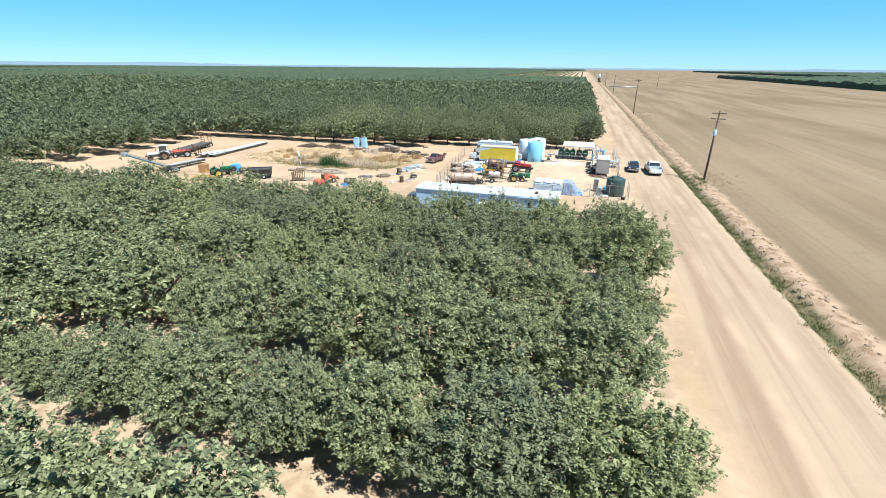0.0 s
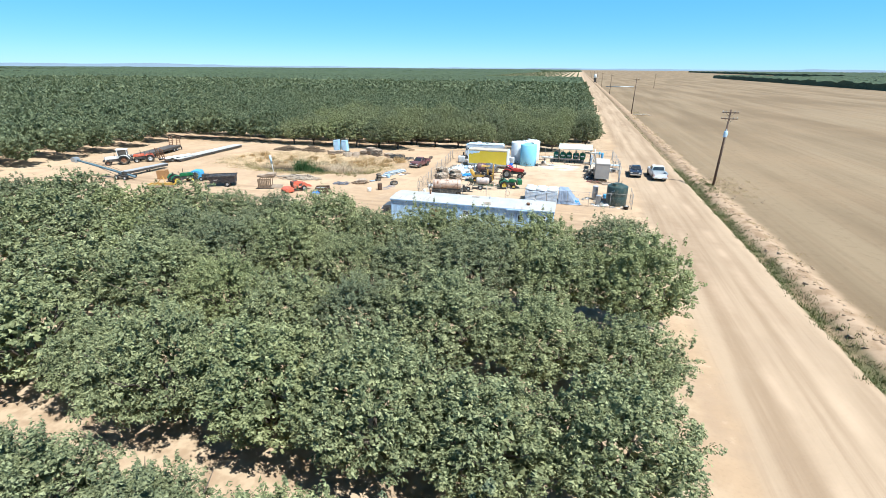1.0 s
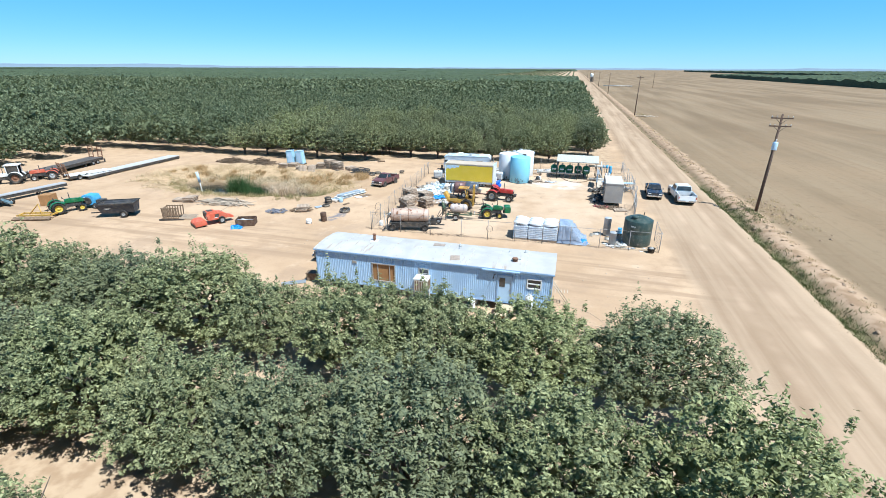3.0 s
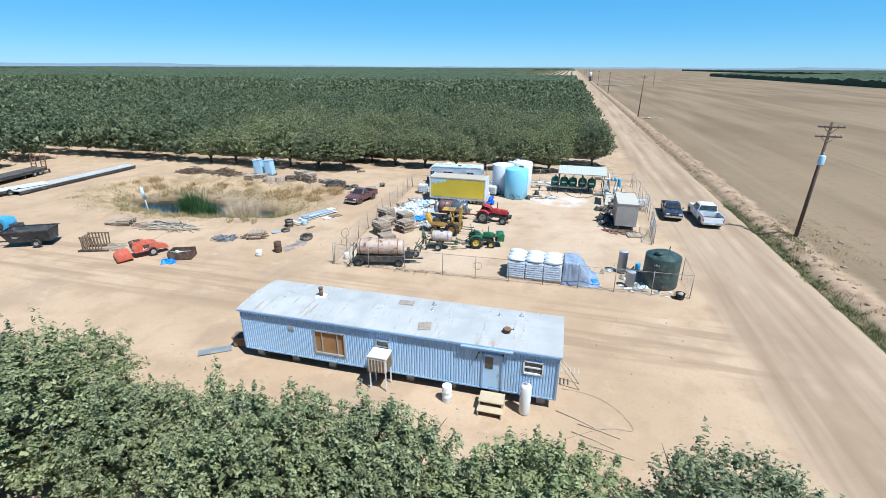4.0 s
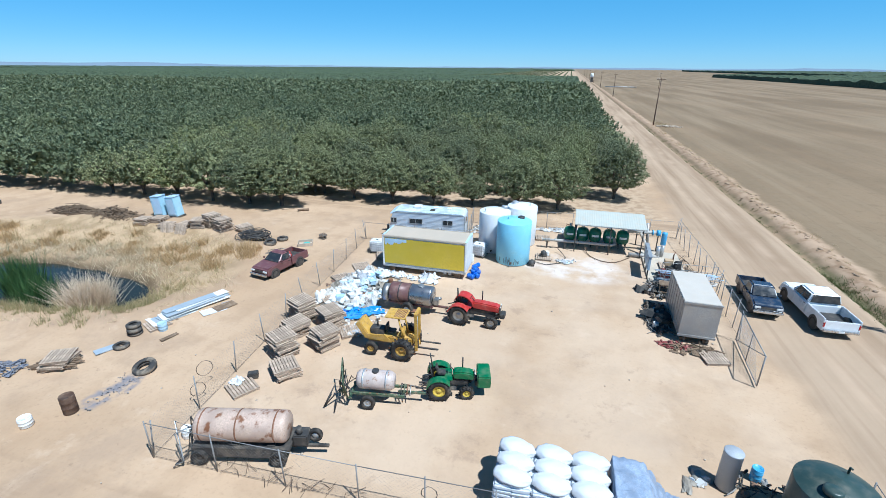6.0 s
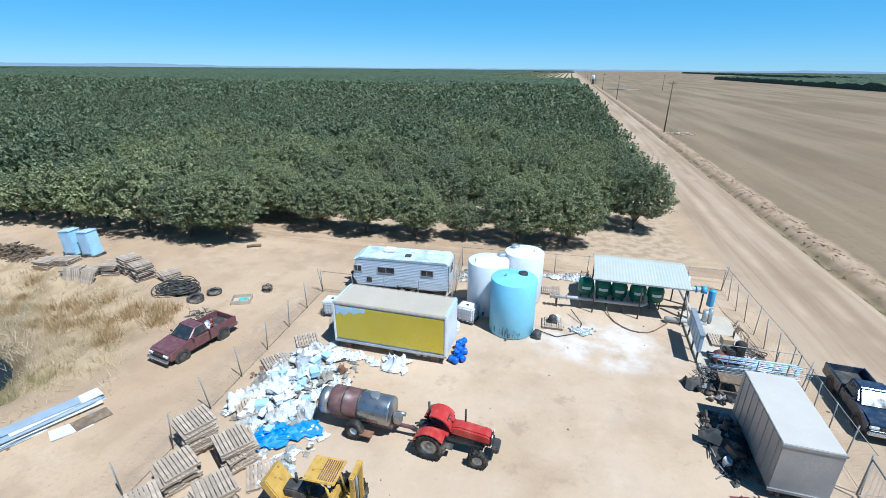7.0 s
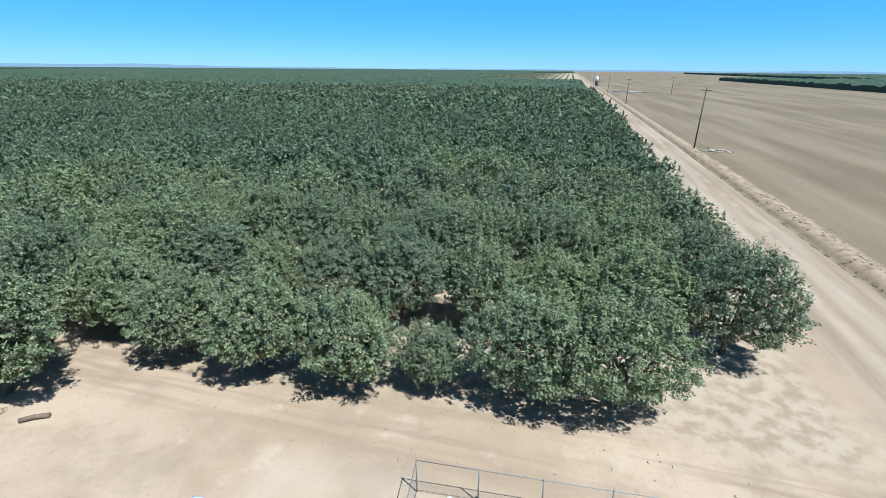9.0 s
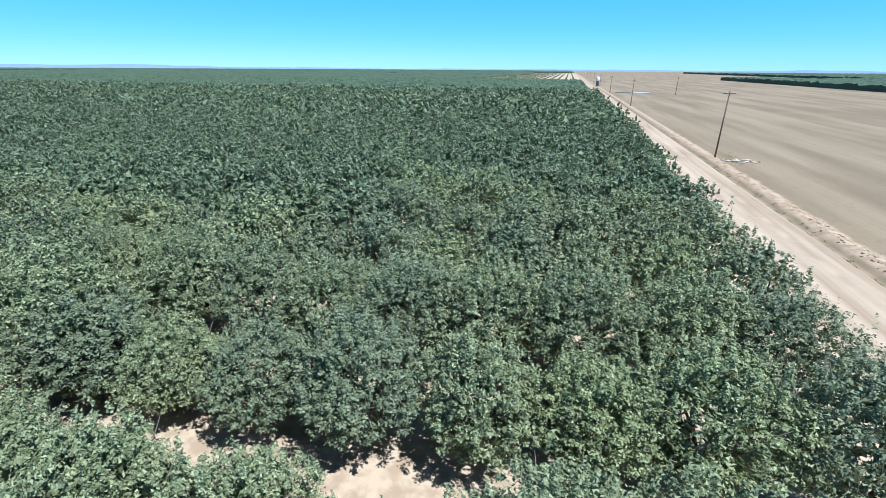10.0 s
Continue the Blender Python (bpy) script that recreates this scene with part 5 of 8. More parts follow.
steel_cylinder(15.1, 63.95, 0.33, 1.72, "tall upright grey steel cylinder on the sand")
steel_cylinder(15.45, 61.5, 0.31, 1.15, "short upright grey steel cylinder near the fence")


def tote(x, y, rz):
    t = thing("liquid_tote", x, y, rz, "white plastic liquid tote in a steel cage on a pallet", "tote")
    part("bottle", B().box((0, 0, 0.62), (1.1, 0.95, 0.92), bev=0.09), POLYWHITE, t)
    part("cap", B().cyl((0, 0, 1.06), (0, 0, 1.12), 0.09, n=14), DARK, t)
    b = B()
    for k in range(5):
        z = 0.2 + 0.21 * k
        for s in (-1, 1):
            b.tube([(-0.58, s * 0.5, z), (0.58, s * 0.5, z)], 0.012, 4).tube([(s * 0.58, -0.5, z), (s * 0.58, 0.5, z)], 0.012, 4)
    for k in range(7):
        for s in (-1, 1):
            b.tube([(-0.58 + 0.193 * k, s * 0.5, 0.15), (-0.58 + 0.193 * k, s * 0.5, 1.05)], 0.011, 4)
            if k < 6:
                b.tube([(s * 0.58, -0.5 + 0.2 * k, 0.15), (s * 0.58, -0.5 + 0.2 * k, 1.05)], 0.011, 4)
    part("cage", b, GALV, t)
    part("base_pallet", B().box((0, 0, 0.13), (1.2, 1.0, 0.05)).box((-0.5, 0, 0.05), (0.1, 1, 0.11)).box((0, 0, 0.05), (0.1, 1, 0.11)).box((0.5, 0, 0.05), (0.1, 1, 0.11)), DARK, t)


tote(1.95, 84.05, -12)
tote(-6.6, 82.6, 10)
drum(1.55, 82.4, WHITE, "white plastic drum beside the box body", 0.27, 0.7)
BLUEPLASTIC = paint("blue_plastic_drum", (0.015, 0.12, 0.55), 0.4, dust=0.1)


def small_drums():
    q = random.Random(2)
    for k, (dx, dy, z, lay) in enumerate(((0, 0, 0, 1), (0.1, 0.42, 0, 0), (0.3, 0.85, 0, 1), (0.02, 1.25, 0, 0), (0.35, 0.3, 0.0, 1), (0.18, 0.62, 0.36, 1), (0.1, 1.6, 0.0, 1), (0.2, 1.25, 0.36, 1))):
        b = B().lathe([(0.16, -0.27), (0.18, -0.25), (0.18, -0.08), (0.17, -0.06), (0.17, 0.06), (0.18, 0.08), (0.18, 0.25), (0.13, 0.28), (0.001, 0.28)], n=18)
        ob = single("blue_drum", b, BLUEPLASTIC, 0, 0, 0, "small blue plastic drum in a heap beside the box body", "drum", "blue drums")
        ob.matrix_world = pose(2.15 + dx, 79.45 + dy, z + (0.18 if lay else 0.28), 90 if lay else 0, 0, q.uniform(-70, 70))


small_drums()

# ---- filter shelter and pumps ----
FILTERGREEN = paint("dark_green_enamel", (0.012, 0.15, 0.085), 0.4, dust=0.08)


def shelter():
    t = thing("filter_shelter", 12.4, 88.75, -1, "open shelter with a pale corrugated metal roof on steel posts", "shelter")
    roofm = paint("pale_green_sheet_roof", (0.46, 0.475, 0.43), 0.85, 0.0, var=0.06, dust=0.4, spec=0.15)
    for c in range(6):
        x0, w, n = -2.85 + 0.95 * c, 0.95, 10
        prof = [(x0 + w * k / n, 0.012 * (k % 2)) for k in range(n + 1)]
        b = B()
        rings = [[b.bm.verts.new((u, yy, zz + o)) for u, o in prof] + [b.bm.verts.new((u, yy, zz - 0.015 + o)) for u, o in prof[::-1]] for yy, zz in ((-1.75, 2.5), (0.95, 3.0), (1.75, 2.82))]
        for lo, hi in zip(rings, rings[1:]):
            for k in range(len(lo)):
                e = (k + 1) % len(lo)
                b.bm.faces.new((lo[k], lo[e], hi[e], hi[k]))
        part("roof_sheet", b, roofm, t)
    part("roof_edge", B().box((0, -1.74, 2.45), (5.7, 0.05, 0.06)), GALV, t)
    part("roof_edge", B().box((0, 1.74, 2.77), (5.7, 0.05, 0.06)), GALV, t)
    for x in (-2.7, 0.1, 2.6):
        part("post", B().cyl((x, -1.6, -0.05), (x, -1.6, 2.47), 0.05, n=8), DARK, t)
        part("post", B().cyl((x, 1.6, -0.05), (x, 1.6, 2.78), 0.05, n=8), DARK, t)
        part("rafter", B().tube([(x, -1.7, 2.44), (x, 0.95, 2.92), (x, 1.7, 2.76)], 0.04, 4), DARK, t)
    part("brace", B().tube([(2.6, -1.6, 2.2), (3.0, -2.0, 0.2)], 0.04), WOOD, t)


shelter()


def sand_filter(x, y):
    t = thing("sand_filter", x, y, 0, "round dark-green sand filter vessel with a pale label", "filter", "sand filters under the shelter")
    part("vessel", B().lathe([(0.2, 0.42), (0.42, 0.5), (0.52, 0.66), (0.53, 1.25), (0.45, 1.5), (0.25, 1.62), (0.001, 1.66)], n=28), FILTERGREEN, t)
    part("label_plate", B().prism([(0.545 * math.cos(radians(a)), 0.545 * math.sin(radians(a))) for a in range(238, 306, 8)] + [(0.53 * math.cos(radians(a)), 0.53 * math.sin(radians(a))) for a in range(302, 230, -8)], 0.98, 1.16, 'z'), WHITE, t)
    part("valve", B().cyl((0, 0, 1.64), (0, 0, 1.86), 0.11, n=12).cyl((0, -0.2, 1.78), (0, 0.3, 1.78), 0.07, n=10), STEEL, t)
    for a in (45, 135, 225, 315):
        part("leg", B().box((0.4 * math.cos(radians(a)), 0.4 * math.sin(radians(a)), 0.28), (0.07, 0.07, 0.58)), DARK, t)


for fx in (9.25, 10.35, 11.4, 12.6, 13.7):
    sand_filter(fx, 89.05)
MANIFOLD = paint("dusty_grey_pipe", (0.46, 0.44, 0.41), 0.6, dust=0.35)


def manifold():
    t = thing("filter_manifold", 0, 0, 0, "thick dusty grey pipework running along the filters", "pipework")
    part("main_pipe", B().tube([(6.9, 87.45, 0.72), (8.6, 87.6, 0.72), (10.5, 87.75, 0.66), (12.7, 87.85, 0.62), (13.0, 88.0, 0.68), (13.0, 88.5, 1.0)], 0.12, 12), MANIFOLD, t)
    part("outlet_pipe", B().tube([(14.0, 88.9, 1.7), (16.4, 89.0, 1.7)], 0.15, 12), MANIFOLD, t)
    part("drop_pipe", B().tube([(15.0, 88.6, 1.7), (15.5, 88.0, 0.9), (15.9, 87.5, 0.3)], 0.11, 10), MANIFOLD, t)
    part("ground_pipe", B().cyl((14.1, 87.2, 0.2), (16.5, 87.3, 0.2), 0.17, n=14), MANIFOLD, t, "short thick grey pipe on the ground")
    for x in (6.9, 7.2, 7.5, 8.0):
        part("flange", B().cyl((x, 87.5, 0.72), (x + 0.05, 87.5, 0.72), 0.21, n=14), STEEL, t)
    for x, y in ((8.9, 87.62), (11.6, 87.8), (7.35, 87.5)):
        part("pipe_stand", B().box((x, y, 0.3), (0.14, 0.14, 0.66)), DARK, t)
    part("blue_valve", B().cyl((16.35, 89.0, 1.7), (16.65, 89.0, 1.7), 0.25, n=16).cyl((16.0, 89.0, 1.7), (16.1, 89.0, 1.7), 0.23, n=16), POLYBLUE_DK, t, "blue flanged valve")
    part("blue_cylinder", B().lathe([(0.2, 0.75), (0.22, 0.8), (0.22, 1.75), (0.2, 1.85), (0.001, 1.88)], (16.95, 88.75, 0), 18), POLYBLUE_DK, t, "blue upright cylinder")
    part("riser", B().cyl((16.0, 89.9, 0), (15.7, 89.9, 2.2), 0.12, n=10), GALV, t)
    part("riser", B().cyl((16.35, 87.3, 0.2), (16.35, 87.3, 1.1), 0.16, n=14), GALV, t)
    part("riser", B().cyl((16.7, 87.5, 0.2), (16.7, 87.5, 1.15), 0.14, n=14), GALV, t)
    part("stand", B().box((16.5, 88.95, 0.7), (0.08, 0.08, 1.4)).box((15.6, 88.95, 0.8), (0.08, 0.08, 1.6)), DARK, t)


POLYBLUE_DK = paint("blue_enamel", (0.10, 0.38, 0.66), 0.4, dust=0.1)
manifold()


def pump_panel():
    t = thing("pump_control_panel", 15.4, 84.3, -4, "pale blue-grey electrical cabinet row standing on a slab", "control panel")
    cab = paint("pale_blue_cabinet", (0.42, 0.52, 0.62), 0.4, dust=0.1)
    for k in range(5):
        c = part("cabinet", B().box((-0.35, -1.3 + 0.62 * k, 1.28), (0.18, 0.6, 1.05), bev=0.02), cab, t)
        part("cabinet_door", B().box((-0.455, -1.3 + 0.62 * k, 1.28), (0.02, 0.54, 0.95), bev=0.005), cab, c)
    part("cabinet_roof", B().box((-0.35, -0.05, 1.83), (0.28, 3.2, 0.05), bev=0.01), GALV, t)
    for y in (-1.4, -0.05, 1.3):
        part("post", B().box((-0.35, y, 0.4), (0.08, 0.08, 0.85)), DARK, t)


pump_panel()
SLAB = paint("sandy_concrete", (0.52, 0.45, 0.36), 0.95, var=0.2, scale=0.8, dust=0.6)
slab = single("concrete_slab", B().box((0, 0, 0.05), (2.9, 7.0, 0.16), (0, 0, -2), 0.02), SLAB, 16.55, 85.2, 0, "pale concrete slab under the pump equipment", "slab", kind="structure")


def pump():
    t = thing("engine_pump", 16.35, 83.0, 0, "grimy engine-driven pump on a skid with a box on top", "pump")
    part("skid", B().box((0, 0, 0.2), (1.3, 1.7, 0.12)), DARK, t)
    part("engine", B().box((0.15, 0.2, 0.7), (0.6, 0.9, 0.9), bev=0.06), DARK, t)
    part("motor", B().cyl((-0.35, -0.75, 0.62), (-0.35, 0.05, 0.62), 0.32, n=18), REDOXIDE, t, "dull red motor casing")
    part("filter_drum", B().lathe([(0.26, 0.3), (0.27, 0.35), (0.27, 1.5), (0.2, 1.6), (0.001, 1.62)], (0.55, -0.05, 0), 18), BLACK, t)
    part("carton", B().box((0.0, 0.35, 1.34), (0.55, 0.5, 0.4), bev=0.01), PLYLIGHT, t, "brown cardboard box")
    part("exhaust", B().tube([(0.3, 0.5, 1.1), (0.3, 0.5, 1.9), (0.4, 0.6, 2.05)], 0.05, 8), RUST, t)


REDOXIDE = paint("red_oxide", (0.22, 0.05, 0.045), 0.6, dust=0.2)
PLYLIGHT = paint("cardboard", (0.50, 0.36, 0.22), 0.9, var=0.1, dust=0.1)
pump()
pallets(16.75, 85.4, 5, 2)


def pipe_rack():
    t = thing("pipe_rack", 17.6, 81.6, 0, "thin steel rack loaded with long grey and white pipes", "rack")
    for x in (-1.9, -0.6, 0.7, 1.7):
        for y in (-0.55, 0.65):
            part("upright", B().cyl((x, y, 0), (x + 0.05, y, 1.75), 0.025, n=6), FENCE, t)
        for z in (0.45, 1.1):
            part("arm", B().cyl((x, -0.6, z), (x, 0.7, z), 0.02, n=6), FENCE, t)
    q = random.Random(6)
    for k in range(18):
        y, z, r = q.uniform(-0.5, 0.6), q.choice((0.5, 0.54, 1.15, 1.19)), q.uniform(0.016, 0.034)
        part("pipe", B().cyl((-2.1 + q.uniform(-0.3, 0.3), y, z), (1.8 + q.uniform(-0.5, 0.2), y + q.uniform(-0.15, 0.15), z), r, n=8), q.choice((WHITE, GALV, GALV, PALEBLUE)), t)
    for y in (-0.55, 0.65):
        part("side_rail", B().cyl((-1.9, y, 1.72), (1.75, y, 1.72), 0.018, n=6), FENCE, t)


pipe_rack()


def grey_van_box():
    t = thing("van_body", 16.4, 76.45, -1.5, "dull aluminium van body with a pale flat roof beside the fence", "storage box")
    alu = paint("dull_aluminium_sheet", (0.36, 0.35, 0.34), 0.45, 0.35, var=0.15, scale=0.8, dust=0.25)
    L, W, z0, z1 = 4.45, 1.95, 0.45, 2.6
    part("body", B().box((0, 0, (z0 + z1) / 2), (W, L, z1 - z0), bev=0.03), alu, t)
    part("roof", B().box((0, 0, z1 + 0.012), (W - 0.02, L - 0.02, 0.05), bev=0.02), ALUROOF, t)
    for k in range(8):
        part("side_rib", B().box((-W / 2 - 0.012, -L / 2 + 0.3 + 0.55 * k, (z0 + z1) / 2), (0.03, 0.06, z1 - z0 - 0.1)), alu, t)
        part("side_rib", B().box((W / 2 + 0.012, -L / 2 + 0.3 + 0.55 * k, (z0 + z1) / 2), (0.03, 0.06, z1 - z0 - 0.1)), alu, t)
    part("end_frame", B().box((0, -L / 2 - 0.01, z0 + 0.04), (W + 0.04, 0.06, 0.12)), alu, t)
    part("end_frame", B().box((0, -L / 2 - 0.01, z1 - 0.03), (W + 0.04, 0.05, 0.1)), alu, t)
    part("sill_beam", B().box((-0.6, 0, 0.32), (0.12, L, 0.24)).box((0.6, 0, 0.32), (0.12, L, 0.24)), DARK, t)
    for s in (-1, 1):
        for y in (-1.8, 0, 1.8):
            part("block", B().box((s * 0.6, y, 0.1), (0.35, 0.35, 0.22)), BROWNWOOD, t)


ALUROOF = paint("pale_dusty_roof", (0.53, 0.48, 0.42), 0.7, 0.0, var=0.06, dust=0.2)
grey_van_box()

# ---- vehicles and machines ----
MAROON = paint("faded_maroon_paint", (0.145, 0.058, 0.064), 0.38, var=0.08, scale=2.5, dust=0.14)
SLATE = paint("dark_slate_paint", (0.055, 0.062, 0.075), 0.35, var=0.08, scale=2.5, dust=0.2)
NAVY = paint("dark_blue_paint", (0.022, 0.04, 0.075), 0.25, var=0.08, dust=0.14)
CARWHITE = paint("white_car_paint", (0.80, 0.81, 0.82), 0.25, var=0.03, dust=0.05)
TRACTORRED = paint("red_tractor_paint", (0.46, 0.035, 0.03), 0.4, dust=0.18)
TRACTORGREEN = paint("green_tractor_paint", (0.012, 0.14, 0.05), 0.4, dust=0.14)
OLDGREEN = paint("dusty_green_paint", (0.06, 0.105, 0.06), 0.6, var=0.2, scale=3, dust=0.35, rust=0.1)
RIMYELLOW = paint("yellow_rim", (0.62, 0.45, 0.05), 0.5, dust=0.2)
MACHINEYELLOW = paint("yellow_machine_paint", (0.56, 0.33, 0.055), 0.55, var=0.2, scale=3, dust=0.3, rust=0.12)
HARVRED = paint("orange_red_paint", (0.58, 0.115, 0.06), 0.6, dust=0.3)

red_pickup = pickup(-12.4, 77.1, 259, MAROON, "faded maroon pickup truck parked on the dirt track", 4.4, 1.64, 1.58, (0.95, -0.4))
pickup(-6.05, 51.7, 181, SLATE, "dark slate pickup truck parked behind the mobile home", 4.45, 1.7, 1.6, (1.0, -0.35))
blue_pickup = pickup(21.6, 80.8, 266, NAVY, "dark blue pickup truck parked on the dirt road", 4.6, 1.68, 1.55)
white_pickup = pickup(24.6, 79.9, 92, CARWHITE, "white double-cab pickup truck parked on the dirt road", 5.6, 1.96, 1.82, (1.4, -0.75), 0.4)
cargo = thing("truck_load", -12.15, 78.15, 255, "cans, bags and scrap lying in the bed of a pickup", "load", z=0.67)
q = random.Random(8)
for k in range(9):
    part("can", B().lathe([(0.1, 0), (0.1, 0.22), (0.06, 0.25), (0.001, 0.25)], (q.uniform(-0.5, 0.6), q.uniform(-0.5, 0.5), 0.01), 10), q.choice((WHITE, TRACTORRED, DARK, GALV)), cargo)
for k in range(6):
    part("bag", B().lump((q.uniform(-0.6, 0.6), q.uniform(-0.45, 0.45), 0.08), (0.25, 0.18, 0.16), k, 2, 0.5), q.choice((WHITE, DARK, GALV)), cargo)

tractor(2.75, 73.6, -3, TRACTORRED, STEEL, "red farm tractor with curved rear shield, hitched to a tank sprayer", canopy=True, rear=0.62, wb=2.0)
gtr = tractor(3.2, 66.5, 14, TRACTORGREEN, RIMYELLOW, "green farm tractor with yellow rims and a box on the nose", bin_box=True, rear=0.6, wb=1.45, front=0.36)

gtr.scale = (0.9, 0.9, 0.9)


def tank_sprayer():
    t = thing("tank_sprayer", -0.58, 73.75, -2, "two-tone brown and bare steel tank sprayer trailer", "sprayer")
    brown = paint("brown_tank_paint", (0.15, 0.075, 0.07), 0.45, 0.1, dust=0.15)
    part("rear_tank", B().lathe([(0.001, -1.75), (0.45, -1.72), (0.68, -1.62), (0.7, -1.5), (0.7, 0.0)], (0, 0, 1.3), 32, 'x'), brown, t, "brown painted tank half")
    part("front_tank", B().lathe([(0.7, 0.0), (0.705, 0.02), (0.705, 1.6), (0.68, 1.68), (0.001, 1.72)], (0, 0, 1.3), 32, 'x'), SHINY, t, "bare steel tank half")
    part("tank_band", B().lathe([(0.715, -0.04), (0.72, 0), (0.715, 0.04)], (0, 0, 1.3), 32, 'x').lathe([(0.71, -0.9), (0.715, -0.86), (0.71, -0.82)], (0, 0, 1.3), 32, 'x'), DARK, t)
    part("hatch", B().cyl((0.75, 0, 1.97), (0.75, 0, 2.07), 0.24, n=20), STEEL, t)
    part("frame", B().box((0, 0, 0.6), (3.5, 0.7, 0.14)).box((2.2, 0, 0.6), (1.3, 0.14, 0.12)), brown, t)
    part("side_step", B().box((0.6, -0.85, 0.45), (0.65, 0.4, 0.04)), RUST, t)
    for s in (-1, 1):
        wheel(t, -0.1, s * 0.82, 0.5, 0.5, 0.38, WHITE, 0.42, 0, s)
    part("fan_housing", B().lathe([(0.35, -2.25), (0.62, -2.2), (0.64, -1.85), (0.4, -1.72)], (0, 0, 1.15), 24, 'x'), STEEL, t)
    part("fan_guard", B().lathe([(0.6, -2.27), (0.64, -2.25), (0.6, -2.23)], (0, 0, 1.15), 24, 'x'), DARK, t)
    part("pump", B().box((1.95, 0, 0.95), (0.4, 0.4, 0.45), bev=0.05).cyl((1.8, 0.2, 1.1), (2.3, 0.2, 1.1), 0.1, n=10), STEEL, t)

    t.scale = (0.84, 0.9, 0.92)


SHINY = paint("bare_sheet_steel", (0.36, 0.37, 0.39), 0.3, 0.85, var=0.1, dust=0.15)
tank_sprayer()


def forklift():
    t = thing("forklift_tractor", -0.2, 69.25, 2, "old yellow farm forklift with roof, mast and forks", "forklift")
    part("frame", B().box((-0.1, 0, 0.78), (2.6, 0.62, 0.42), bev=0.04).box((0.55, 0, 0.62), (0.7, 1.1, 0.3)), MACHINEYELLOW, t)
    part("engine", B().box((-0.85, 0, 1.12), (0.8, 0.5, 0.45), bev=0.04).cyl((-0.9, 0.1, 1.3), (-0.9, 0.1, 1.75), 0.05, n=8), DARK, t)
    for s in (-1, 1):
        part("side_panel", B().prism([(-1.4, 0.8), (-1.4, 1.05), (-0.3, 1.12), (-0.05, 0.85), (-0.05, 0.7)], s * 0.42 - 0.03, s * 0.42 + 0.03, 'y'), MACHINEYELLOW, t)
        wheel(t, 0.75, s * 0.85, 0.6, 0.6, 0.46, MACHINEYELLOW, 0.5, 16, s)
        wheel(t, -1.05, s * 0.72, 0.38, 0.38, 0.26, MACHINEYELLOW, 0.5, 0, s)
        part("mast_rail", B().box((1.42, s * 0.34, 1.45), (0.16, 0.1, 2.3), bev=0.02), MACHINEYELLOW, t)
        part("roof_post", B().tube([(0.75, s * 0.42, 1.0), (0.5, s * 0.45, 2.25)], 0.05, 6), MACHINEYELLOW, t)
        part("fork", B().box((2.05, s * 0.3, 0.55), (1.2, 0.1, 0.05)).box((1.52, s * 0.3, 0.8), (0.06, 0.1, 0.55)), DARK, t)
        part("lift_cylinder", B().cyl((1.36, s * 0.12, 0.5), (1.36, s * 0.12, 2.2), 0.05, n=8), STEEL, t)
    part("cross_head", B().box((1.42, 0, 2.55), (0.18, 0.82, 0.16), bev=0.03), MACHINEYELLOW, t)
    part("mast_foot", B().box((1.42, 0, 0.55), (0.16, 0.8, 0.12)), MACHINEYELLOW, t)
    part("counterweight", B().prism([(-1.45, 0.75), (-2.0, 1.6), (-1.72, 1.78), (-1.2, 0.95)], -0.48, 0.48, 'y', 0.04), MACHINEYELLOW, t, "yellow engine hood tipped open to the rear")
    r = part("roof", B().box((0.3, 0, 2.3), (1.15, 1.05, 0.07), bev=0.02), MACHINEYELLOW, t)
    for k in range(8):
        part("roof_slot", B().box((0.25 + 0.075 * k, 0, 2.345), (0.035, 0.85, 0.02)), RUST, r)
    part("seat", B().box((-0.05, 0, 1.2), (0.45, 0.45, 0.12), bev=0.04).box((-0.3, 0, 1.45), (0.1, 0.42, 0.42), bev=0.04), DARK, t)
    part("steering_wheel", B().tube([(0.45 + 0.05 * math.sin(k), 0.18 * math.cos(k), 1.5 + 0.15 * math.sin(k)) for k in (2 * math.pi * i / 12 for i in range(13))], 0.016).tube([(0.6, 0, 1.1), (0.45, 0, 1.5)], 0.025), DARK, t)
    part("dash", B().box((0.62, 0, 1.2), (0.14, 0.6, 0.45), (0, -12, 0), 0.03), MACHINEYELLOW, t)


forklift()


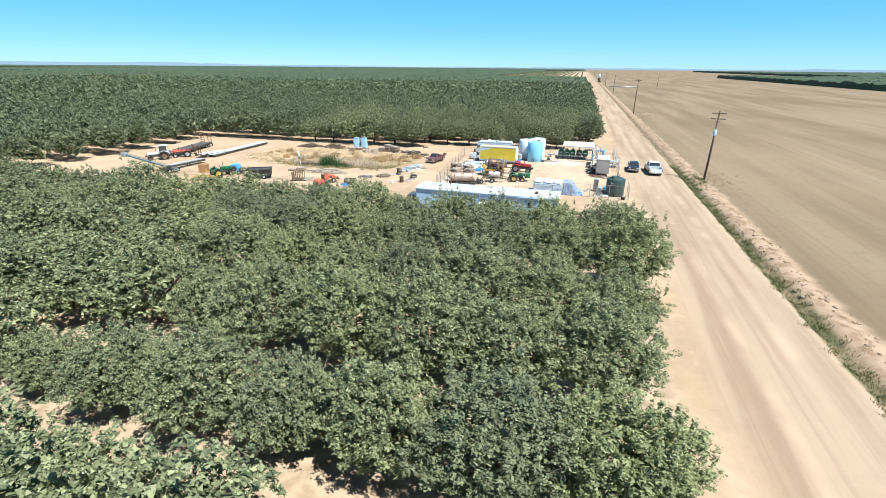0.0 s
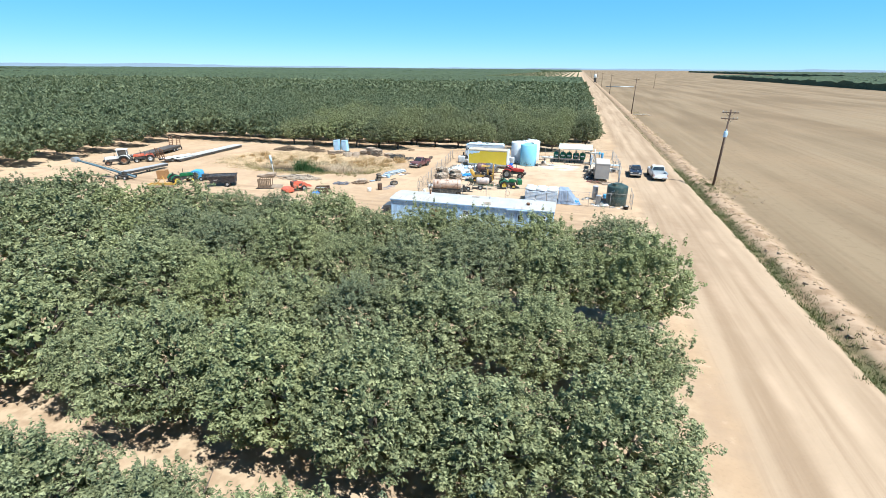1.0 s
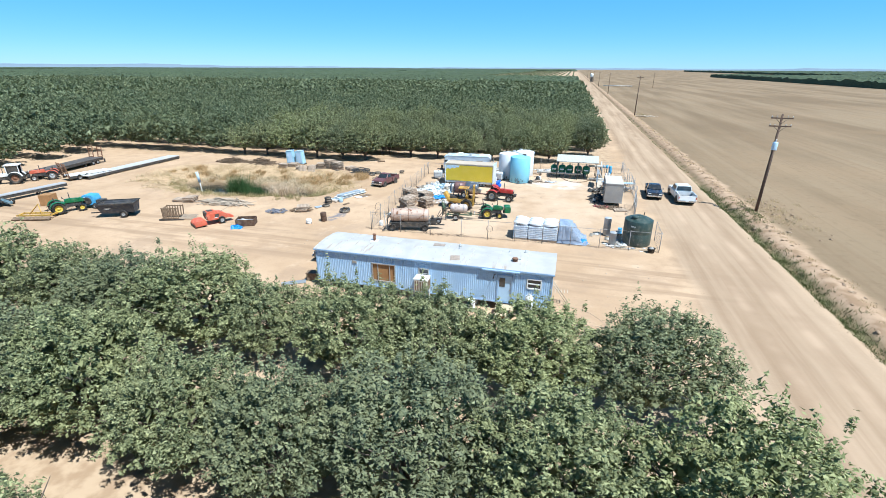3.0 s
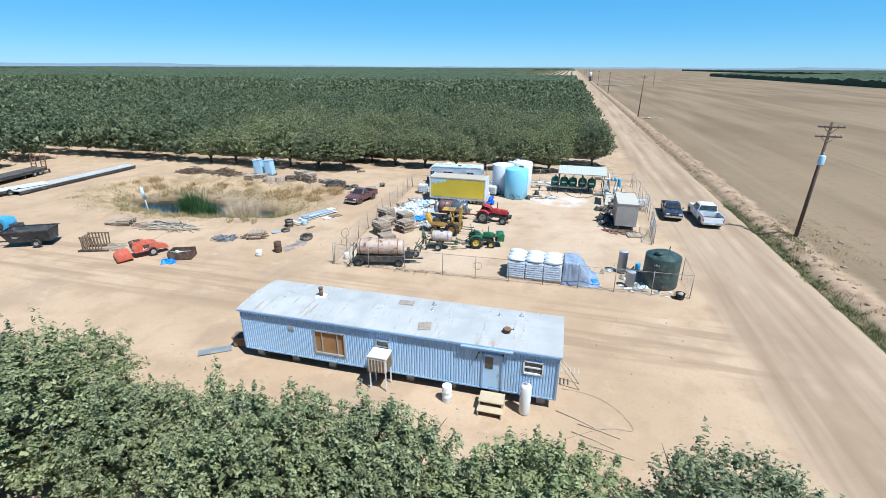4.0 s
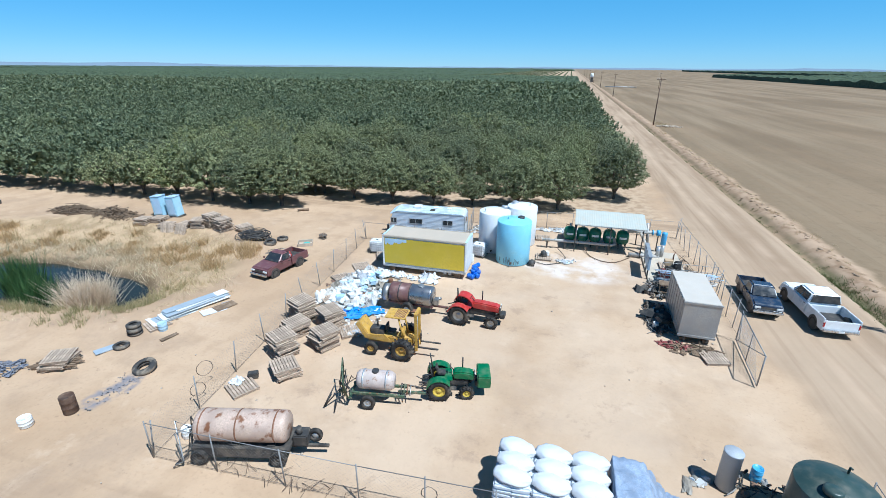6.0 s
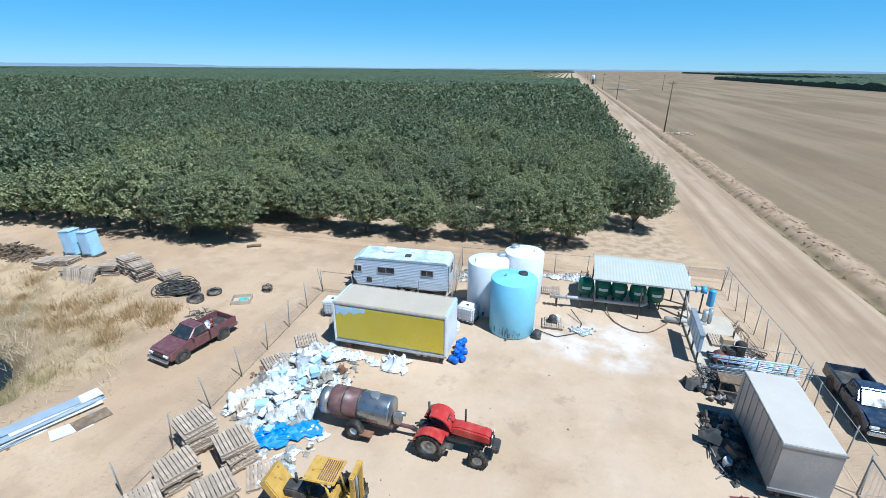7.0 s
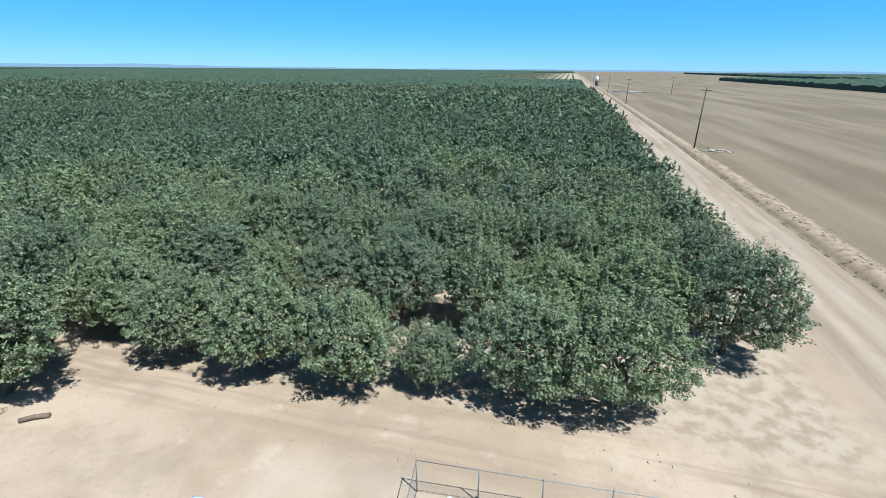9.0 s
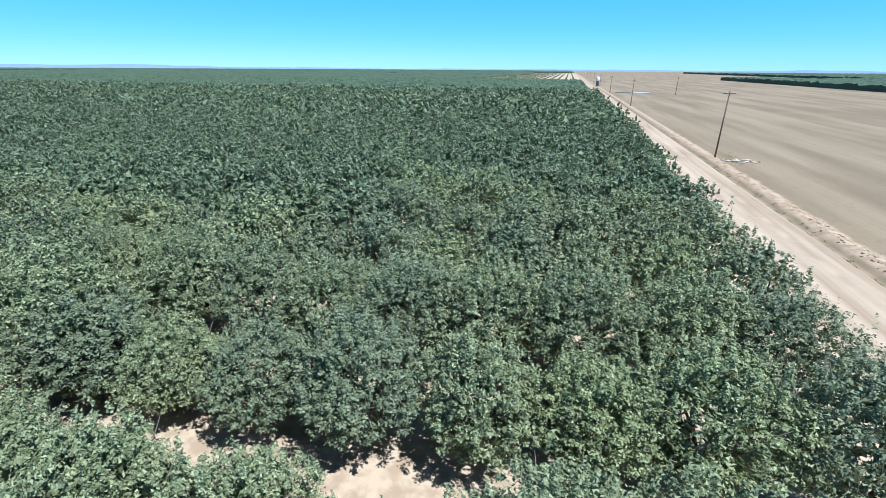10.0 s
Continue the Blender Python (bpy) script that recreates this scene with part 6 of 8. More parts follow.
def green_sprayer():
    t = thing("field_sprayer", 0.3, 65.1, 8, "small trailed sprayer with a pale tank and green boom frame", "sprayer")
    pale = paint("pale_stained_tank", (0.53, 0.44, 0.40), 0.5, var=0.2, scale=2, dust=0.3, rust=0.2)
    part("tank", B().lathe([(0.001, -0.9), (0.34, -0.88), (0.44, -0.75), (0.46, -0.6), (0.46, 0.6), (0.44, 0.75), (0.34, 0.88), (0.001, 0.9)], (0.2, 0, 1.12), 28, 'x'), pale, t)
    for x in (-0.35, 0.75):
        part("tank_strap", B().lathe([(0.468, -0.04), (0.474, 0), (0.468, 0.04)], (x, 0, 1.12), 28, 'x'), GALV, t)
    part("lid", B().cyl((0.2, 0, 1.55), (0.2, 0, 1.66), 0.16, n=16), DARK, t)
    part("frame", B().box((0.3, 0.35, 0.55), (2.6, 0.1, 0.12)).box((0.3, -0.35, 0.55), (2.6, 0.1, 0.12)).box((1.9, 0, 0.55), (1.3, 0.1, 0.1)).box((-0.9, 0, 0.55), (0.1, 1.5, 0.1)), OLDGREEN, t)
    for s in (-1, 1):
        wheel(t, -0.05, s * 0.72, 0.36, 0.36, 0.22, GALV, 0.5, 0, s)
    q = random.Random(12)
    for k in range(4):
        x = -1.0 - 0.16 * k
        part("boom_arm", B().tube([(x, -0.7 + 0.1 * k, 0.5), (x - 0.1, -0.9 + 0.5 * k, 1.6 + 0.15 * (k % 2)), (x - 0.2, -0.6 + 0.5 * k, 0.7)], 0.035, 5), OLDGREEN, t)
    for k in range(7):
        part("hose", B().tube([(-1.1 + q.uniform(-0.5, 0.3), q.uniform(-0.8, 0.8), 0.3), (-1.2 + q.uniform(-0.4, 0.4), q.uniform(-0.8, 0.8), 1.1), (-0.9 + q.uniform(-0.6, 0.3), q.uniform(-0.8, 0.8), 0.9)], 0.025, 5), DARK, t)
    part("boom_leg", B().tube([(-1.3, -0.6, 1.0), (-2.1, -0.9, 0.05)], 0.035).tube([(-2.1, -0.9, 0.05), (-1.7, -0.2, 0.9)], 0.035).tube([(-1.5, -1.2, 0.05), (-1.4, -0.6, 0.8)], 0.03), DARK, t)
    for k in range(4):
        part("pump_pipe", B().tube([(1.4 + 0.15 * k, -0.3, 0.6), (1.45 + 0.12 * k, 0.1 * k - 0.1, 1.1 - 0.1 * k), (1.5 + 0.2 * k, 0.35, 0.6)], 0.03, 5), (DARK, OLDGREEN, RUST, STEEL)[k], t)


green_sprayer()


def tank_wagon():
    t = thing("tank_wagon", -3.35, 60.75, 13, "rust-streaked tank wagon on four tyres inside the yard fence", "tank wagon")
    rusty = paint("rust_streaked_tank", (0.54, 0.40, 0.32), 0.55, 0.1, var=0.25, scale=1.1, dust=0.2, rust=0.34)
    part("tank", B().lathe([(0.001, -1.85), (0.5, -1.82), (0.61, -1.74), (0.63, -1.6), (0.63, 1.6), (0.61, 1.74), (0.5, 1.82), (0.001, 1.85)], (0, 0, 1.4), 32, 'x'), rusty, t)
    for x in (-1.55, -0.1, 1.4):
        part("tank_band", B().lathe([(0.635, -0.03), (0.642, 0), (0.635, 0.03)], (x, 0, 1.4), 32, 'x'), RUST, t)
    part("bed", B().box((0, 0, 0.72), (3.9, 1.25, 0.12)).box((0, -0.6, 0.55), (3.6, 0.05, 0.42)).box((-0.3, 0, 0.8), (0.3, 1.0, 0.12)).box((1.2, 0, 0.8), (0.3, 1.0, 0.12)).box((0, 0.6, 0.55), (3.6, 0.05, 0.42)), DARK, t)
    for x in (-1.65, 1.5):
        for s in (-1, 1):
            wheel(t, x, s * 0.66, 0.34, 0.34, 0.24, DARK, 0.5, 0, s)
    part("drawbar", B().box((2.6, 0, 0.45), (1.5, 0.12, 0.1)), DARK, t)
    part("engine", B().box((2.25, 0.1, 0.8), (0.6, 0.6, 0.5), bev=0.05).cyl((2.2, 0, 1.0), (2.2, 0, 1.35), 0.12, n=10), DARK, t)
    wheel(t, 2.75, 0.25, 0.75, 0.3, 0.2, GALV, 0.5, 0, 1)
    q = random.Random(4)
    for k in range(6):
        part("hose", B().tube([(-1.9, q.uniform(-0.5, 0.5), 1.4), (-2.3 + q.uniform(-0.2, 0.2), q.uniform(-0.9, 0.3), 1.9 - 0.2 * k), (-2.2, q.uniform(-1, 0), 0.3), (-2.6, q.uniform(-1, 0), 0.05)], 0.03, 5), DARK if k % 2 else GALV, t)


tank_wagon()


def harvester():
    t = thing("nut_harvester", -23.1, 56.9, 58, "orange-red nut sweeper machine standing on the sand", "harvester")
    part("main_body", B().prism([(-0.6, 0.5), (-0.7, 1.1), (-0.2, 1.35), (1.3, 1.25), (1.7, 0.95), (1.7, 0.5)], -0.75, 0.75, 'y', 0.06), HARVRED, t)
    part("engine_cover", B().prism([(-0.7, 1.0), (-0.5, 1.55), (0.5, 1.5), (0.7, 1.25)], -0.55, 0.55, 'y', 0.05), HARVRED, t)
    # solid dark box drawn for the shade of a hollow; nothing is open here
    part("cab_hollow", B().box((-0.62, 0, 1.2), (0.3, 0.9, 0.6), bev=0.03), DARK, t)
    part("sweeper_head", B().prism([(-2.2, 0.12), (-2.25, 0.5), (-1.85, 0.78), (-0.95, 0.8), (-0.8, 0.2)], -1.1, 0.85, 'y', 0.06), HARVRED, t)
    part("sweeper_flap", B().box((-2.24, -0.12, 0.2), (0.05, 1.85, 0.3)), DARK, t)
    part("tail_chute", B().prism([(1.6, 0.5), (1.65, 0.95), (2.5, 0.6), (2.55, 0.35)], -0.55, 0.35, 'y', 0.03), HARVRED, t)
    for s in (-1, 1):
        wheel(t, 1.0, s * 0.82, 0.42, 0.42, 0.28, GALV, 0.55, 0, s)
        wheel(t, -1.2, s * 0.7 - 0.1, 0.28, 0.28, 0.2, GALV, 0.55, 0, s)
    part("warning_sign", B().prism([(0.15, 0.75), (0.55, 0.75), (0.35, 1.1)], -0.772, -0.76, 'y'), WHITE, t, "white warning triangle")
    for k in range(5):
        part("drive_part", B().cyl((-0.75 + 0.12 * k, -0.5 + 0.22 * k, 0.75), (-0.6 + 0.1 * k, -0.4 + 0.22 * k, 1.0 + 0.05 * k), 0.07, n=8), DARK if k % 2 else STEEL, t)
    part("grille", B().box((0.5, -0.765, 1.0), (0.5, 0.02, 0.35)).box((-0.1, 0, 1.56), (0.6, 0.7, 0.03)), DARK, t)
    part("lever", B().tube([(0.9, -0.2, 1.2), (2.2, -0.8, 1.9)], 0.025), WOOD, t)

    t.scale = (0.8, 0.8, 0.86)


harvester()


def open_bin(x, y, rz, label):
    t = thing("metal_bin", x, y, rz, label, "bin")
    for s in (-1, 1):
        part("side_wall", B().box((0, s * 0.62, 0.36), (1.75, 0.05, 0.62)), RUSTDARK, t)
        part("end_wall", B().box((s * 0.86, 0, 0.36), (0.05, 1.2, 0.62)), RUSTDARK, t)
    part("bottom", B().box((0, 0, 0.07), (1.72, 1.22, 0.06)), RUSTDARK, t)
    part("tarp", crumple(B(), -0.75, -0.85, -0.05, 1.1, 0.9, 0.3, 3, 16), TARPBLUE, t, "crumpled blue tarp over the rim")
    part("sack", B().lump((-0.3, -0.15, 0.3), (0.32, 0.24, 0.24), 5, 3, 1.2), WHITE, t)
    part("pipe", B().tube([(-0.7, -0.4, 0.66), (0.7, 0.3, 0.4)], 0.05), GALV, t)


RUSTDARK = paint("dark_rusty_steel", (0.10, 0.055, 0.035), 0.8, 0.1, var=0.3, dust=0.2)
TARPBLUE = paint("blue_tarpaulin", (0.03, 0.24, 0.70), 0.5, var=0.15, dust=0.1)
open_bin(-19.5, 57.5, 22, "rusty open steel bin with a blue tarp hanging out")


def slatted_cage():
    t = thing("slatted_crate", -27.9, 57.1, 20, "brown slatted farm crate with ramp, standing on the sand", "crate")
    for s in (-1, 1):
        for k in range(7):
            part("slat", B().box((-0.75 + 0.25 * k, s * 0.6, 0.75), (0.09, 0.05, 1.15), (0, 6 * (k - 3) * 0.3, 0)), BROWNWOOD, t)
        part("rail", B().box((0, s * 0.6, 1.25), (1.7, 0.08, 0.08)), BROWNWOOD, t)
        part("rail", B().box((0, s * 0.6, 0.2), (1.9, 0.1, 0.1)), BROWNWOOD, t)
    for k in range(6):
        part("slat", B().box((-0.85, -0.5 + 0.2 * k, 0.7), (0.05, 0.08, 1.05)), BROWNWOOD, t)
    for k in range(7):
        part("ramp_bar", B().box((1.5, -0.55 + 0.18 * k, 0.16 + 0.02 * k), (1.4, 0.05, 0.05), (0, 5, 12)), WOOD, t)
    part("skid", B().box((0, -0.6, 0.07), (2.4, 0.12, 0.14)).box((0, 0.6, 0.07), (2.4, 0.12, 0.14)), DARK, t)


slatted_cage()


def grey_cart():
    t = thing("hopper_cart", -34.2, 56.5, 28, "dark grey steel hopper cart on two tyres", "cart")
    grey = paint("dark_grey_cart", (0.13, 0.14, 0.165), 0.5, var=0.15, dust=0.3)
    b = B()
    lo = [(-1.7, -0.7, 0.5), (1.9, -0.7, 0.5), (1.9, 0.7, 0.5), (-1.7, 0.7, 0.5)]
    hi = [(-2.1, -1.1, 1.65), (2.0, -1.1, 1.65), (2.0, 1.1, 1.65), (-2.1, 1.1, 1.65)]
    v0 = [b.bm.verts.new(p) for p in lo]
    v1 = [b.bm.verts.new(p) for p in hi]
    b.bm.faces.new(v0[::-1])
    for i in range(4):
        b.bm.faces.new((v0[i], v0[(i + 1) % 4], v1[(i + 1) % 4], v1[i]))
    bmesh.ops.solidify(b.bm, geom=list(b.bm.faces), thickness=0.05)
    part("hopper", b, grey, t)
    part("rim", B().box((0, -1.12, 1.68), (4.2, 0.08, 0.1)).box((0, 1.12, 1.68), (4.2, 0.08, 0.1)).box((-2.1, 0, 1.68), (0.08, 2.2, 0.1)).box((2.0, 0, 1.68), (0.08, 2.2, 0.1)), DARK, t)
    part("load", B().lump((-0.1, 0, 1.25), (1.8, 0.85, 0.35), 4, 3, 0.4), DARK, t)
    part("white_marking", B().box((-0.9, -0.92, 1.15), (0.7, 0.012, 0.09), (18, 0, 0)).box((-1.0, -0.88, 1.02), (0.45, 0.012, 0.07), (18, 0, 0)), WHITE, t)
    for s in (-1, 1):
        wheel(t, 0.75, s * 0.98, 0.42, 0.42, 0.3, GALV, 0.5, 0, s)
    part("tow_bar", B().box((-2.5, 0, 0.5), (1.2, 0.12, 0.12)), DARK, t)
    t.scale = (0.86, 0.86, 0.88)


grey_cart()


# ---- machines along the far left of the clearing ----
def deck_trailer(x, y, rz, length, width, z, label, ramps=False, tone=(0.55, 0.55, 0.54)):
    t = thing("flat_deck_trailer", x, y, rz, label, "trailer")
    deck = paint("deck_plate", tone, 0.6, 0.2, dust=0.3)
    part("deck", B().box((0, 0, z), (length, width, 0.1), bev=0.02), deck, t)
    for s in (-1, 1):
        part("side_beam", B().box((0, s * (width / 2 - 0.08), z - 0.2), (length, 0.1, 0.34)), DARK, t)
        for k in range(int(length // 4) + 1):
            part("support", B().box((-length / 2 + 0.4 + 4 * k, s * (width / 2 - 0.2), (z - 0.3) / 2), (0.16, 0.16, z - 0.25)), DARK, t)
    if ramps:
        for s in (-1, 1):
            wheel(t, length / 2 - 2.2, s * (width / 2 - 0.1), 0.36, 0.36, 0.24, GALV, side=s)
            wheel(t, length / 2 - 1.3, s * (width / 2 - 0.1), 0.36, 0.36, 0.24, GALV, side=s)
            r = part("ramp", B().box((length / 2 + 0.1, s * 0.75 - 0.35, z + 0.85), (0.12, 0.08, 1.9), (0, 8, 0)).box((length / 2 + 0.1, s * 0.75 + 0.35, z + 0.85), (0.12, 0.08, 1.9), (0, 8, 0)), RUST, t)
            for k in range(5):
                part("rung", B().box((length / 2 + 0.0 + 0.05 * k, s * 0.75, z + 0.1 + 0.38 * k), (0.06, 0.7, 0.08)), RUST, r)


deck_trailer(-53.9, 76.4, 91, 16.5, 1.9, 0.5, "long pale flat steel deck standing low on the sand")
deck_trailer(-51.6, 60.0, 84, 7.5, 1.0, 0.75, "narrow pale steel conveyor deck on the sand", tone=(0.45, 0.45, 0.46))
deck_trailer(-54.6, 69.6, 254, 5.4, 1.9, 0.65, "white low trailer with small wheels and upright end gates", ramps=True, tone=(0.70, 0.70, 0.69))
deck_trailer(-62.2, 72.4, 102, 12.0, 2.4, 0.85, "rusty flatbed trailer with raised loading ramps", ramps=True, tone=(0.10, 0.09, 0.085))
tractor(-60.2, 64.3, 222, WHITE, RUST, "white cab tractor parked beside a flatbed trailer", white_cab=True, wb=2.3, rear=0.75)
tractor(-58.4, 67.6, 228, HARVRED, GALV, "old orange tractor parked beside a flatbed trailer", wb=2.0, rear=0.6)
tractor(-41.2, 55.3, 62, TRACTORGREEN, RIMYELLOW, "green tractor with yellow wheels pulling a yellow implement", wb=2.0, rear=0.62, white_cab=False)


def elevator():
    t = thing("conveyor_elevator", -50.4, 55.8, 181, "long dark inclined conveyor on a wheeled carriage", "conveyor")
    part("trough", B().hull([(-1.6, -0.2, 0.3), (-1.6, 0.2, 0.3), (8.6, 0.2, 2.2), (8.6, -0.2, 2.2)], [(-1.6, -0.2, 0.48), (-1.6, 0.2, 0.48), (8.6, 0.2, 2.38), (8.6, -0.2, 2.38)]), GREYSTAIN, t)
    part("head", B().prism([(8.3, 1.95), (8.4, 2.6), (8.9, 2.72), (9.3, 2.5), (9.2, 2.0)], -0.4, 0.4, 'y', 0.06), GALV, t)
    for s in (-1, 1):
        part("stay", B().tube([(0.9, s * 0.55, 0.5), (4.4, s * 0.2, 1.45)], 0.035), DARK, t)
        part("truss_rod", B().tube([(-0.6, s * 0.22, 0.75), (3.4, s * 0.22, 1.75), (8.2, s * 0.22, 2.4)], 0.022, 5), DARK, t)
        wheel(t, 0.9, s * 0.8, 0.33, 0.33, 0.22, WHITE, side=s)
        wheel(t, -0.6, s * 0.8, 0.33, 0.33, 0.22, WHITE, side=s)
    part("carriage", B().box((0.15, 0, 0.55), (2.0, 1.3, 0.16), bev=0.03), DARK, t)
    part("engine", B().box((0.0, 0.2, 0.85), (0.6, 0.5, 0.45), bev=0.05), DARK, t)


elevator()


def yellow_implement():
    t = thing("tillage_implement", -41.6, 53.2, 20, "yellow farm implement lying on the sand", "implement")
    part("frame", B().box((0, 0, 0.35), (3.4, 0.14, 0.14)).box((0, 0.9, 0.35), (3.4, 0.14, 0.14)).box((-1.6, 0.45, 0.35), (0.14, 1.0, 0.14)).box((1.6, 0.45, 0.35), (0.14, 1.0, 0.14)), MACHINEYELLOW, t)
    part("a_frame", B().tube([(-0.6, 0.2, 0.4), (0, 0.9, 1.3), (0.6, 0.2, 0.4)], 0.06), MACHINEYELLOW, t)
    part("blade", B().box((0, -0.5, 0.16), (3.6, 0.5, 0.14), (20, 0, 0), 0.02), BROWNWOOD, t)
    for k in range(7):
        part("tine", B().tube([(-1.5 + 0.5 * k, 0.9, 0.35), (-1.5 + 0.5 * k, 1.2, 0.3), (-1.5 + 0.5 * k, 1.05, 0.0)], 0.035), MACHINEYELLOW, t)


yellow_implement()
single("wooden_crate", B().box((0, 0, 0.6), (1.2, 1.2, 1.2), bev=0.02), PLY, -45.6, 57.6, 20, "brown plywood bin on the sand", "crate")


def blue_machine():
    t = thing("blue_blower", -39.7, 58.2, 15, "blue orchard blower with a boxy fan housing", "blower")
    part("housing", B().prism([(-0.9, 0.35), (-0.95, 1.25), (-0.6, 1.5), (0.35, 1.45), (0.5, 1.0), (0.5, 0.35)], -0.6, 0.6, 'y', 0.05), POLYBLUE_DK, t)
    part("fan_guard", B().lathe([(0.3, -0.02), (0.42, 0.0), (0.3, 0.02)], (-0.2, -0.62, 0.85), 20, 'y'), DARK, t)
    part("engine", B().box((0.9, 0, 0.6), (0.8, 0.8, 0.6), bev=0.05), DARK, t)
    part("chute", B().box((-1.1, 0, 0.5), (0.5, 0.6, 0.5), bev=0.05), POLYBLUE_DK, t)
    for s in (-1, 1):
        wheel(t, 0.5, s * 0.6, 0.3, 0.3, 0.2, GALV, side=s)


blue_machine()

# ---- power poles ----
POLEWOOD = paint("creosoted_pole", (0.12, 0.075, 0.055), 0.9, var=0.25, scale=3, dust=0.1)


def pole(x, y, h, arms, label, transformer=False, lean=0.0):
    t = thing("utility_pole", x, y, 0, label, "utility pole", "poles along the road")
    t.matrix_world = pose(x, y, 0, 0, lean, 0)
    part("shaft", B().tube([(0, 0, -0.3), (0, 0, h * 0.5), (0, 0, h)], [0.17, 0.14, 0.1], 10), POLEWOOD, t)
    for z, w in arms:
        a = part("crossarm", B().box((0, -0.1, z), (w, 0.1, 0.12)), POLEWOOD, t)
        for k in (-0.47, -0.25, 0.25, 0.47):
            part("insulator", B().lathe([(0.03, 0), (0.05, 0.06), (0.035, 0.1), (0.05, 0.13), (0.001, 0.18)], (k * w, -0.1, z + 0.06), 8), GALV, a)
        part("brace", B().tube([(-w * 0.3, -0.1, z), (0, -0.12, z - 0.55)], 0.02, 4).tube([(w * 0.3, -0.1, z), (0, -0.12, z - 0.55)], 0.02, 4), DARK, t)
    if transformer:
        tf = part("transformer", B().lathe([(0.001, 0), (0.24, 0.02), (0.25, 0.1), (0.25, 0.75), (0.2, 0.85), (0.001, 0.88)], (-0.1, -0.42, h - 3.6), 16), PALEBLUE, t, "pale blue-grey pole transformer")
        part("bushing", B().cyl((-0.1, -0.42, h - 2.75), (-0.1, -0.42, h - 2.5), 0.05, n=8), GALV, tf)
        part("down_wire", B().tube([(0.16, 0, 0.2), (0.16, 0, h - 3)], 0.015, 4), DARK, t)


pole(31.65, 76.6, 10.4, [(10.0, 2.0), (9.2, 2.0)], "brown wooden power pole with two crossarms beside the ditch", True, 0.6)
pole(31.5, 190.4, 12.4, [(11.9, 2.2)], "brown wooden power pole beside the ditch", False, 0.4)
for k, py in enumerate((330, 455, 580, 705, 830, 960)):
    pole(31.6, py, 12.0, [(11.4, 2.0)], "distant wooden power pole along the road")
pole(74, 450, 11.5, [(11.0, 2.0)], "distant wooden power pole in the field")


def pump_tower():
    t = thing("water_tower", 30.2, 600, 0, "small white tank on a dark stand far along the road", "tower")
    part("tank", B().lathe([(1.2, 5.0), (1.7, 5.5), (1.7, 8.2), (0.9, 9.2), (0.001, 9.4)], n=16), WHITE, t)
    for a in (45, 135, 225, 315):
        part("leg", B().cyl((1.7 * math.cos(radians(a)), 1.7 * math.sin(radians(a)), 0), (1.3 * math.cos(radians(a)), 1.3 * math.sin(radians(a)), 5.3), 0.25, n=6), DARK, t)
    part("stair_frame", B().box((0, -1.0, 2.6), (2.2, 0.3, 4.6)), DARK, t)


pump_tower()
b = B().cyl((36, 468, 0.35), (60, 466, 0.35), 0.3, n=10)
single("irrigation_pipe", b, GALV, 0, 0, 0, "long white irrigation pipe lying across the bare field", "pipe")
single("pipe_debris", sticks(B(), 31, 26, 35.0, 186.5, 3.5, 1.6, 2.0, 0.09, 0.3), WOOD, 0, 0, 0, "pale broken timber heap at the foot of a pole", "debris", kind="stuff")

# ---- chain-link fence ----
def fence_run(name, pts, h, label, lean=0.0, step_m=2.6, rail=True):
    t = thing(name, 0, 0, 0, label, "fence")
    wires = []
    for (x0, y0), (x1, y1) in zip(pts, pts[1:]):
        L = math.hypot(x1 - x0, y1 - y0)
        dx, dy = (x1 - x0) / L, (y1 - y0) / L
        n = max(1, round(L / step_m))
        for k in range(n + 1):
            if k == n and (x1, y1) != pts[-1]:
                continue
            d = L * k / n
            px, py = x0 + dx * d, y0 + dy * d
            ln = pr.uniform(-lean, lean)
            part("post", B().cyl((px, py, -0.1), (px + ln, py + ln * 0.6, h + 0.08), 0.027, n=8), FENCE, t)
        if rail:
            part("top_rail", B().tube([(x0, y0, h), ((x0 + x1) / 2, (y0 + y1) / 2, h - 0.02), (x1, y1, h)], 0.016, 5), FENCE, t)
        part("bottom_wire", B().tube([(x0, y0, 0.08), (x1, y1, 0.08)], 0.008, 4), DARK, t)
        s = 0.19
        m = int((L + h) / s)
        for k in range(m):
            for sg in (1, -1):
                a0 = k * s - h if sg > 0 else k * s
                p, q = (a0, 0.0), (a0 + sg * h, h)
                # clip to the bay
                lo, hi = 0.0, 1.0
                for ca, cb in ((p[0], q[0]),):
                    dd = cb - ca
                    u0, u1 = (0 - ca) / dd, (L - ca) / dd
                    lo, hi = max(lo, min(u0, u1)), min(hi, max(u0, u1))
                if hi - lo < 0.01:
                    continue
                for_a, for_b = p[0] + (q[0] - p[0]) * lo, p[0] + (q[0] - p[0]) * hi
                A = np.array((x0 + dx * for_a, y0 + dy * for_a, h * lo + 0.05))
                Bq = np.array((x0 + dx * for_b, y0 + dy * for_b, h * hi + 0.0))
                wires.append((A, Bq, (dx, dy)))
    vs, fs = [], []
    r = 0.0016
    for A, Bq, (dx, dy) in wires:
        o = len(vs)
        ax = np.array((-dy, dx, 0)) * r
        up = np.array((dx, dy, 0)) * r
        vs += [A + ax, A - ax + up, A - ax - up, Bq + ax, Bq - ax + up, Bq - ax - up]
        fs += [(o, o + 1, o + 4, o + 3), (o + 1, o + 2, o + 5, o + 4), (o + 2, o, o + 3, o + 5)]
    part("wire_mesh", from_arrays("wire_mesh", np.array(vs), np.array(fs), FENCE), FENCE, t)
    return t


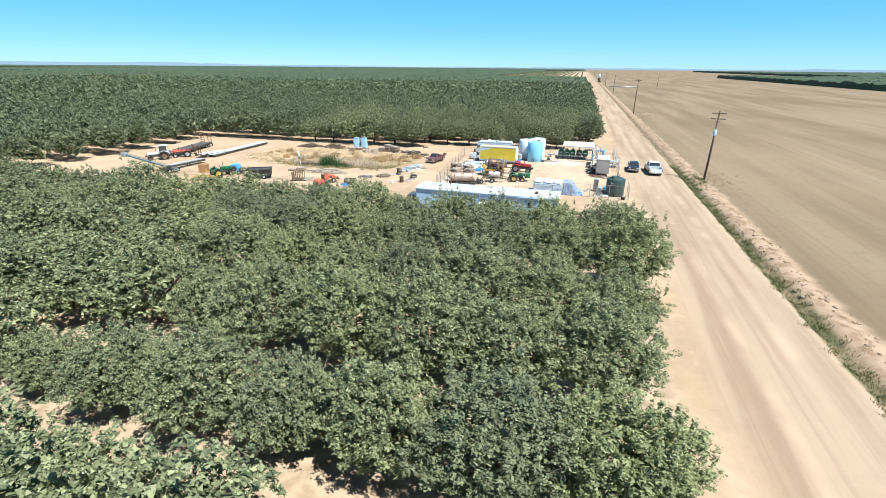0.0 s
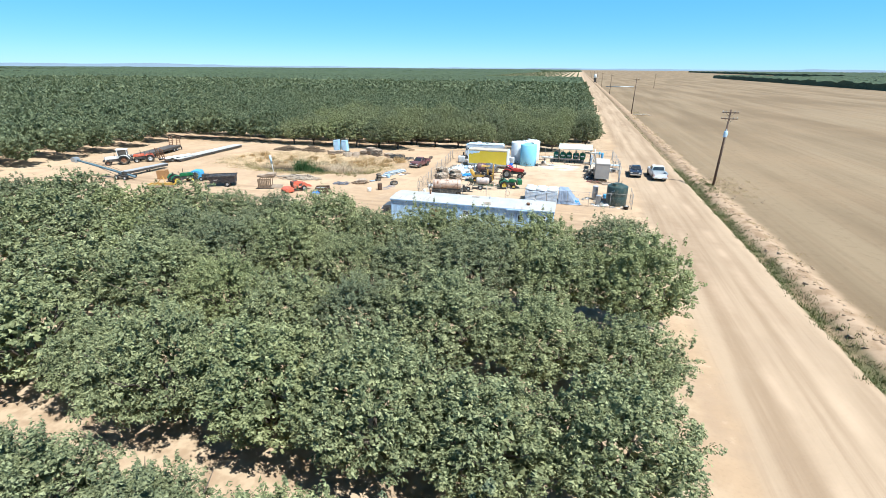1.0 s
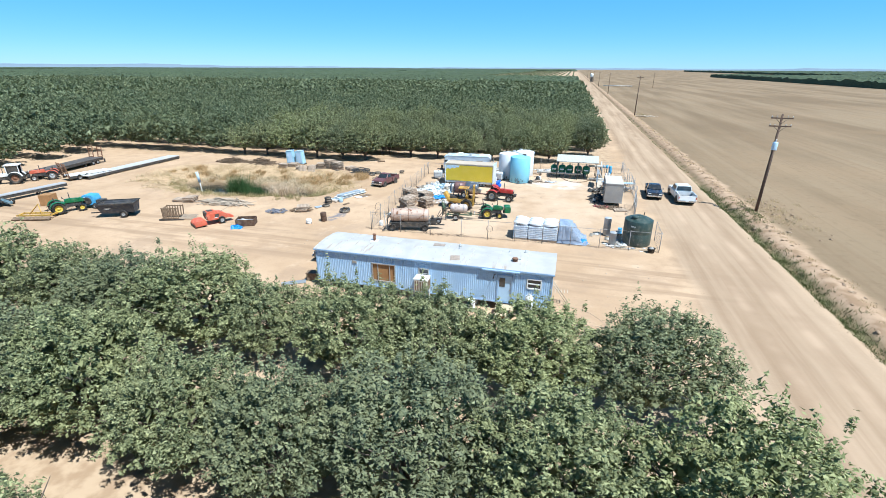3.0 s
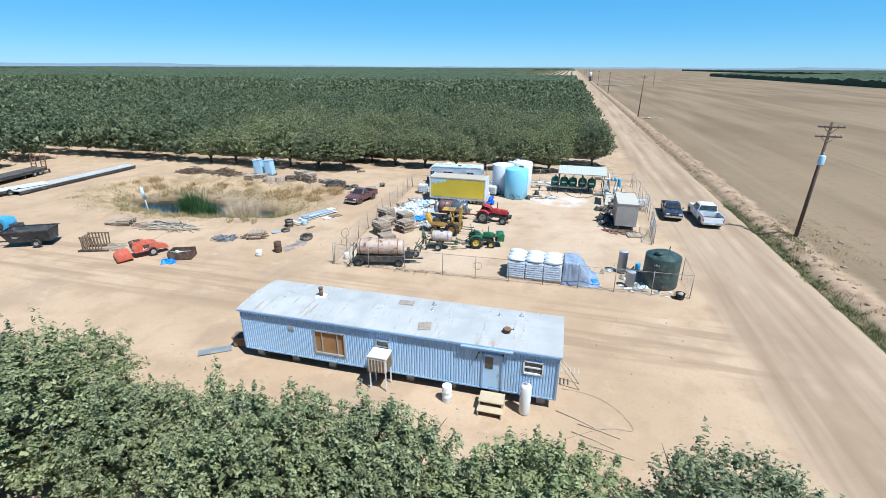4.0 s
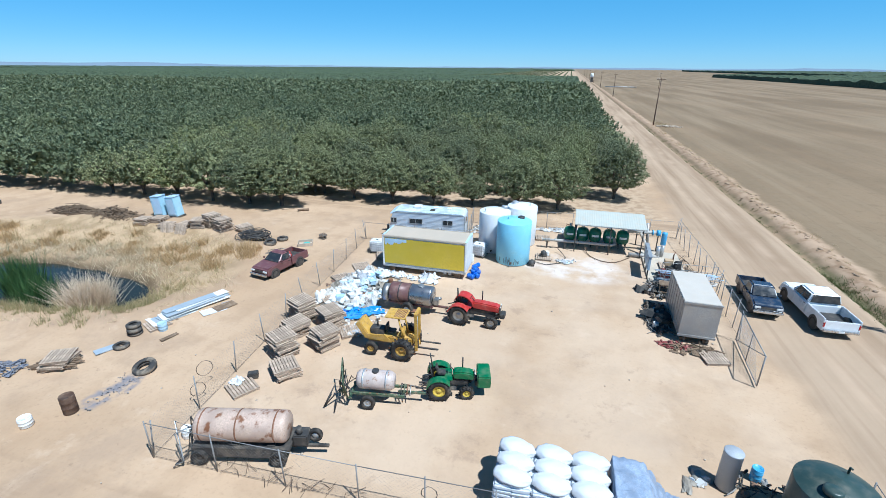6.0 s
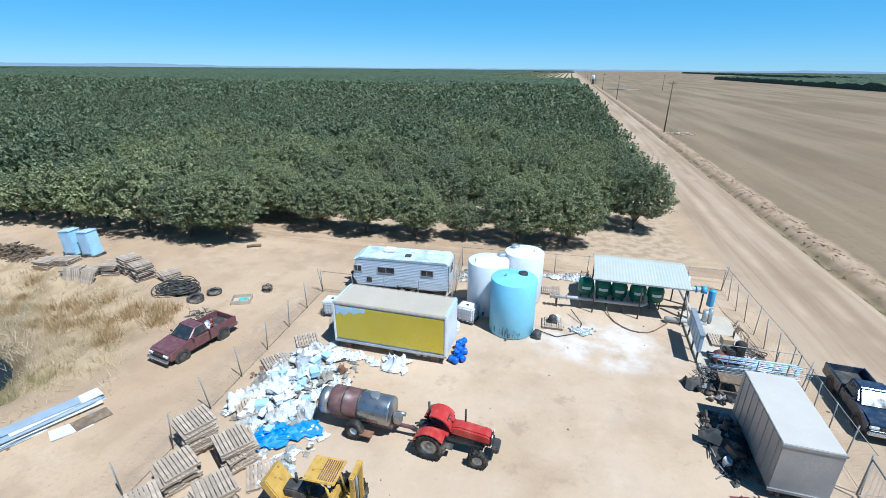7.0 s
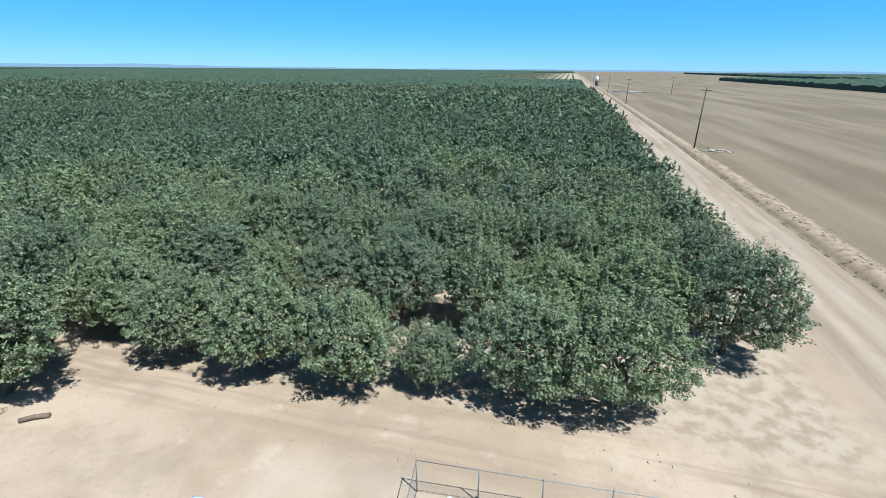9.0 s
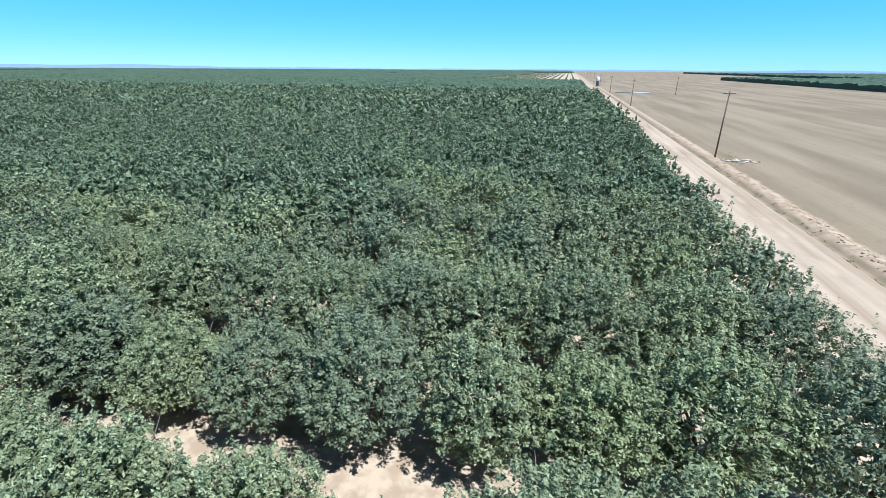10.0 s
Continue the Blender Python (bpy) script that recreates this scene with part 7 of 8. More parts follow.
fence_run("chain_link_fence", [(-6.9, 59.5), (2.0, 59.75), (19.2, 60.5)], 1.75, "sagging chain-link fence on thin steel posts in front of the yard", 0.05)
fence_run("chain_link_fence", [(-6.9, 59.5), (-7.6, 68.0), (-8.8, 85.2)], 1.75, "chain-link fence on leaning posts along the dirt track", 0.25, 2.6, False)
fence_run("chain_link_fence", [(-8.8, 85.2), (0.6, 85.4)], 1.6, "chain-link fence in front of the travel trailer", 0.1)
fence_run("chain_link_fence", [(0.6, 85.4), (-0.2, 92.35), (9.5, 93.05), (18.9, 93.0)], 1.62, "chain-link fence behind the tanks", 0.05)
fence_run("chain_link_fence", [(18.9, 93.0), (19.2, 84.0), (19.0, 75.4)], 1.9, "leaning chain-link fence along the dirt road", 0.3, 1.5)
fence_run("chain_link_fence", [(19.2, 60.5), (19.3, 63.6)], 1.75, "short chain-link fence beside the green tank", 0.05)


def gate():
    t = thing("chain_link_gate", 18.75, 75.2, 0, "open chain-link gate panel with a steel tube frame", "gate")
    h, L = 1.85, 4.4
    b = B()
    b.tube([(0, 0, 0.1), (0, 0, h)], 0.035).tube([(-0.35, -L, 0.1), (-0.35, -L, h)], 0.035).tube([(0, 0, h), (-0.35, -L, h)], 0.03).tube([(0, 0, 0.12), (-0.35, -L, 0.12)], 0.03)
    b.tube([(-0.18, -L / 2, 0.1), (-0.18, -L / 2, h)], 0.025).tube([(0, 0, 0.12), (-0.35, -L, h)], 0.02)
    part("gate_frame", b, FENCE, t)
    b = B()
    for k in range(44):
        for s in (1, -1):
            y0 = -0.1 * k
            y1 = y0 - s * 1.7
            z0, z1 = 0.12, h
            if y1 < -L:
                z1 = z0 + (h - z0) * (L + y0) / (y0 - y1)
                y1 = -L
            if y1 > 0:
                z1 = z0 + (h - z0) * (-y0) / (y1 - y0)
                y1 = 0
            b.tube([(y0 / L * 0.35, y0, z0), (y1 / L * 0.35, y1, z1)], 0.004, 3)
    part("wire_mesh", b, GALV, t)


gate()

# ---- pallets, sacks and heaps in the yard ----
for x, y, rz, n in ((-6.85, 71.0, 60, 9), (-6.3, 69.2, 62, 6), (-5.9, 67.3, 58, 8), (-4.75, 65.7, 50, 4), (-4.75, 70.7, 58, 8), (-4.15, 68.6, 60, 7)):
    pallets(x, y, rz, n)
for x, y, rz, n in ((-6.6, 79.2, 40, 1), (-7.2, 76.9, 55, 1), (-5.6, 81.6, 25, 2), (0.95, 84.9, 15, 1), (1.0, 86.1, 20, 1), (7.2, 85.0, 3, 1), (-3.3, 70.2, 30, 1), (-6.0, 73.4, 40, 2), (-5.4, 75.1, 35, 1), (7.0, 89.6, 5, 1), (17.0, 73.0, 20, 1)):
    pallets(x, y, rz, n)
for x, y, rz, n in ((-32.0, 83.4, 10, 4), (-30.7, 84.0, 5, 4), (-28.7, 83.0, 8, 3), (-26.8, 83.1, -12, 4), (-24.4, 84.0, -18, 10), (-22.7, 83.5, -22, 9), (-20.8, 84.0, -25, 4), (-25.6, 83.6, 20, 7), (-31.2, 63.0, 15, 4), (-32.6, 62.9, 10, 2), (-16.7, 63.3, 25, 4)):
    pallets(x, y, rz, n)

copy_thing(PALLET, pose(-28.0, 82.2, 0.1, 68, 0, 12))
copy_thing(PALLET, pose(-26.4, 82.1, 0.1, 62, 0, -6))

SACK = paint("white_woven_sack", (0.66, 0.68, 0.71), 0.7, var=0.08, scale=2, dust=0.12, bump=0.4)
FILM = paint("plastic_wrapped_sacks", (0.62, 0.68, 0.76), 0.3, var=0.15, scale=3, dust=0.1, bump=0.6)
SACK_MESH = B().box((0, 0, 0), (0.74, 0.52, 0.19), bev=0.055).mesh("sack", FILM)
TOPBAG = B().lump((0, 0, 0.0), (0.72, 0.39, 0.2), 3, 3, 0.25).mesh("top_bag", SACK)


def sack_stack(x, w, d, layers, seed):
    t = thing("sack_stack", x, 61.65, 1, "block of white fertiliser sacks stacked on a pallet", "sacks", "sack stacks at the fence")
    q = random.Random(seed)
    for k in range(layers):
        inset = 0.006 * k
        for i in range(2):
            for j in range(4):
                s = part("sack", SACK_MESH, FILM, t)
                s.matrix_local = pose((i - 0.5) * w / 2 * (1 - inset) + q.uniform(-0.012, 0.012), (j - 1.5) * d / 4 * (1 - inset) + q.uniform(-0.012, 0.012), 0.22 + 0.17 * k, q.uniform(-3, 3), q.uniform(-3, 3), q.uniform(-2, 2)) @ Matrix.Diagonal((w / 2 / 0.74 * 1.1, d / 4 / 0.52 * 1.14, 1.15, 1))
    for j in range(3):
        s = part("top_bag", TOPBAG, SACK, t)
        s.matrix_local = pose(q.uniform(-0.04, 0.04), (j - 1) * 0.66, 0.22 + 0.17 * layers + 0.1, q.uniform(-4, 4), q.uniform(-4, 4), q.uniform(-8, 8)) @ Matrix.Diagonal((w / 1.32, 1, 1, 1))
    part("base_pallet", B().box((0, 0, 0.07), (w, d, 0.13)), WOOD, t)


sack_stack(7.35, 1.28, 2.1, 7, 1)
sack_stack(8.67, 1.26, 2.1, 7, 2)
sack_stack(9.97, 1.26, 2.1, 7, 3)


def tarp_heap():
    grey = paint("blue_grey_tarpaulin", (0.28, 0.34, 0.45), 0.42, var=0.3, scale=2.2, dust=0.12, bump=0.6)
    n, m = 70, 56
    v = []
    for j in range(m + 1):
        for i in range(n + 1):
            u, w = i / n, j / m
            x, y = -1.0 + 2.6 * u, -1.25 + 2.5 * w
            # draped block that falls away to one end
            top = 1.65 * step(u, 0.0, 0.04) * (1 - step(u, 0.42, 0.88) * 0.82) * step(w, 0.0, 0.13) * step(1 - w, 0.0, 0.13)
            fold = 0.16 * noise.noise((x * 1.3, y * 1.1, 2.0)) + 0.14 * abs(noise.noise((x * 2.9 + y, y * 2.2, 5))) + 0.06 * abs(noise.noise((x * 7, y * 6, 7))) - 0.07
            edge = min(1, 8 * min(u, 1 - u, w, 1 - w))
            v.append((x + fold * 0.5 * edge, y + fold * edge, max(0.015, top + fold * (0.4 + 0.8 * step(u, 0.3, 0.8)) * edge + 0.02)))
    f = [(j * (n + 1) + i, j * (n + 1) + i + 1, (j + 1) * (n + 1) + i + 1, (j + 1) * (n + 1) + i) for j in range(m) for i in range(n)]
    ob = single("tarpaulin", from_arrays("tarpaulin", np.array(v), np.array(f), grey, True), grey, 11.65, 61.75, 0, "crumpled blue-grey tarpaulin thrown over a stack of sacks", "tarpaulin")
    single("tarp_end", B().lump((0, 0, 0.05), (0.4, 0.3, 0.4), 6, 3, 0.6), TARPBLUE, 12.95, 61.0, 20, "bright blue tarp end beside the covered sacks", "tarpaulin")


tarp_heap()

def mixed_scrap(name, tones, rough=0.55):
    """Scrap whose pieces differ in tone from one to the next."""
    n = Nodes(name)
    isl = n.t.nodes.new("ShaderNodeNewGeometry").outputs["Random Per Island"]
    c = tones[0]
    for k, tone in enumerate(tones[1:]):
        c = n.mix(n.math('GREATER_THAN', isl, (k + 1) / len(tones)), c, tone)
    fine = n.noise(9, 4)
    c = n.mix(n.math('MULTIPLY', n.ramp(n.noise(1.6, 5), 0.45, 0.7), 0.3), c, SAND)
    n.bump(fine, 0.3, 0.02)
    return n.done(c, rough, 0.0, 0.4)


PLASTIC = mixed_scrap("white_plastic_scrap", [(0.58, 0.58, 0.57), (0.70, 0.70, 0.68), (0.38, 0.39, 0.41), (0.50, 0.48, 0.45), (0.27, 0.24, 0.20), (0.44, 0.50, 0.55), (0.64, 0.63, 0.61), (0.33, 0.32, 0.31)])
PLASTICBLUE = paint("pale_blue_scrap", (0.42, 0.58, 0.72), 0.6, var=0.15, scale=4, dust=0.12)
GREYSCRAP = mixed_scrap("grey_scrap", [(0.05, 0.048, 0.045), (0.16, 0.15, 0.14), (0.03, 0.03, 0.03), (0.20, 0.12, 0.08), (0.26, 0.25, 0.24), (0.07, 0.05, 0.04)], 0.75)


def stuff(name, b, mat, label, category):
    return single(name, b, mat, 0, 0, 0, label, category, kind="stuff")


def sack_pile(s, seed):
    """A crumpled bag slumped on one spot."""
    return crumple(B(), 0, 0, 0, s * 2.0, s * 1.6, s * 0.75, seed + 3, 14)


b = B()
scatter(b, 1, 260, -5.1, 75.4, 2.0, 2.8, 0.15, 0.45, 0.5, 0.3)
hq = random.Random(66)
for k in range(26):
    a, d = hq.uniform(0, 6.283), math.sqrt(hq.random())
    crumple(b, -5.0 + 2.1 * d * math.cos(a), 75.2 + 3.4 * d * math.sin(a), 0.1 + 0.25 * (1 - d), hq.uniform(0.6, 1.2), hq.uniform(0.5, 0.9), hq.uniform(0.25, 0.5), k + 400, 10, hq.uniform(0, 6.283))
scatter(b, 2, 130, -4.0, 72.6, 1.6, 2.0, 0.12, 0.45, 0.5, 0.28)
scatter(b, 61, 40, -5.6, 78.2, 1.0, 1.0, 0.15, 0.4, 0.4, 0.2)
scatter(b, 3, 50, -2.9, 70.6, 0.8, 0.9, 0.15, 0.4, 0.7, 0.25)
scatter(b, 4, 14, -6.9, 73.2, 0.5, 0.7, 0.25, 0.45, 0.9, 0.3)
stuff("scrap_plastic_heap", b, PLASTIC, "sprawling heap of white plastic jugs, bags and scrap", "scrap heap")
b = scatter(B(), 5, 110, -4.6, 74.2, 2.0, 3.2, 0.1, 0.4, 0.6, 0.45)
b.box((-5.5, 73.4, 0.35), (0.6, 0.5, 0.45), (0, 0, 30), 0.04)
stuff("scrap_blue_boxes", b, PLASTICBLUE, "pale blue crates and plastic scattered in a scrap heap", "scrap heap")
stuff("scrap_metal_bits", scatter(B(), 6, 280, -5.0, 75.2, 2.3, 3.2, 0.06, 0.28, 0.5, 0.45), GREYSCRAP, "grey scrap pieces scattered in a heap", "scrap heap")
for i, (x, y, sx, sy, sz) in enumerate(((-4.3, 71.9, 0.8, 0.45, 0.4), (-3.3, 72.6, 0.9, 0.4, 0.3), (-4.8, 71.2, 0.5, 0.5, 0.45))):
    single("blue_tarp", crumple(B(), 0, 0, 0.12, sx * 2.3, sy * 2.6, sz * 0.55, i + 3, 26), TARPBLUE, x, y, 25, "crumpled bright blue tarpaulin on the scrap heap", "tarpaulin")
for i, (x, y, s) in enumerate(((-3.7, 78.45, 0.45), (-3.05, 78.5, 0.42), (-4.3, 78.6, 0.35), (-1.9, 78.2, 0.3), (-2.3, 78.4, 0.28))):
    single("white_sack", sack_pile(s, i), SACK, x, y, 30 * i, "lumpy white sack lying beside the box body", "sack", "sacks beside the box body")
single("bulk_bag", sack_pile(0.8, 12), SACK, -0.75, 78.3, 0, "full white bulk bag beside the box body", "bag")
hb = random.Random(68)
for k in range(16):
    a, d = hb.uniform(0, 6.283), math.sqrt(hb.random())
    w = hb.uniform(0.35, 0.6)
    single("plastic_crate", B().box((0, 0, w * 0.28), (w, w * 0.75, w * 0.5), bev=0.02).box((0, 0, w * 0.55), (w * 1.05, w * 0.8, 0.03)), hb.choice((WHITE, PLASTICBLUE, PLASTICBLUE, SACK)), -4.9 + 1.9 * d * math.cos(a), 74.9 + 3.2 * d * math.sin(a), hb.uniform(0, 180), "pale plastic crate lying in the scrap heap", "crate", "crates in the scrap heap", 0.12 + 0.22 * (1 - d))
for k in range(22):
    a, d = hb.uniform(0, 6.283), math.sqrt(hb.random())
    jug = single("plastic_jug", B().lathe([(0.13, 0), (0.15, 0.03), (0.15, 0.3), (0.06, 0.4), (0.05, 0.46), (0.001, 0.46)], n=12), WHITE, 0, 0, 0, "white plastic jug lying in the scrap heap", "jug", "jugs in the scrap heap")
    jug.matrix_world = pose(-5.2 + 1.9 * d * math.cos(a), 74.9 + 3.3 * d * math.sin(a), 0.25 + 0.25 * (1 - d), hb.uniform(50, 95), 0, hb.uniform(0, 360))
for k in range(9):
    single("plastic_jug", B().lathe([(0.14, 0), (0.16, 0.03), (0.16, 0.42), (0.07, 0.52), (0.05, 0.6), (0.001, 0.6)], n=12), WHITE, -7.0 + hb.uniform(-0.35, 0.35), 73.3 + hb.uniform(-0.6, 0.6), 0, "white plastic jug standing by the fence", "jug", "jugs in the scrap heap")
drum(-3.3, 77.0, RUST, "small rusty can standing on the sand", 0.17, 0.4)
# things heaped between the box body and the camper
b = scatter(B(), 7, 200, -2.9, 84.2, 3.6, 0.85, 0.2, 0.5, 0.8, 0.5)
stuff("white_buckets_heap", b, PLASTIC, "row of white buckets and plastic cans along the fence", "scrap heap")
stuff("grey_bits_heap", scatter(B(), 8, 150, -3.0, 84.5, 3.4, 0.75, 0.15, 0.45, 0.7, 0.6), GREYSCRAP, "grey and dark scrap along the fence", "scrap heap")
YHOSE = paint("yellow_hose", (0.65, 0.42, 0.06), 0.5)
stuff("yellow_hose_coil", hose_heap(B(), 3, -2.3, 84.6, 0.6, 9, 0.035, 0.65), YHOSE, "tangled yellow hose on the scrap row", "hose")
stuff("dark_hose_coil", hose_heap(B(), 4, -4.1, 84.7, 0.8, 10, 0.03, 0.6), DARK, "tangled dark hose on the scrap row", "hose")
for x, y, m, l in ((-5.6, 84.9, TRACTORRED, "red metal drum in the scrap row"), (-1.0, 84.4, TRACTORRED, "small red can in the scrap row"), (-0.3, 84.6, REDOXIDE, "dull red pot in the scrap row")):
    drum(x, y, m, l, 0.27 if m is TRACTORRED and x < -5 else 0.2, 0.8 if x < -5 else 0.45)
for k in range(18):
    drum(-1.5 + 0.38 * (k % 6) + pr.uniform(-0.1, 0.1), 84.0 + 0.5 * (k // 6) + pr.uniform(-0.1, 0.1), WHITE, "white plastic bucket in the scrap row", 0.17, 0.4)
# scrap behind the tanks and along the back fence
stuff("back_fence_scrap", scatter(scatter(B(), 9, 110, 1.3, 90.8, 1.2, 1.4, 0.15, 0.45, 0.6, 0.3), 10, 120, 9.0, 92.2, 2.6, 0.6, 0.15, 0.45, 0.6, 0.3), PLASTIC, "white scrap and rags along the back fence", "scrap heap")
stuff("back_fence_dark_scrap", hose_heap(scatter(B(), 11, 70, 1.8, 91.4, 1.3, 1.0, 0.15, 0.4, 0.5, 0.3), 7, 1.6, 91.3, 0.8, 8, 0.03, 0.4), GREYSCRAP, "dark hoses and scrap behind the tanks", "scrap heap")
single("small_motor", B().lathe([(0.2, 0), (0.24, 0.1), (0.24, 0.4), (0.1, 0.5), (0.001, 0.52)], n=16).box((0, 0, 0.1), (0.6, 0.4, 0.12)), DARK, 7.2, 85.0, 0, "small dark motor standing on a pallet", "motor", z=0.14)
drum(7.5, 85.2, WHITE, "white plastic pail beside a small motor", 0.15, 0.4, 0.14)
b = B()
for s in (-0.25, 0.25):
    b.box((s, 0, 0.6), (0.05, 0.05, 1.2))
for z in (0.35, 0.6, 0.85, 1.1):
    b.box((0, 0, z), (0.5, 0.05, 0.05))
b.box((0, -0.25, 0.35), (0.5, 0.5, 0.05))
single("metal_rack", b, RUST, 9.2, 91.2, 10, "small rusty metal frame by the back fence", "rack")
single("supply_hose", B().tube([(10.55, 87.7, 0.6), (10.6, 87.5, 0.2), (10.75, 86.9, 0.05), (11.0, 86.3, 0.04), (11.4, 85.8, 0.04), (11.9, 85.45, 0.04), (12.4, 85.35, 0.04), (12.9, 85.45, 0.04), (13.4, 85.9, 0.04), (13.8, 86.4, 0.05), (14.3, 87.0, 0.1)], 0.035, 6), BROWNWOOD, 0, 0, 0, "brown hose lying from the filters across the sand", "hose")
single("thin_hose", B().tube([(6.2, 84.0, 0.05), (7.5, 83.5, 0.03), (8.8, 84.3, 0.03), (9.0, 85.5, 0.03), (8.3, 86.5, 0.4)], 0.03, 6), DARK, 0, 0, 0, "thin dark hose from the blue tank", "hose")
single("pump_motor", B().lump((0, 0, 0.15), (0.3, 0.35, 0.35), 4, 2, 0.4).cyl((0, 0, 0.2), (0, 0.4, 0.2), 0.14, n=10), DARK, 6.35, 83.2, 0, "dark pump at the foot of the blue tank", "pump")
single("white_rag_heap", scatter(B(), 12, 26, 8.9, 84.6, 1.0, 0.4, 0.12, 0.35, 0.4, 0.1), PLASTIC, 0, 0, 0, "white crumpled plastic lying on the spilled powder", "scrap", kind="stuff")
# scrap beside the grey van body and the pumps
stuff("van_side_scrap", sticks(scatter(B(), 13, 44, 14.6, 76.6, 0.6, 2.0, 0.15, 0.4, 0.6, 0.4), 14, 34, 14.7, 76.6, 0.7, 2.2, 1.3, 0.03, 0.5), GREYSCRAP, "dark rusty scrap heaped beside the van body", "scrap heap")
stuff("van_front_scrap", sticks(scatter(B(), 15, 22, 16.2, 73.3, 1.5, 0.5, 0.15, 0.4, 0.5, 0.2), 16, 34, 16.2, 73.6, 1.3, 0.35, 1.0, 0.035, 0.2), BROWNWOOD, "broken timber and scrap in front of the van body", "scrap heap")
stuff("pump_side_scrap", sticks(scatter(B(), 17, 34, 15.4, 81.3, 0.8, 0.8, 0.12, 0.4, 0.6, 0.4), 18, 40, 15.4, 81.3, 0.9, 0.9, 1.2, 0.022, 0.6), GREYSCRAP, "tangle of dark pipes and frames between pump and van body", "scrap heap")
stuff("fence_side_pipes", sticks(B(), 19, 16, 18.4, 85.5, 0.4, 3.2, 2.2, 0.022, 0.1, 95), BROWNWOOD, "loose pipes and sticks lying along the fence", "pipes")
stuff("fence_side_hoses", hose_heap(hose_heap(B(), 21, 18.0, 84.4, 0.8, 6, 0.03, 0.3), 22, 18.3, 82.5, 0.6, 5, 0.03, 0.3), GREYSCRAP, "dark hoses looped along the fence", "hose")
stuff("white_pipe_scrap", sticks(scatter(B(), 23, 24, 17.8, 82.4, 1.2, 0.9, 0.15, 0.4, 0.5, 0.3), 24, 18, 17.6, 82.8, 1.2, 0.8, 2.2, 0.05, 0.4, 10), PLASTIC, "white plastic pipes and bags beside the pipe rack", "scrap heap")
stuff("van_side_junk", scatter(scatter(B(), 62, 60, 14.8, 77.2, 0.55, 1.7, 0.3, 0.75, 1.0, 0.7), 63, 30, 15.3, 80.3, 0.9, 0.8, 0.25, 0.6, 1.0, 0.6), GREYSCRAP, "black and rusty machine parts piled beside the van body", "scrap heap")
stuff("red_machine_bits", scatter(B(), 64, 22, 15.3, 73.7, 0.9, 0.35, 0.15, 0.4, 0.8, 0.3), REDOXIDE, "dull red machine bits in front of the van body", "scrap heap")
drum(14.7, 77.4, WHITE, "white bucket among scrap", 0.17, 0.4)
drum(14.4, 75.4, GALV, "grey bucket among scrap", 0.17, 0.45)
t = thing("work_table", 15.9, 80.6, -5, "rusty brown work table beside the pump", "table")
part("tabletop", B().box((0, 0, 0.8), (1.1, 0.8, 0.06)), BROWNWOOD, t)
part("shelf", B().box((0, 0, 0.25), (1.0, 0.7, 0.05)), BROWNWOOD, t)
for lx in (-0.5, 0.5):
    for ly in (-0.35, 0.35):
        part("leg", B().box((lx, ly, 0.4), (0.06, 0.06, 0.8)), BROWNWOOD, t)
# corner by the green tank
stuff("corner_bags", scatter(scatter(B(), 25, 18, 16.0, 62.4, 1.0, 0.9, 0.25, 0.5, 0.5, 0.1), 26, 10, 14.1, 64.0, 0.5, 0.4, 0.3, 0.5, 0.35, 0.05), PLASTIC, "white bags lying round the steel cylinders", "scrap heap")
b = B()
fq = random.Random(67)
for k in range(15):
    crumple(b, fq.uniform(13.0, 18.2), 60.95 + fq.gauss(0, 0.2), 0.0, fq.uniform(0.2, 0.5), fq.uniform(0.15, 0.3), fq.uniform(0.03, 0.12), k + 500, 5, fq.uniform(0, 3))
for k in range(14):
    crumple(b, fq.uniform(15.4, 17.0), fq.uniform(61.2, 62.2), 0.0, fq.uniform(0.3, 0.8), fq.uniform(0.3, 0.5), fq.uniform(0.05, 0.2), k + 600, 5, fq.uniform(0, 3))
stuff("fence_foot_plastic", b, PLASTIC, "torn white plastic caught along the foot of the fence", "scrap")
stuff("corner_dark_scrap", sticks(scatter(B(), 27, 12, 16.3, 64.3, 0.8, 0.6, 0.2, 0.4, 0.5, 0.15), 28, 12, 16.2, 63.8, 0.9, 0.7, 1.0, 0.03, 0.2), GREYSCRAP, "dark bits of scrap beside the green tank", "scrap heap")
drum(16.35, 64.6, POLYBLUE_DK, "blue plastic drum beside the green tank", 0.2, 0.6)
t = thing("black_tub", 18.55, 60.35, 0, "black plastic tub beside the yard corner", "tub")
part("shell", B().lathe([(0.2, 0), (0.26, 0.03), (0.3, 0.4), (0.33, 0.42), (0.28, 0.4), (0.22, 0.06), (0.001, 0.05)], n=20), BLACK, t)
part("rag", B().lump((0, 0, 0.35), (0.2, 0.2, 0.15), 2, 2, 0.5), PLASTIC, t)
for x, y, z, r in ((-8.0, 63.9, 1.0, 0.4), (-7.6, 62.9, 0.6, 0.36), (4.6, 59.95, 1.0, 0.3), (15.9, 59.8, 0.9, 0.3)):
    single("wire_coil", B().tube([(r * math.cos(a) * (0.9 + 0.003 * k), 0.02 * math.sin(5 * a), r * math.sin(a)) for k, a in ((k, k * 0.42) for k in range(31))], 0.01, 4), DARK, x, y, 60 if x < 0 else 5, "coil of dark wire hung on the fence", "wire", "wire coils", z)
stuff("ash_litter", scatter(B(), 51, 90, -12.1, 62.4, 0.7, 1.5, 0.02, 0.07, 0.2, 0.02), paint("blue_grey_ash_litter", (0.22, 0.215, 0.22), 0.9, var=0.4, dust=0.4), "burnt grey litter strewn on the sand", "litter")
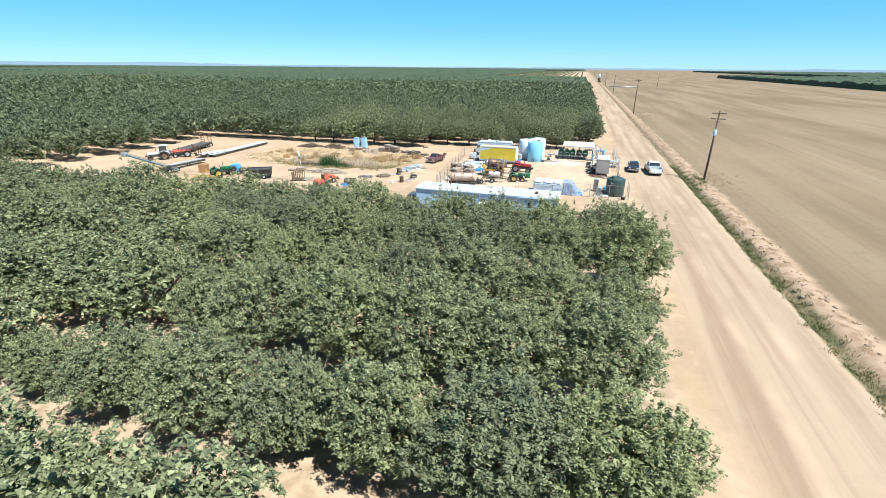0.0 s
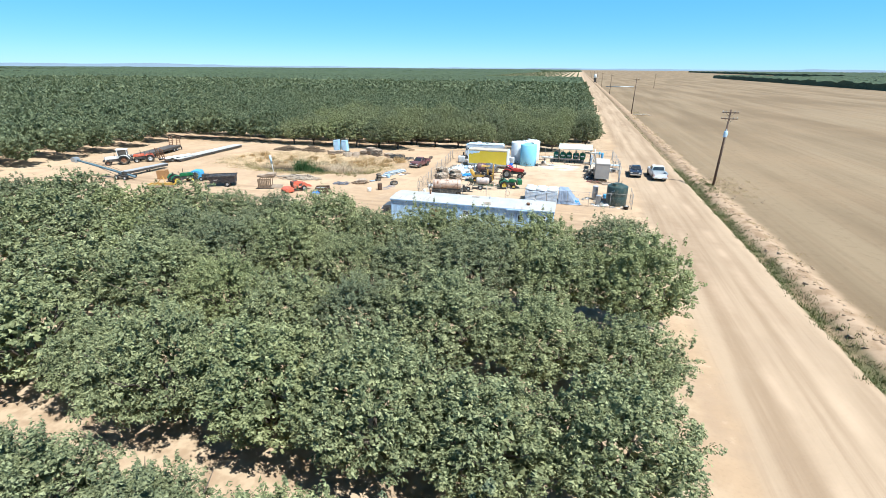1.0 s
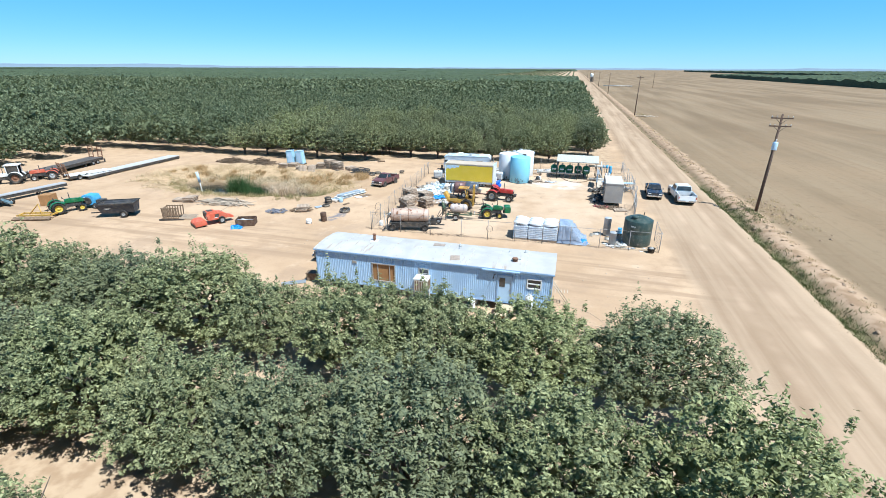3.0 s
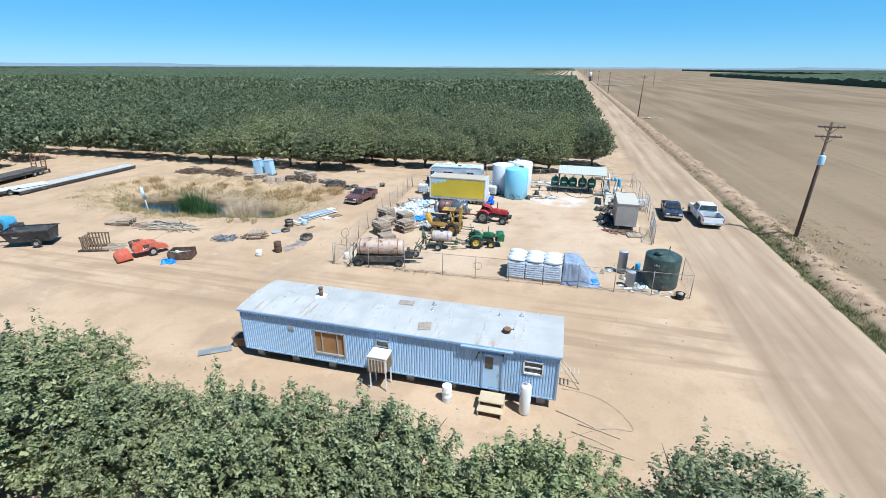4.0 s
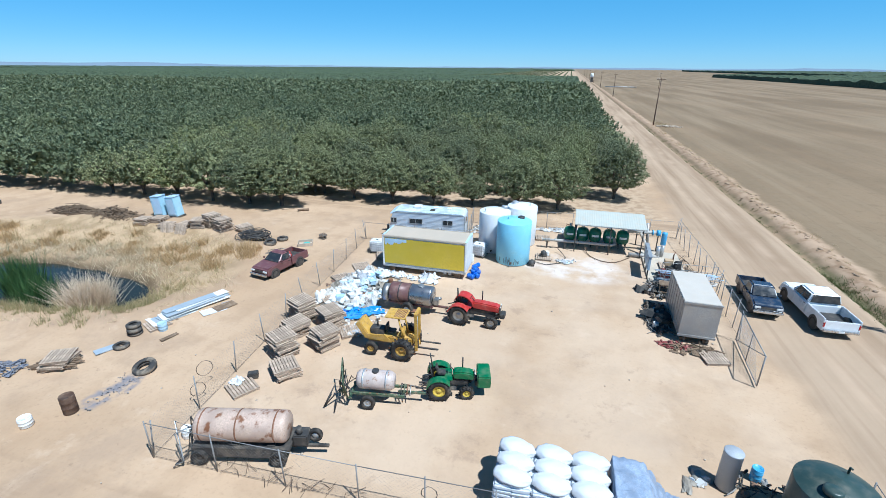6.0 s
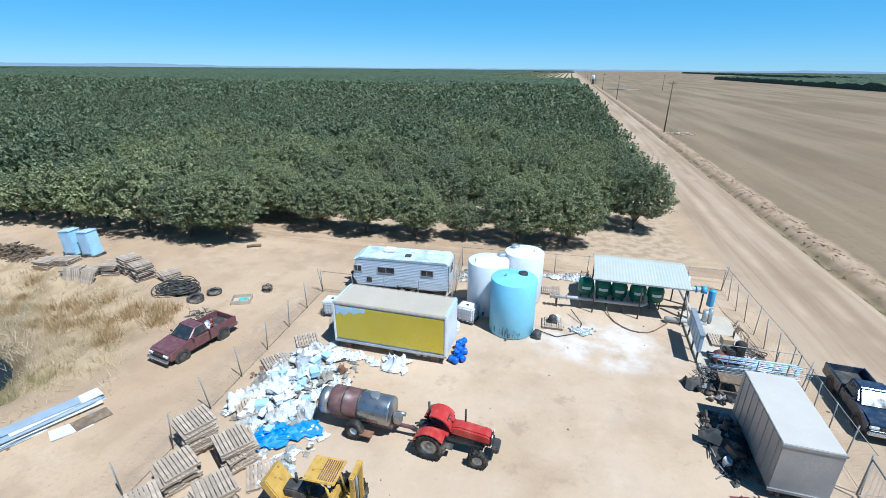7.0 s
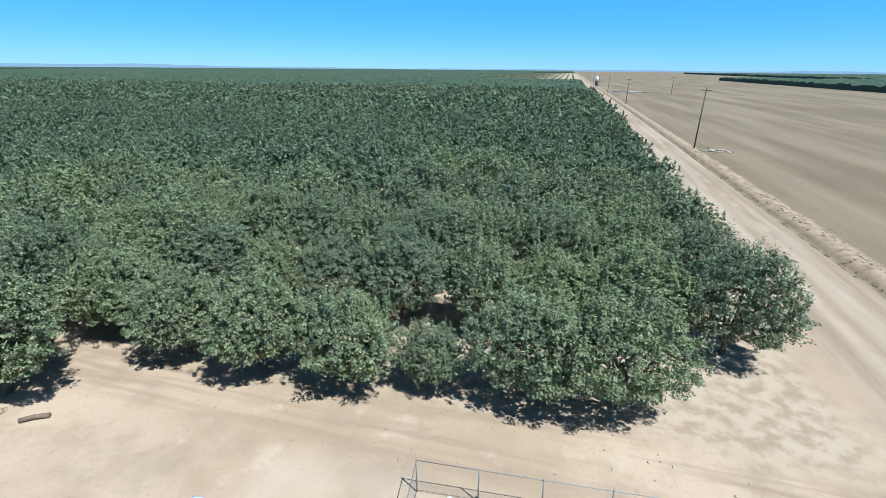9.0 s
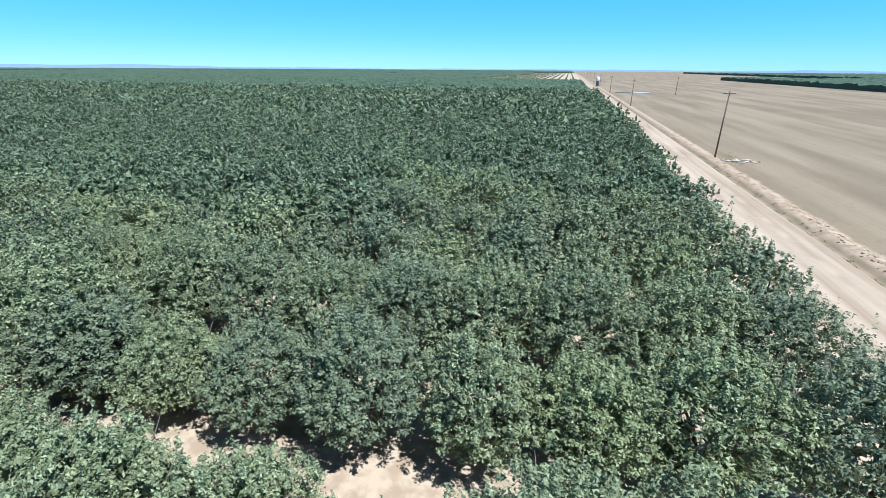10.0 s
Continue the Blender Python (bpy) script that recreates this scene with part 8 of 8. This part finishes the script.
stuff("fence_weeds_litter", sticks(B(), 29, 40, -1.5, 59.9, 4.5, 0.4, 0.8, 0.011, 0.06), BROWNWOOD, "dry sticks and weeds caught along the fence foot", "litter")
single("white_bag", crumple(B(), 0, 0, 0, 0.6, 0.5, 0.28, 81, 10), SACK, -6.6, 64.3, 0, "white crumpled bag lying on a pallet", "bag", z=0.15)
single("black_crate", B().box((0, 0, 0.16), (0.5, 0.36, 0.3), bev=0.03), DARK, -6.2, 65.0, 30, "small black plastic crate beside a pallet", "crate")
drum(-6.4, 60.8, WHITE, "white can by the fence corner", 0.2, 0.5)

# ---- west side: track, pond and farm clutter ----
for x, y, z in ((-15.4, 66.7, 0.0), (-15.35, 66.65, 0.24), (-15.42, 66.72, 0.48)):
    old_tyre(x, y, z, 0.4, 0.24, 0, "worn black tyre in a small stack")
old_tyre(-15.0, 65.4, 0, 0.42, 0.22)
old_tyre(-12.0, 64.1, 0.05, 0.58, 0.3, 14, "large worn tractor tyre lying on the sand")
old_tyre(-16.4, 81.6, 0.0, 0.55, 0.4, 10, "large worn tyre beside a hose heap")
old_tyre(-16.0, 82.9, 0.0, 0.5, 0.28)
drum(-12.7, 60.7, RUSTDARK, "rusty brown steel drum standing on the sand", 0.3, 0.88)
drum(-13.7, 59.5, WHITE, "white plastic tub on the sand", 0.26, 0.45)
SHEETBLUE = paint("blue_grey_sheets", (0.40, 0.46, 0.52), 0.45, 0.15, var=0.15, dust=0.3)


def sheet_stack():
    t = thing("sheet_stack", -14.2, 70.2, 68, "stack of long blue-grey metal sheets on the ground", "sheets")
    q = random.Random(14)
    for k in range(8):
        part("sheet", B().box((q.uniform(-0.4, 0.4), q.uniform(-0.2, 0.2), 0.12 + 0.06 * k), (4.9 - 0.25 * k, 1.3 - 0.1 * k, 0.03), (q.uniform(-1.5, 1.5), q.uniform(-0.8, 0.8), q.uniform(-5, 5))), SHEETBLUE if k % 3 else WHITE, t)
    part("bearer", B().box((-1.5, 0, 0.04), (0.12, 1.3, 0.09)).box((1.5, 0, 0.04), (0.12, 1.3, 0.09)), BROWNWOOD, t)


sheet_stack()
for x, y, rz, m, sx, sy in ((-12.9, 70.2, 60, SACK, 1.5, 0.7), (-12.6, 70.9, 70, BROWNWOOD, 1.4, 0.7), (-12.9, 71.6, 55, GALV, 1.0, 0.6), (-15.6, 64.9, 65, SHEETBLUE, 1.0, 0.5), (-13.2, 66.9, 75, BROWNWOOD, 1.0, 0.25)):
    single("loose_board", B().box((0, 0, 0.06), (sx, sy, 0.04), (4, 3, 0)).box((0.1, 0.05, 0.02), (sx * 0.8, sy * 0.8, 0.03)), m, x, y, rz, "loose sheet of board lying on the sand", "board", "loose boards")
pallets(-15.0, 67.9, 60, 1)
drum(-14.2, 67.5, PLASTICBLUE, "pale blue plastic drum beside the sheets", 0.25, 0.5)


def shallow_tray():
    t = thing("shallow_crate", -13.4, 82.4, 25, "shallow wooden crate with teal rags", "crate")
    for s in (-1, 1):
        part("side", B().box((0, s * 0.5, 0.15), (1.2, 0.04, 0.28)), WOOD, t)
        part("end", B().box((s * 0.6, 0, 0.15), (0.04, 1.0, 0.28)), WOOD, t)
    part("bottom", B().box((0, 0, 0.03), (1.2, 1.0, 0.04)), WOOD, t)
    part("rag", crumple(B(), 0.1, 0.1, 0.05, 0.6, 0.5, 0.14, 12, 10), TEAL, t)


TEAL = paint("teal_cloth", (0.12, 0.45, 0.40), 0.7)
shallow_tray()
stuff("black_hose_heap", hose_heap(B(), 5, -18.4, 82.2, 1.5, 26, 0.035, 0.6), DARK, "big tangled heap of black irrigation hose", "hose")
stuff("wire_roll", hose_heap(B(), 6, -12.7, 84.3, 0.4, 12, 0.02, 0.5), GREYSCRAP, "roll of old wire on the sand", "wire")
stuff("track_scrap", sticks(scatter(B(), 33, 16, -14.6, 79.9, 0.9, 0.6, 0.1, 0.3, 0.4, 0.1), 34, 30, -14.6, 80.0, 1.0, 0.7, 1.0, 0.02, 0.2), GREYSCRAP, "small grey scrap beside the track", "scrap heap")
stuff("net_pile", scatter(sticks(B(), 35, 30, -19.1, 62.0, 1.1, 0.8, 1.0, 0.03, 0.3), 36, 40, -19.1, 62.1, 1.1, 0.8, 0.12, 0.35, 0.5, 0.35), paint("blue_grey_net", (0.17, 0.18, 0.22), 0.8, dust=0.3), "heap of dark blue-grey netting on the sand", "netting")
stuff("plank_pile", sticks(B(), 37, 40, -16.7, 63.2, 0.7, 0.5, 1.7, 0.06, 0.35, 30), BROWNWOOD, "heap of dark planks near the pond", "timber")
stuff("pole_pile", sticks(B(), 38, 90, -26.8, 63.4, 3.0, 0.8, 3.0, 0.05, 0.4, 8), WOOD, "spread heap of pale grey poles near the pond", "timber")
stuff("root_pile", sticks(B(), 39, 60, -25.2, 63.4, 1.3, 0.7, 1.2, 0.05, 0.7), WOOD, "tangled pale branches near the pond", "brush")
stuff("brush_pile", sticks(B(), 40, 420, -42.0, 84.3, 2.8, 0.9, 1.8, 0.035, 1.0), BROWNWOOD, "heap of dry brown brushwood", "brush")
stuff("brush_pile", sticks(B(), 41, 460, -36.5, 84.2, 2.8, 0.9, 1.8, 0.04, 1.1), BROWNWOOD, "heap of dry brown brushwood", "brush")


def blue_seat(x, y, rz):
    t = thing("blue_cubicle", x, y, rz, "pale blue plastic cubicle standing by the pallets", "cubicle", "blue cubicles")
    part("shell", B().prism([(-0.56, 0.15), (-0.66, 2.05), (0.38, 2.15), (0.58, 0.15)], -0.52, 0.52, 'y', 0.05), CUBBLUE, t)
    part("roof_cap", B().box((-0.13, 0, 2.16), (1.1, 1.1, 0.1), (0, -5, 0), 0.04), PALEBLUE, t)
    part("vent_pipe", B().cyl((-0.45, 0.4, 2.1), (-0.47, 0.4, 2.4), 0.05, n=8), DARK, t)
    part("front_panel", B().box((0.0, -0.56, 1.15), (0.8, 0.04, 1.6), (0, -4, 0), 0.02), PALEBLUE, t)
    part("skid", B().box((0, 0, 0.08), (1.3, 1.2, 0.16)), DARK, t)


CUBBLUE = paint("light_blue_plastic", (0.42, 0.65, 0.79), 0.45, dust=0.1)
blue_seat(-32.2, 85.9, 8)
blue_seat(-30.6, 86.1, 2)

# pond: standing pipe, green reeds, dead reeds, dry weeds
t = thing("standpipe", -35.2, 69.3, 0, "white standpipe leaning in the pond", "pipe", z=-1.3)
part("pipe", B().tube([(0, 0, -0.3), (-0.15, 0, 1.4), (-0.35, 0, 3.1)], 0.07, 8), WHITE, t)
part("sleeve", B().cyl((-0.22, 0, 1.9), (-0.38, 0, 3.2), 0.16, n=12), PALEBLUE, t)
REED = leafy("green_reeds", (0.018, 0.055, 0.02), (0.085, 0.15, 0.05), 0.0)
DEADREED = leafy("dead_reeds", (0.50, 0.38, 0.27), (0.74, 0.60, 0.46), 0.0)
DRYWEED = leafy("dry_weeds", (0.32, 0.24, 0.13), (0.56, 0.44, 0.27), 0.0)
SHOREWEED = leafy("shore_grass", (0.36, 0.29, 0.19), (0.66, 0.54, 0.39), 0.0)
TUSSOCK = leafy("brown_tussock", (0.33, 0.22, 0.11), (0.56, 0.39, 0.21), 0.0)
STRAW = leafy("bleached_straw", (0.42, 0.32, 0.20), (0.62, 0.50, 0.34), 0.0)
DITCHWEED = leafy("ditch_weeds", (0.06, 0.08, 0.03), (0.19, 0.20, 0.085), 0.0)
GREENWEED = leafy("green_weeds", (0.19, 0.165, 0.075), (0.45, 0.38, 0.21), 0.0)
q = random.Random(21)
reed_spots = [(-30.9 + q.gauss(0, 0.6), 70.9 + q.gauss(0, 0.45), q.uniform(0.75, 1.12)) for _ in range(26)] + [(-28.0 + q.gauss(0, 0.7), 70.2 + q.gauss(0, 0.5), q.uniform(0.45, 0.9)) for _ in range(26)]
blades("cattails", reed_spots, 1, 1.7, 3.6, 0.034, 40, 0.3, REED, "dense stand of tall green cattails in the pond", "reeds", 0.2)
blades("dead_reeds", [(-23.5 + q.gauss(0, 0.6), 70.3 + q.gauss(0, 0.4), q.uniform(0.5, 1.05)) for _ in range(44)], 2, 1.5, 3.0, 0.024, 80, 0.3, DEADREED, "clump of dead bleached reeds in the pond", "reeds", 0.36)


def pond_edge(count, seed, a0, a1, rmin, rmax):
    u = random.Random(seed)
    out = []
    for _ in range(count):
        a, d = radians(u.uniform(a0, a1)), u.uniform(rmin, rmax)
        out.append((-30.5 + 15.0 * d * math.cos(a), 73.6 + 7.6 * d * math.sin(a), u.uniform(0.5, 1.2)))
    # the open water stays free of growth
    return [s for s in out if ground_z(s[0], s[1]) > -1.12]


blades("dry_tussocks", pond_edge(42, 13, 20, 170, 0.55, 1.25) + [(-16.6, 78.6, 1.2), (-16.2, 78.3, 1.0), (-18.2, 76.4, 0.9), (-19.4, 79.6, 0.9)], 14, 0.35, 0.85, 0.02, 170, 0.36, TUSSOCK, "straw-brown tussocks of dry grass on the pond bank", "grass", 0.4)
shore = [s for s in pond_edge(210, 73, 0, 360, 0.3, 0.75) if ground_z(s[0], s[1]) > -1.05]
blades("shore_grass", shore, 74, 0.2, 0.7, 0.018, 44, 0.4, SHOREWEED, "mixed grey-green and straw grass on the damp pond bed", "grass", 0.6)
blades("straw_cover", pond_edge(230, 71, 0, 360, 0.6, 1.22), 72, 0.12, 0.4, 0.016, 34, 0.45, STRAW, "bleached straw lying over the dry pond bank", "grass", 0.9)
blades("dry_weeds", pond_edge(120, 3, 50, 300, 0.62, 1.2) + pond_edge(50, 31, -60, 50, 0.62, 1.0), 4, 0.25, 0.7, 0.014, 26, 0.3, DRYWEED, "dry straw-coloured weeds on the pond bed", "weeds", 0.5)
blades("bank_weeds", [(q.uniform(-36, -19), 67.2 + q.gauss(0, 0.55), q.uniform(0.3, 0.9)) for _ in range(62)] + [(-18.6 + q.gauss(0, 0.6), q.uniform(67.5, 73), q.uniform(0.4, 1.0)) for _ in range(18)], 15, 0.4, 1.0, 0.016, 44, 0.3, GREENWEED, "tall yellow-green weeds along the water's edge", "weeds", 0.3)
blades("green_weeds", pond_edge(120, 5, 180, 360, 0.62, 0.86) + pond_edge(40, 6, 0, 180, 0.7, 1.0), 7, 0.25, 0.7, 0.014, 26, 0.25, GREENWEED, "yellow-green weeds round the pond edge", "weeds", 0.4)
ditch_spots = [(29.15 + q.gauss(0, 0.38), q.uniform(10, 88), q.uniform(0.4, 1.0)) for _ in range(640)] + [(29.15 + q.gauss(0, 0.3), q.uniform(88, 190), q.uniform(0.3, 0.7)) for _ in range(110)] + [(30.8 + q.gauss(0, 0.7), 75.5 + q.gauss(0, 2.2), q.uniform(0.4, 1.0)) for _ in range(60)]
blades("ditch_weeds", ditch_spots, 8, 0.12, 0.4, 0.022, 26, 0.25, DITCHWEED, "low green weeds in the roadside ditch", "weeds", 0.5)
blades("verge_weeds", [(31.2 + q.gauss(0, 0.5), q.uniform(10, 190), q.uniform(0.4, 1.0)) for _ in range(300)] + [(33.6 + q.gauss(0, 1.3), 77 + q.gauss(0, 3.5), q.uniform(0.6, 1.3)) for _ in range(60)] + [(34.0 + q.gauss(0, 1.2), 191 + q.gauss(0, 4), q.uniform(0.6, 1.3)) for _ in range(80)], 9, 0.08, 0.3, 0.018, 26, 0.3, DRYWEED, "dry brown weeds on the verge beside the field", "weeds", 0.5)
single("fallen_log", B().tube([(-0.6, 0, 0.12), (0, 0.05, 0.15), (0.6, 0, 0.12)], 0.12, 8), BROWNWOOD, -18.9, 91.4, 35, "short brown log at the orchard edge", "log")
b = B()
cl = random.Random(31)
for k in range(420):
    s = cl.uniform(0.05, 0.2)
    x = (31.0 if k % 6 else 33.4) + cl.gauss(0, 0.55 if k % 6 else 1.4)
    y = cl.uniform(12, 150) if k % 6 else 77 + cl.gauss(0, 4)
    b.lump((x, y, ground_z(x, y)), (s, s * cl.uniform(0.7, 1.6), s * 0.5), k, 1, 0.9)
stuff("verge_clods", b, paint("dry_brown_clods", (0.30, 0.205, 0.13), 0.95, var=0.3, scale=3, dust=0.4), "dry brown clods of earth on the verge", "clods")
stones = random.Random(30)
b = B()
for k in range(150):
    b.lump((stones.uniform(-14, 20), stones.choice((stones.uniform(44, 58), stones.uniform(93, 97), stones.uniform(61, 90))), 0.0), (stones.uniform(0.03, 0.07),) * 2 + (stones.uniform(0.02, 0.05),), k, 1, 0.5)
stuff("scattered_stones", b, WOOD, "small stones and clods scattered over the yard", "stones")
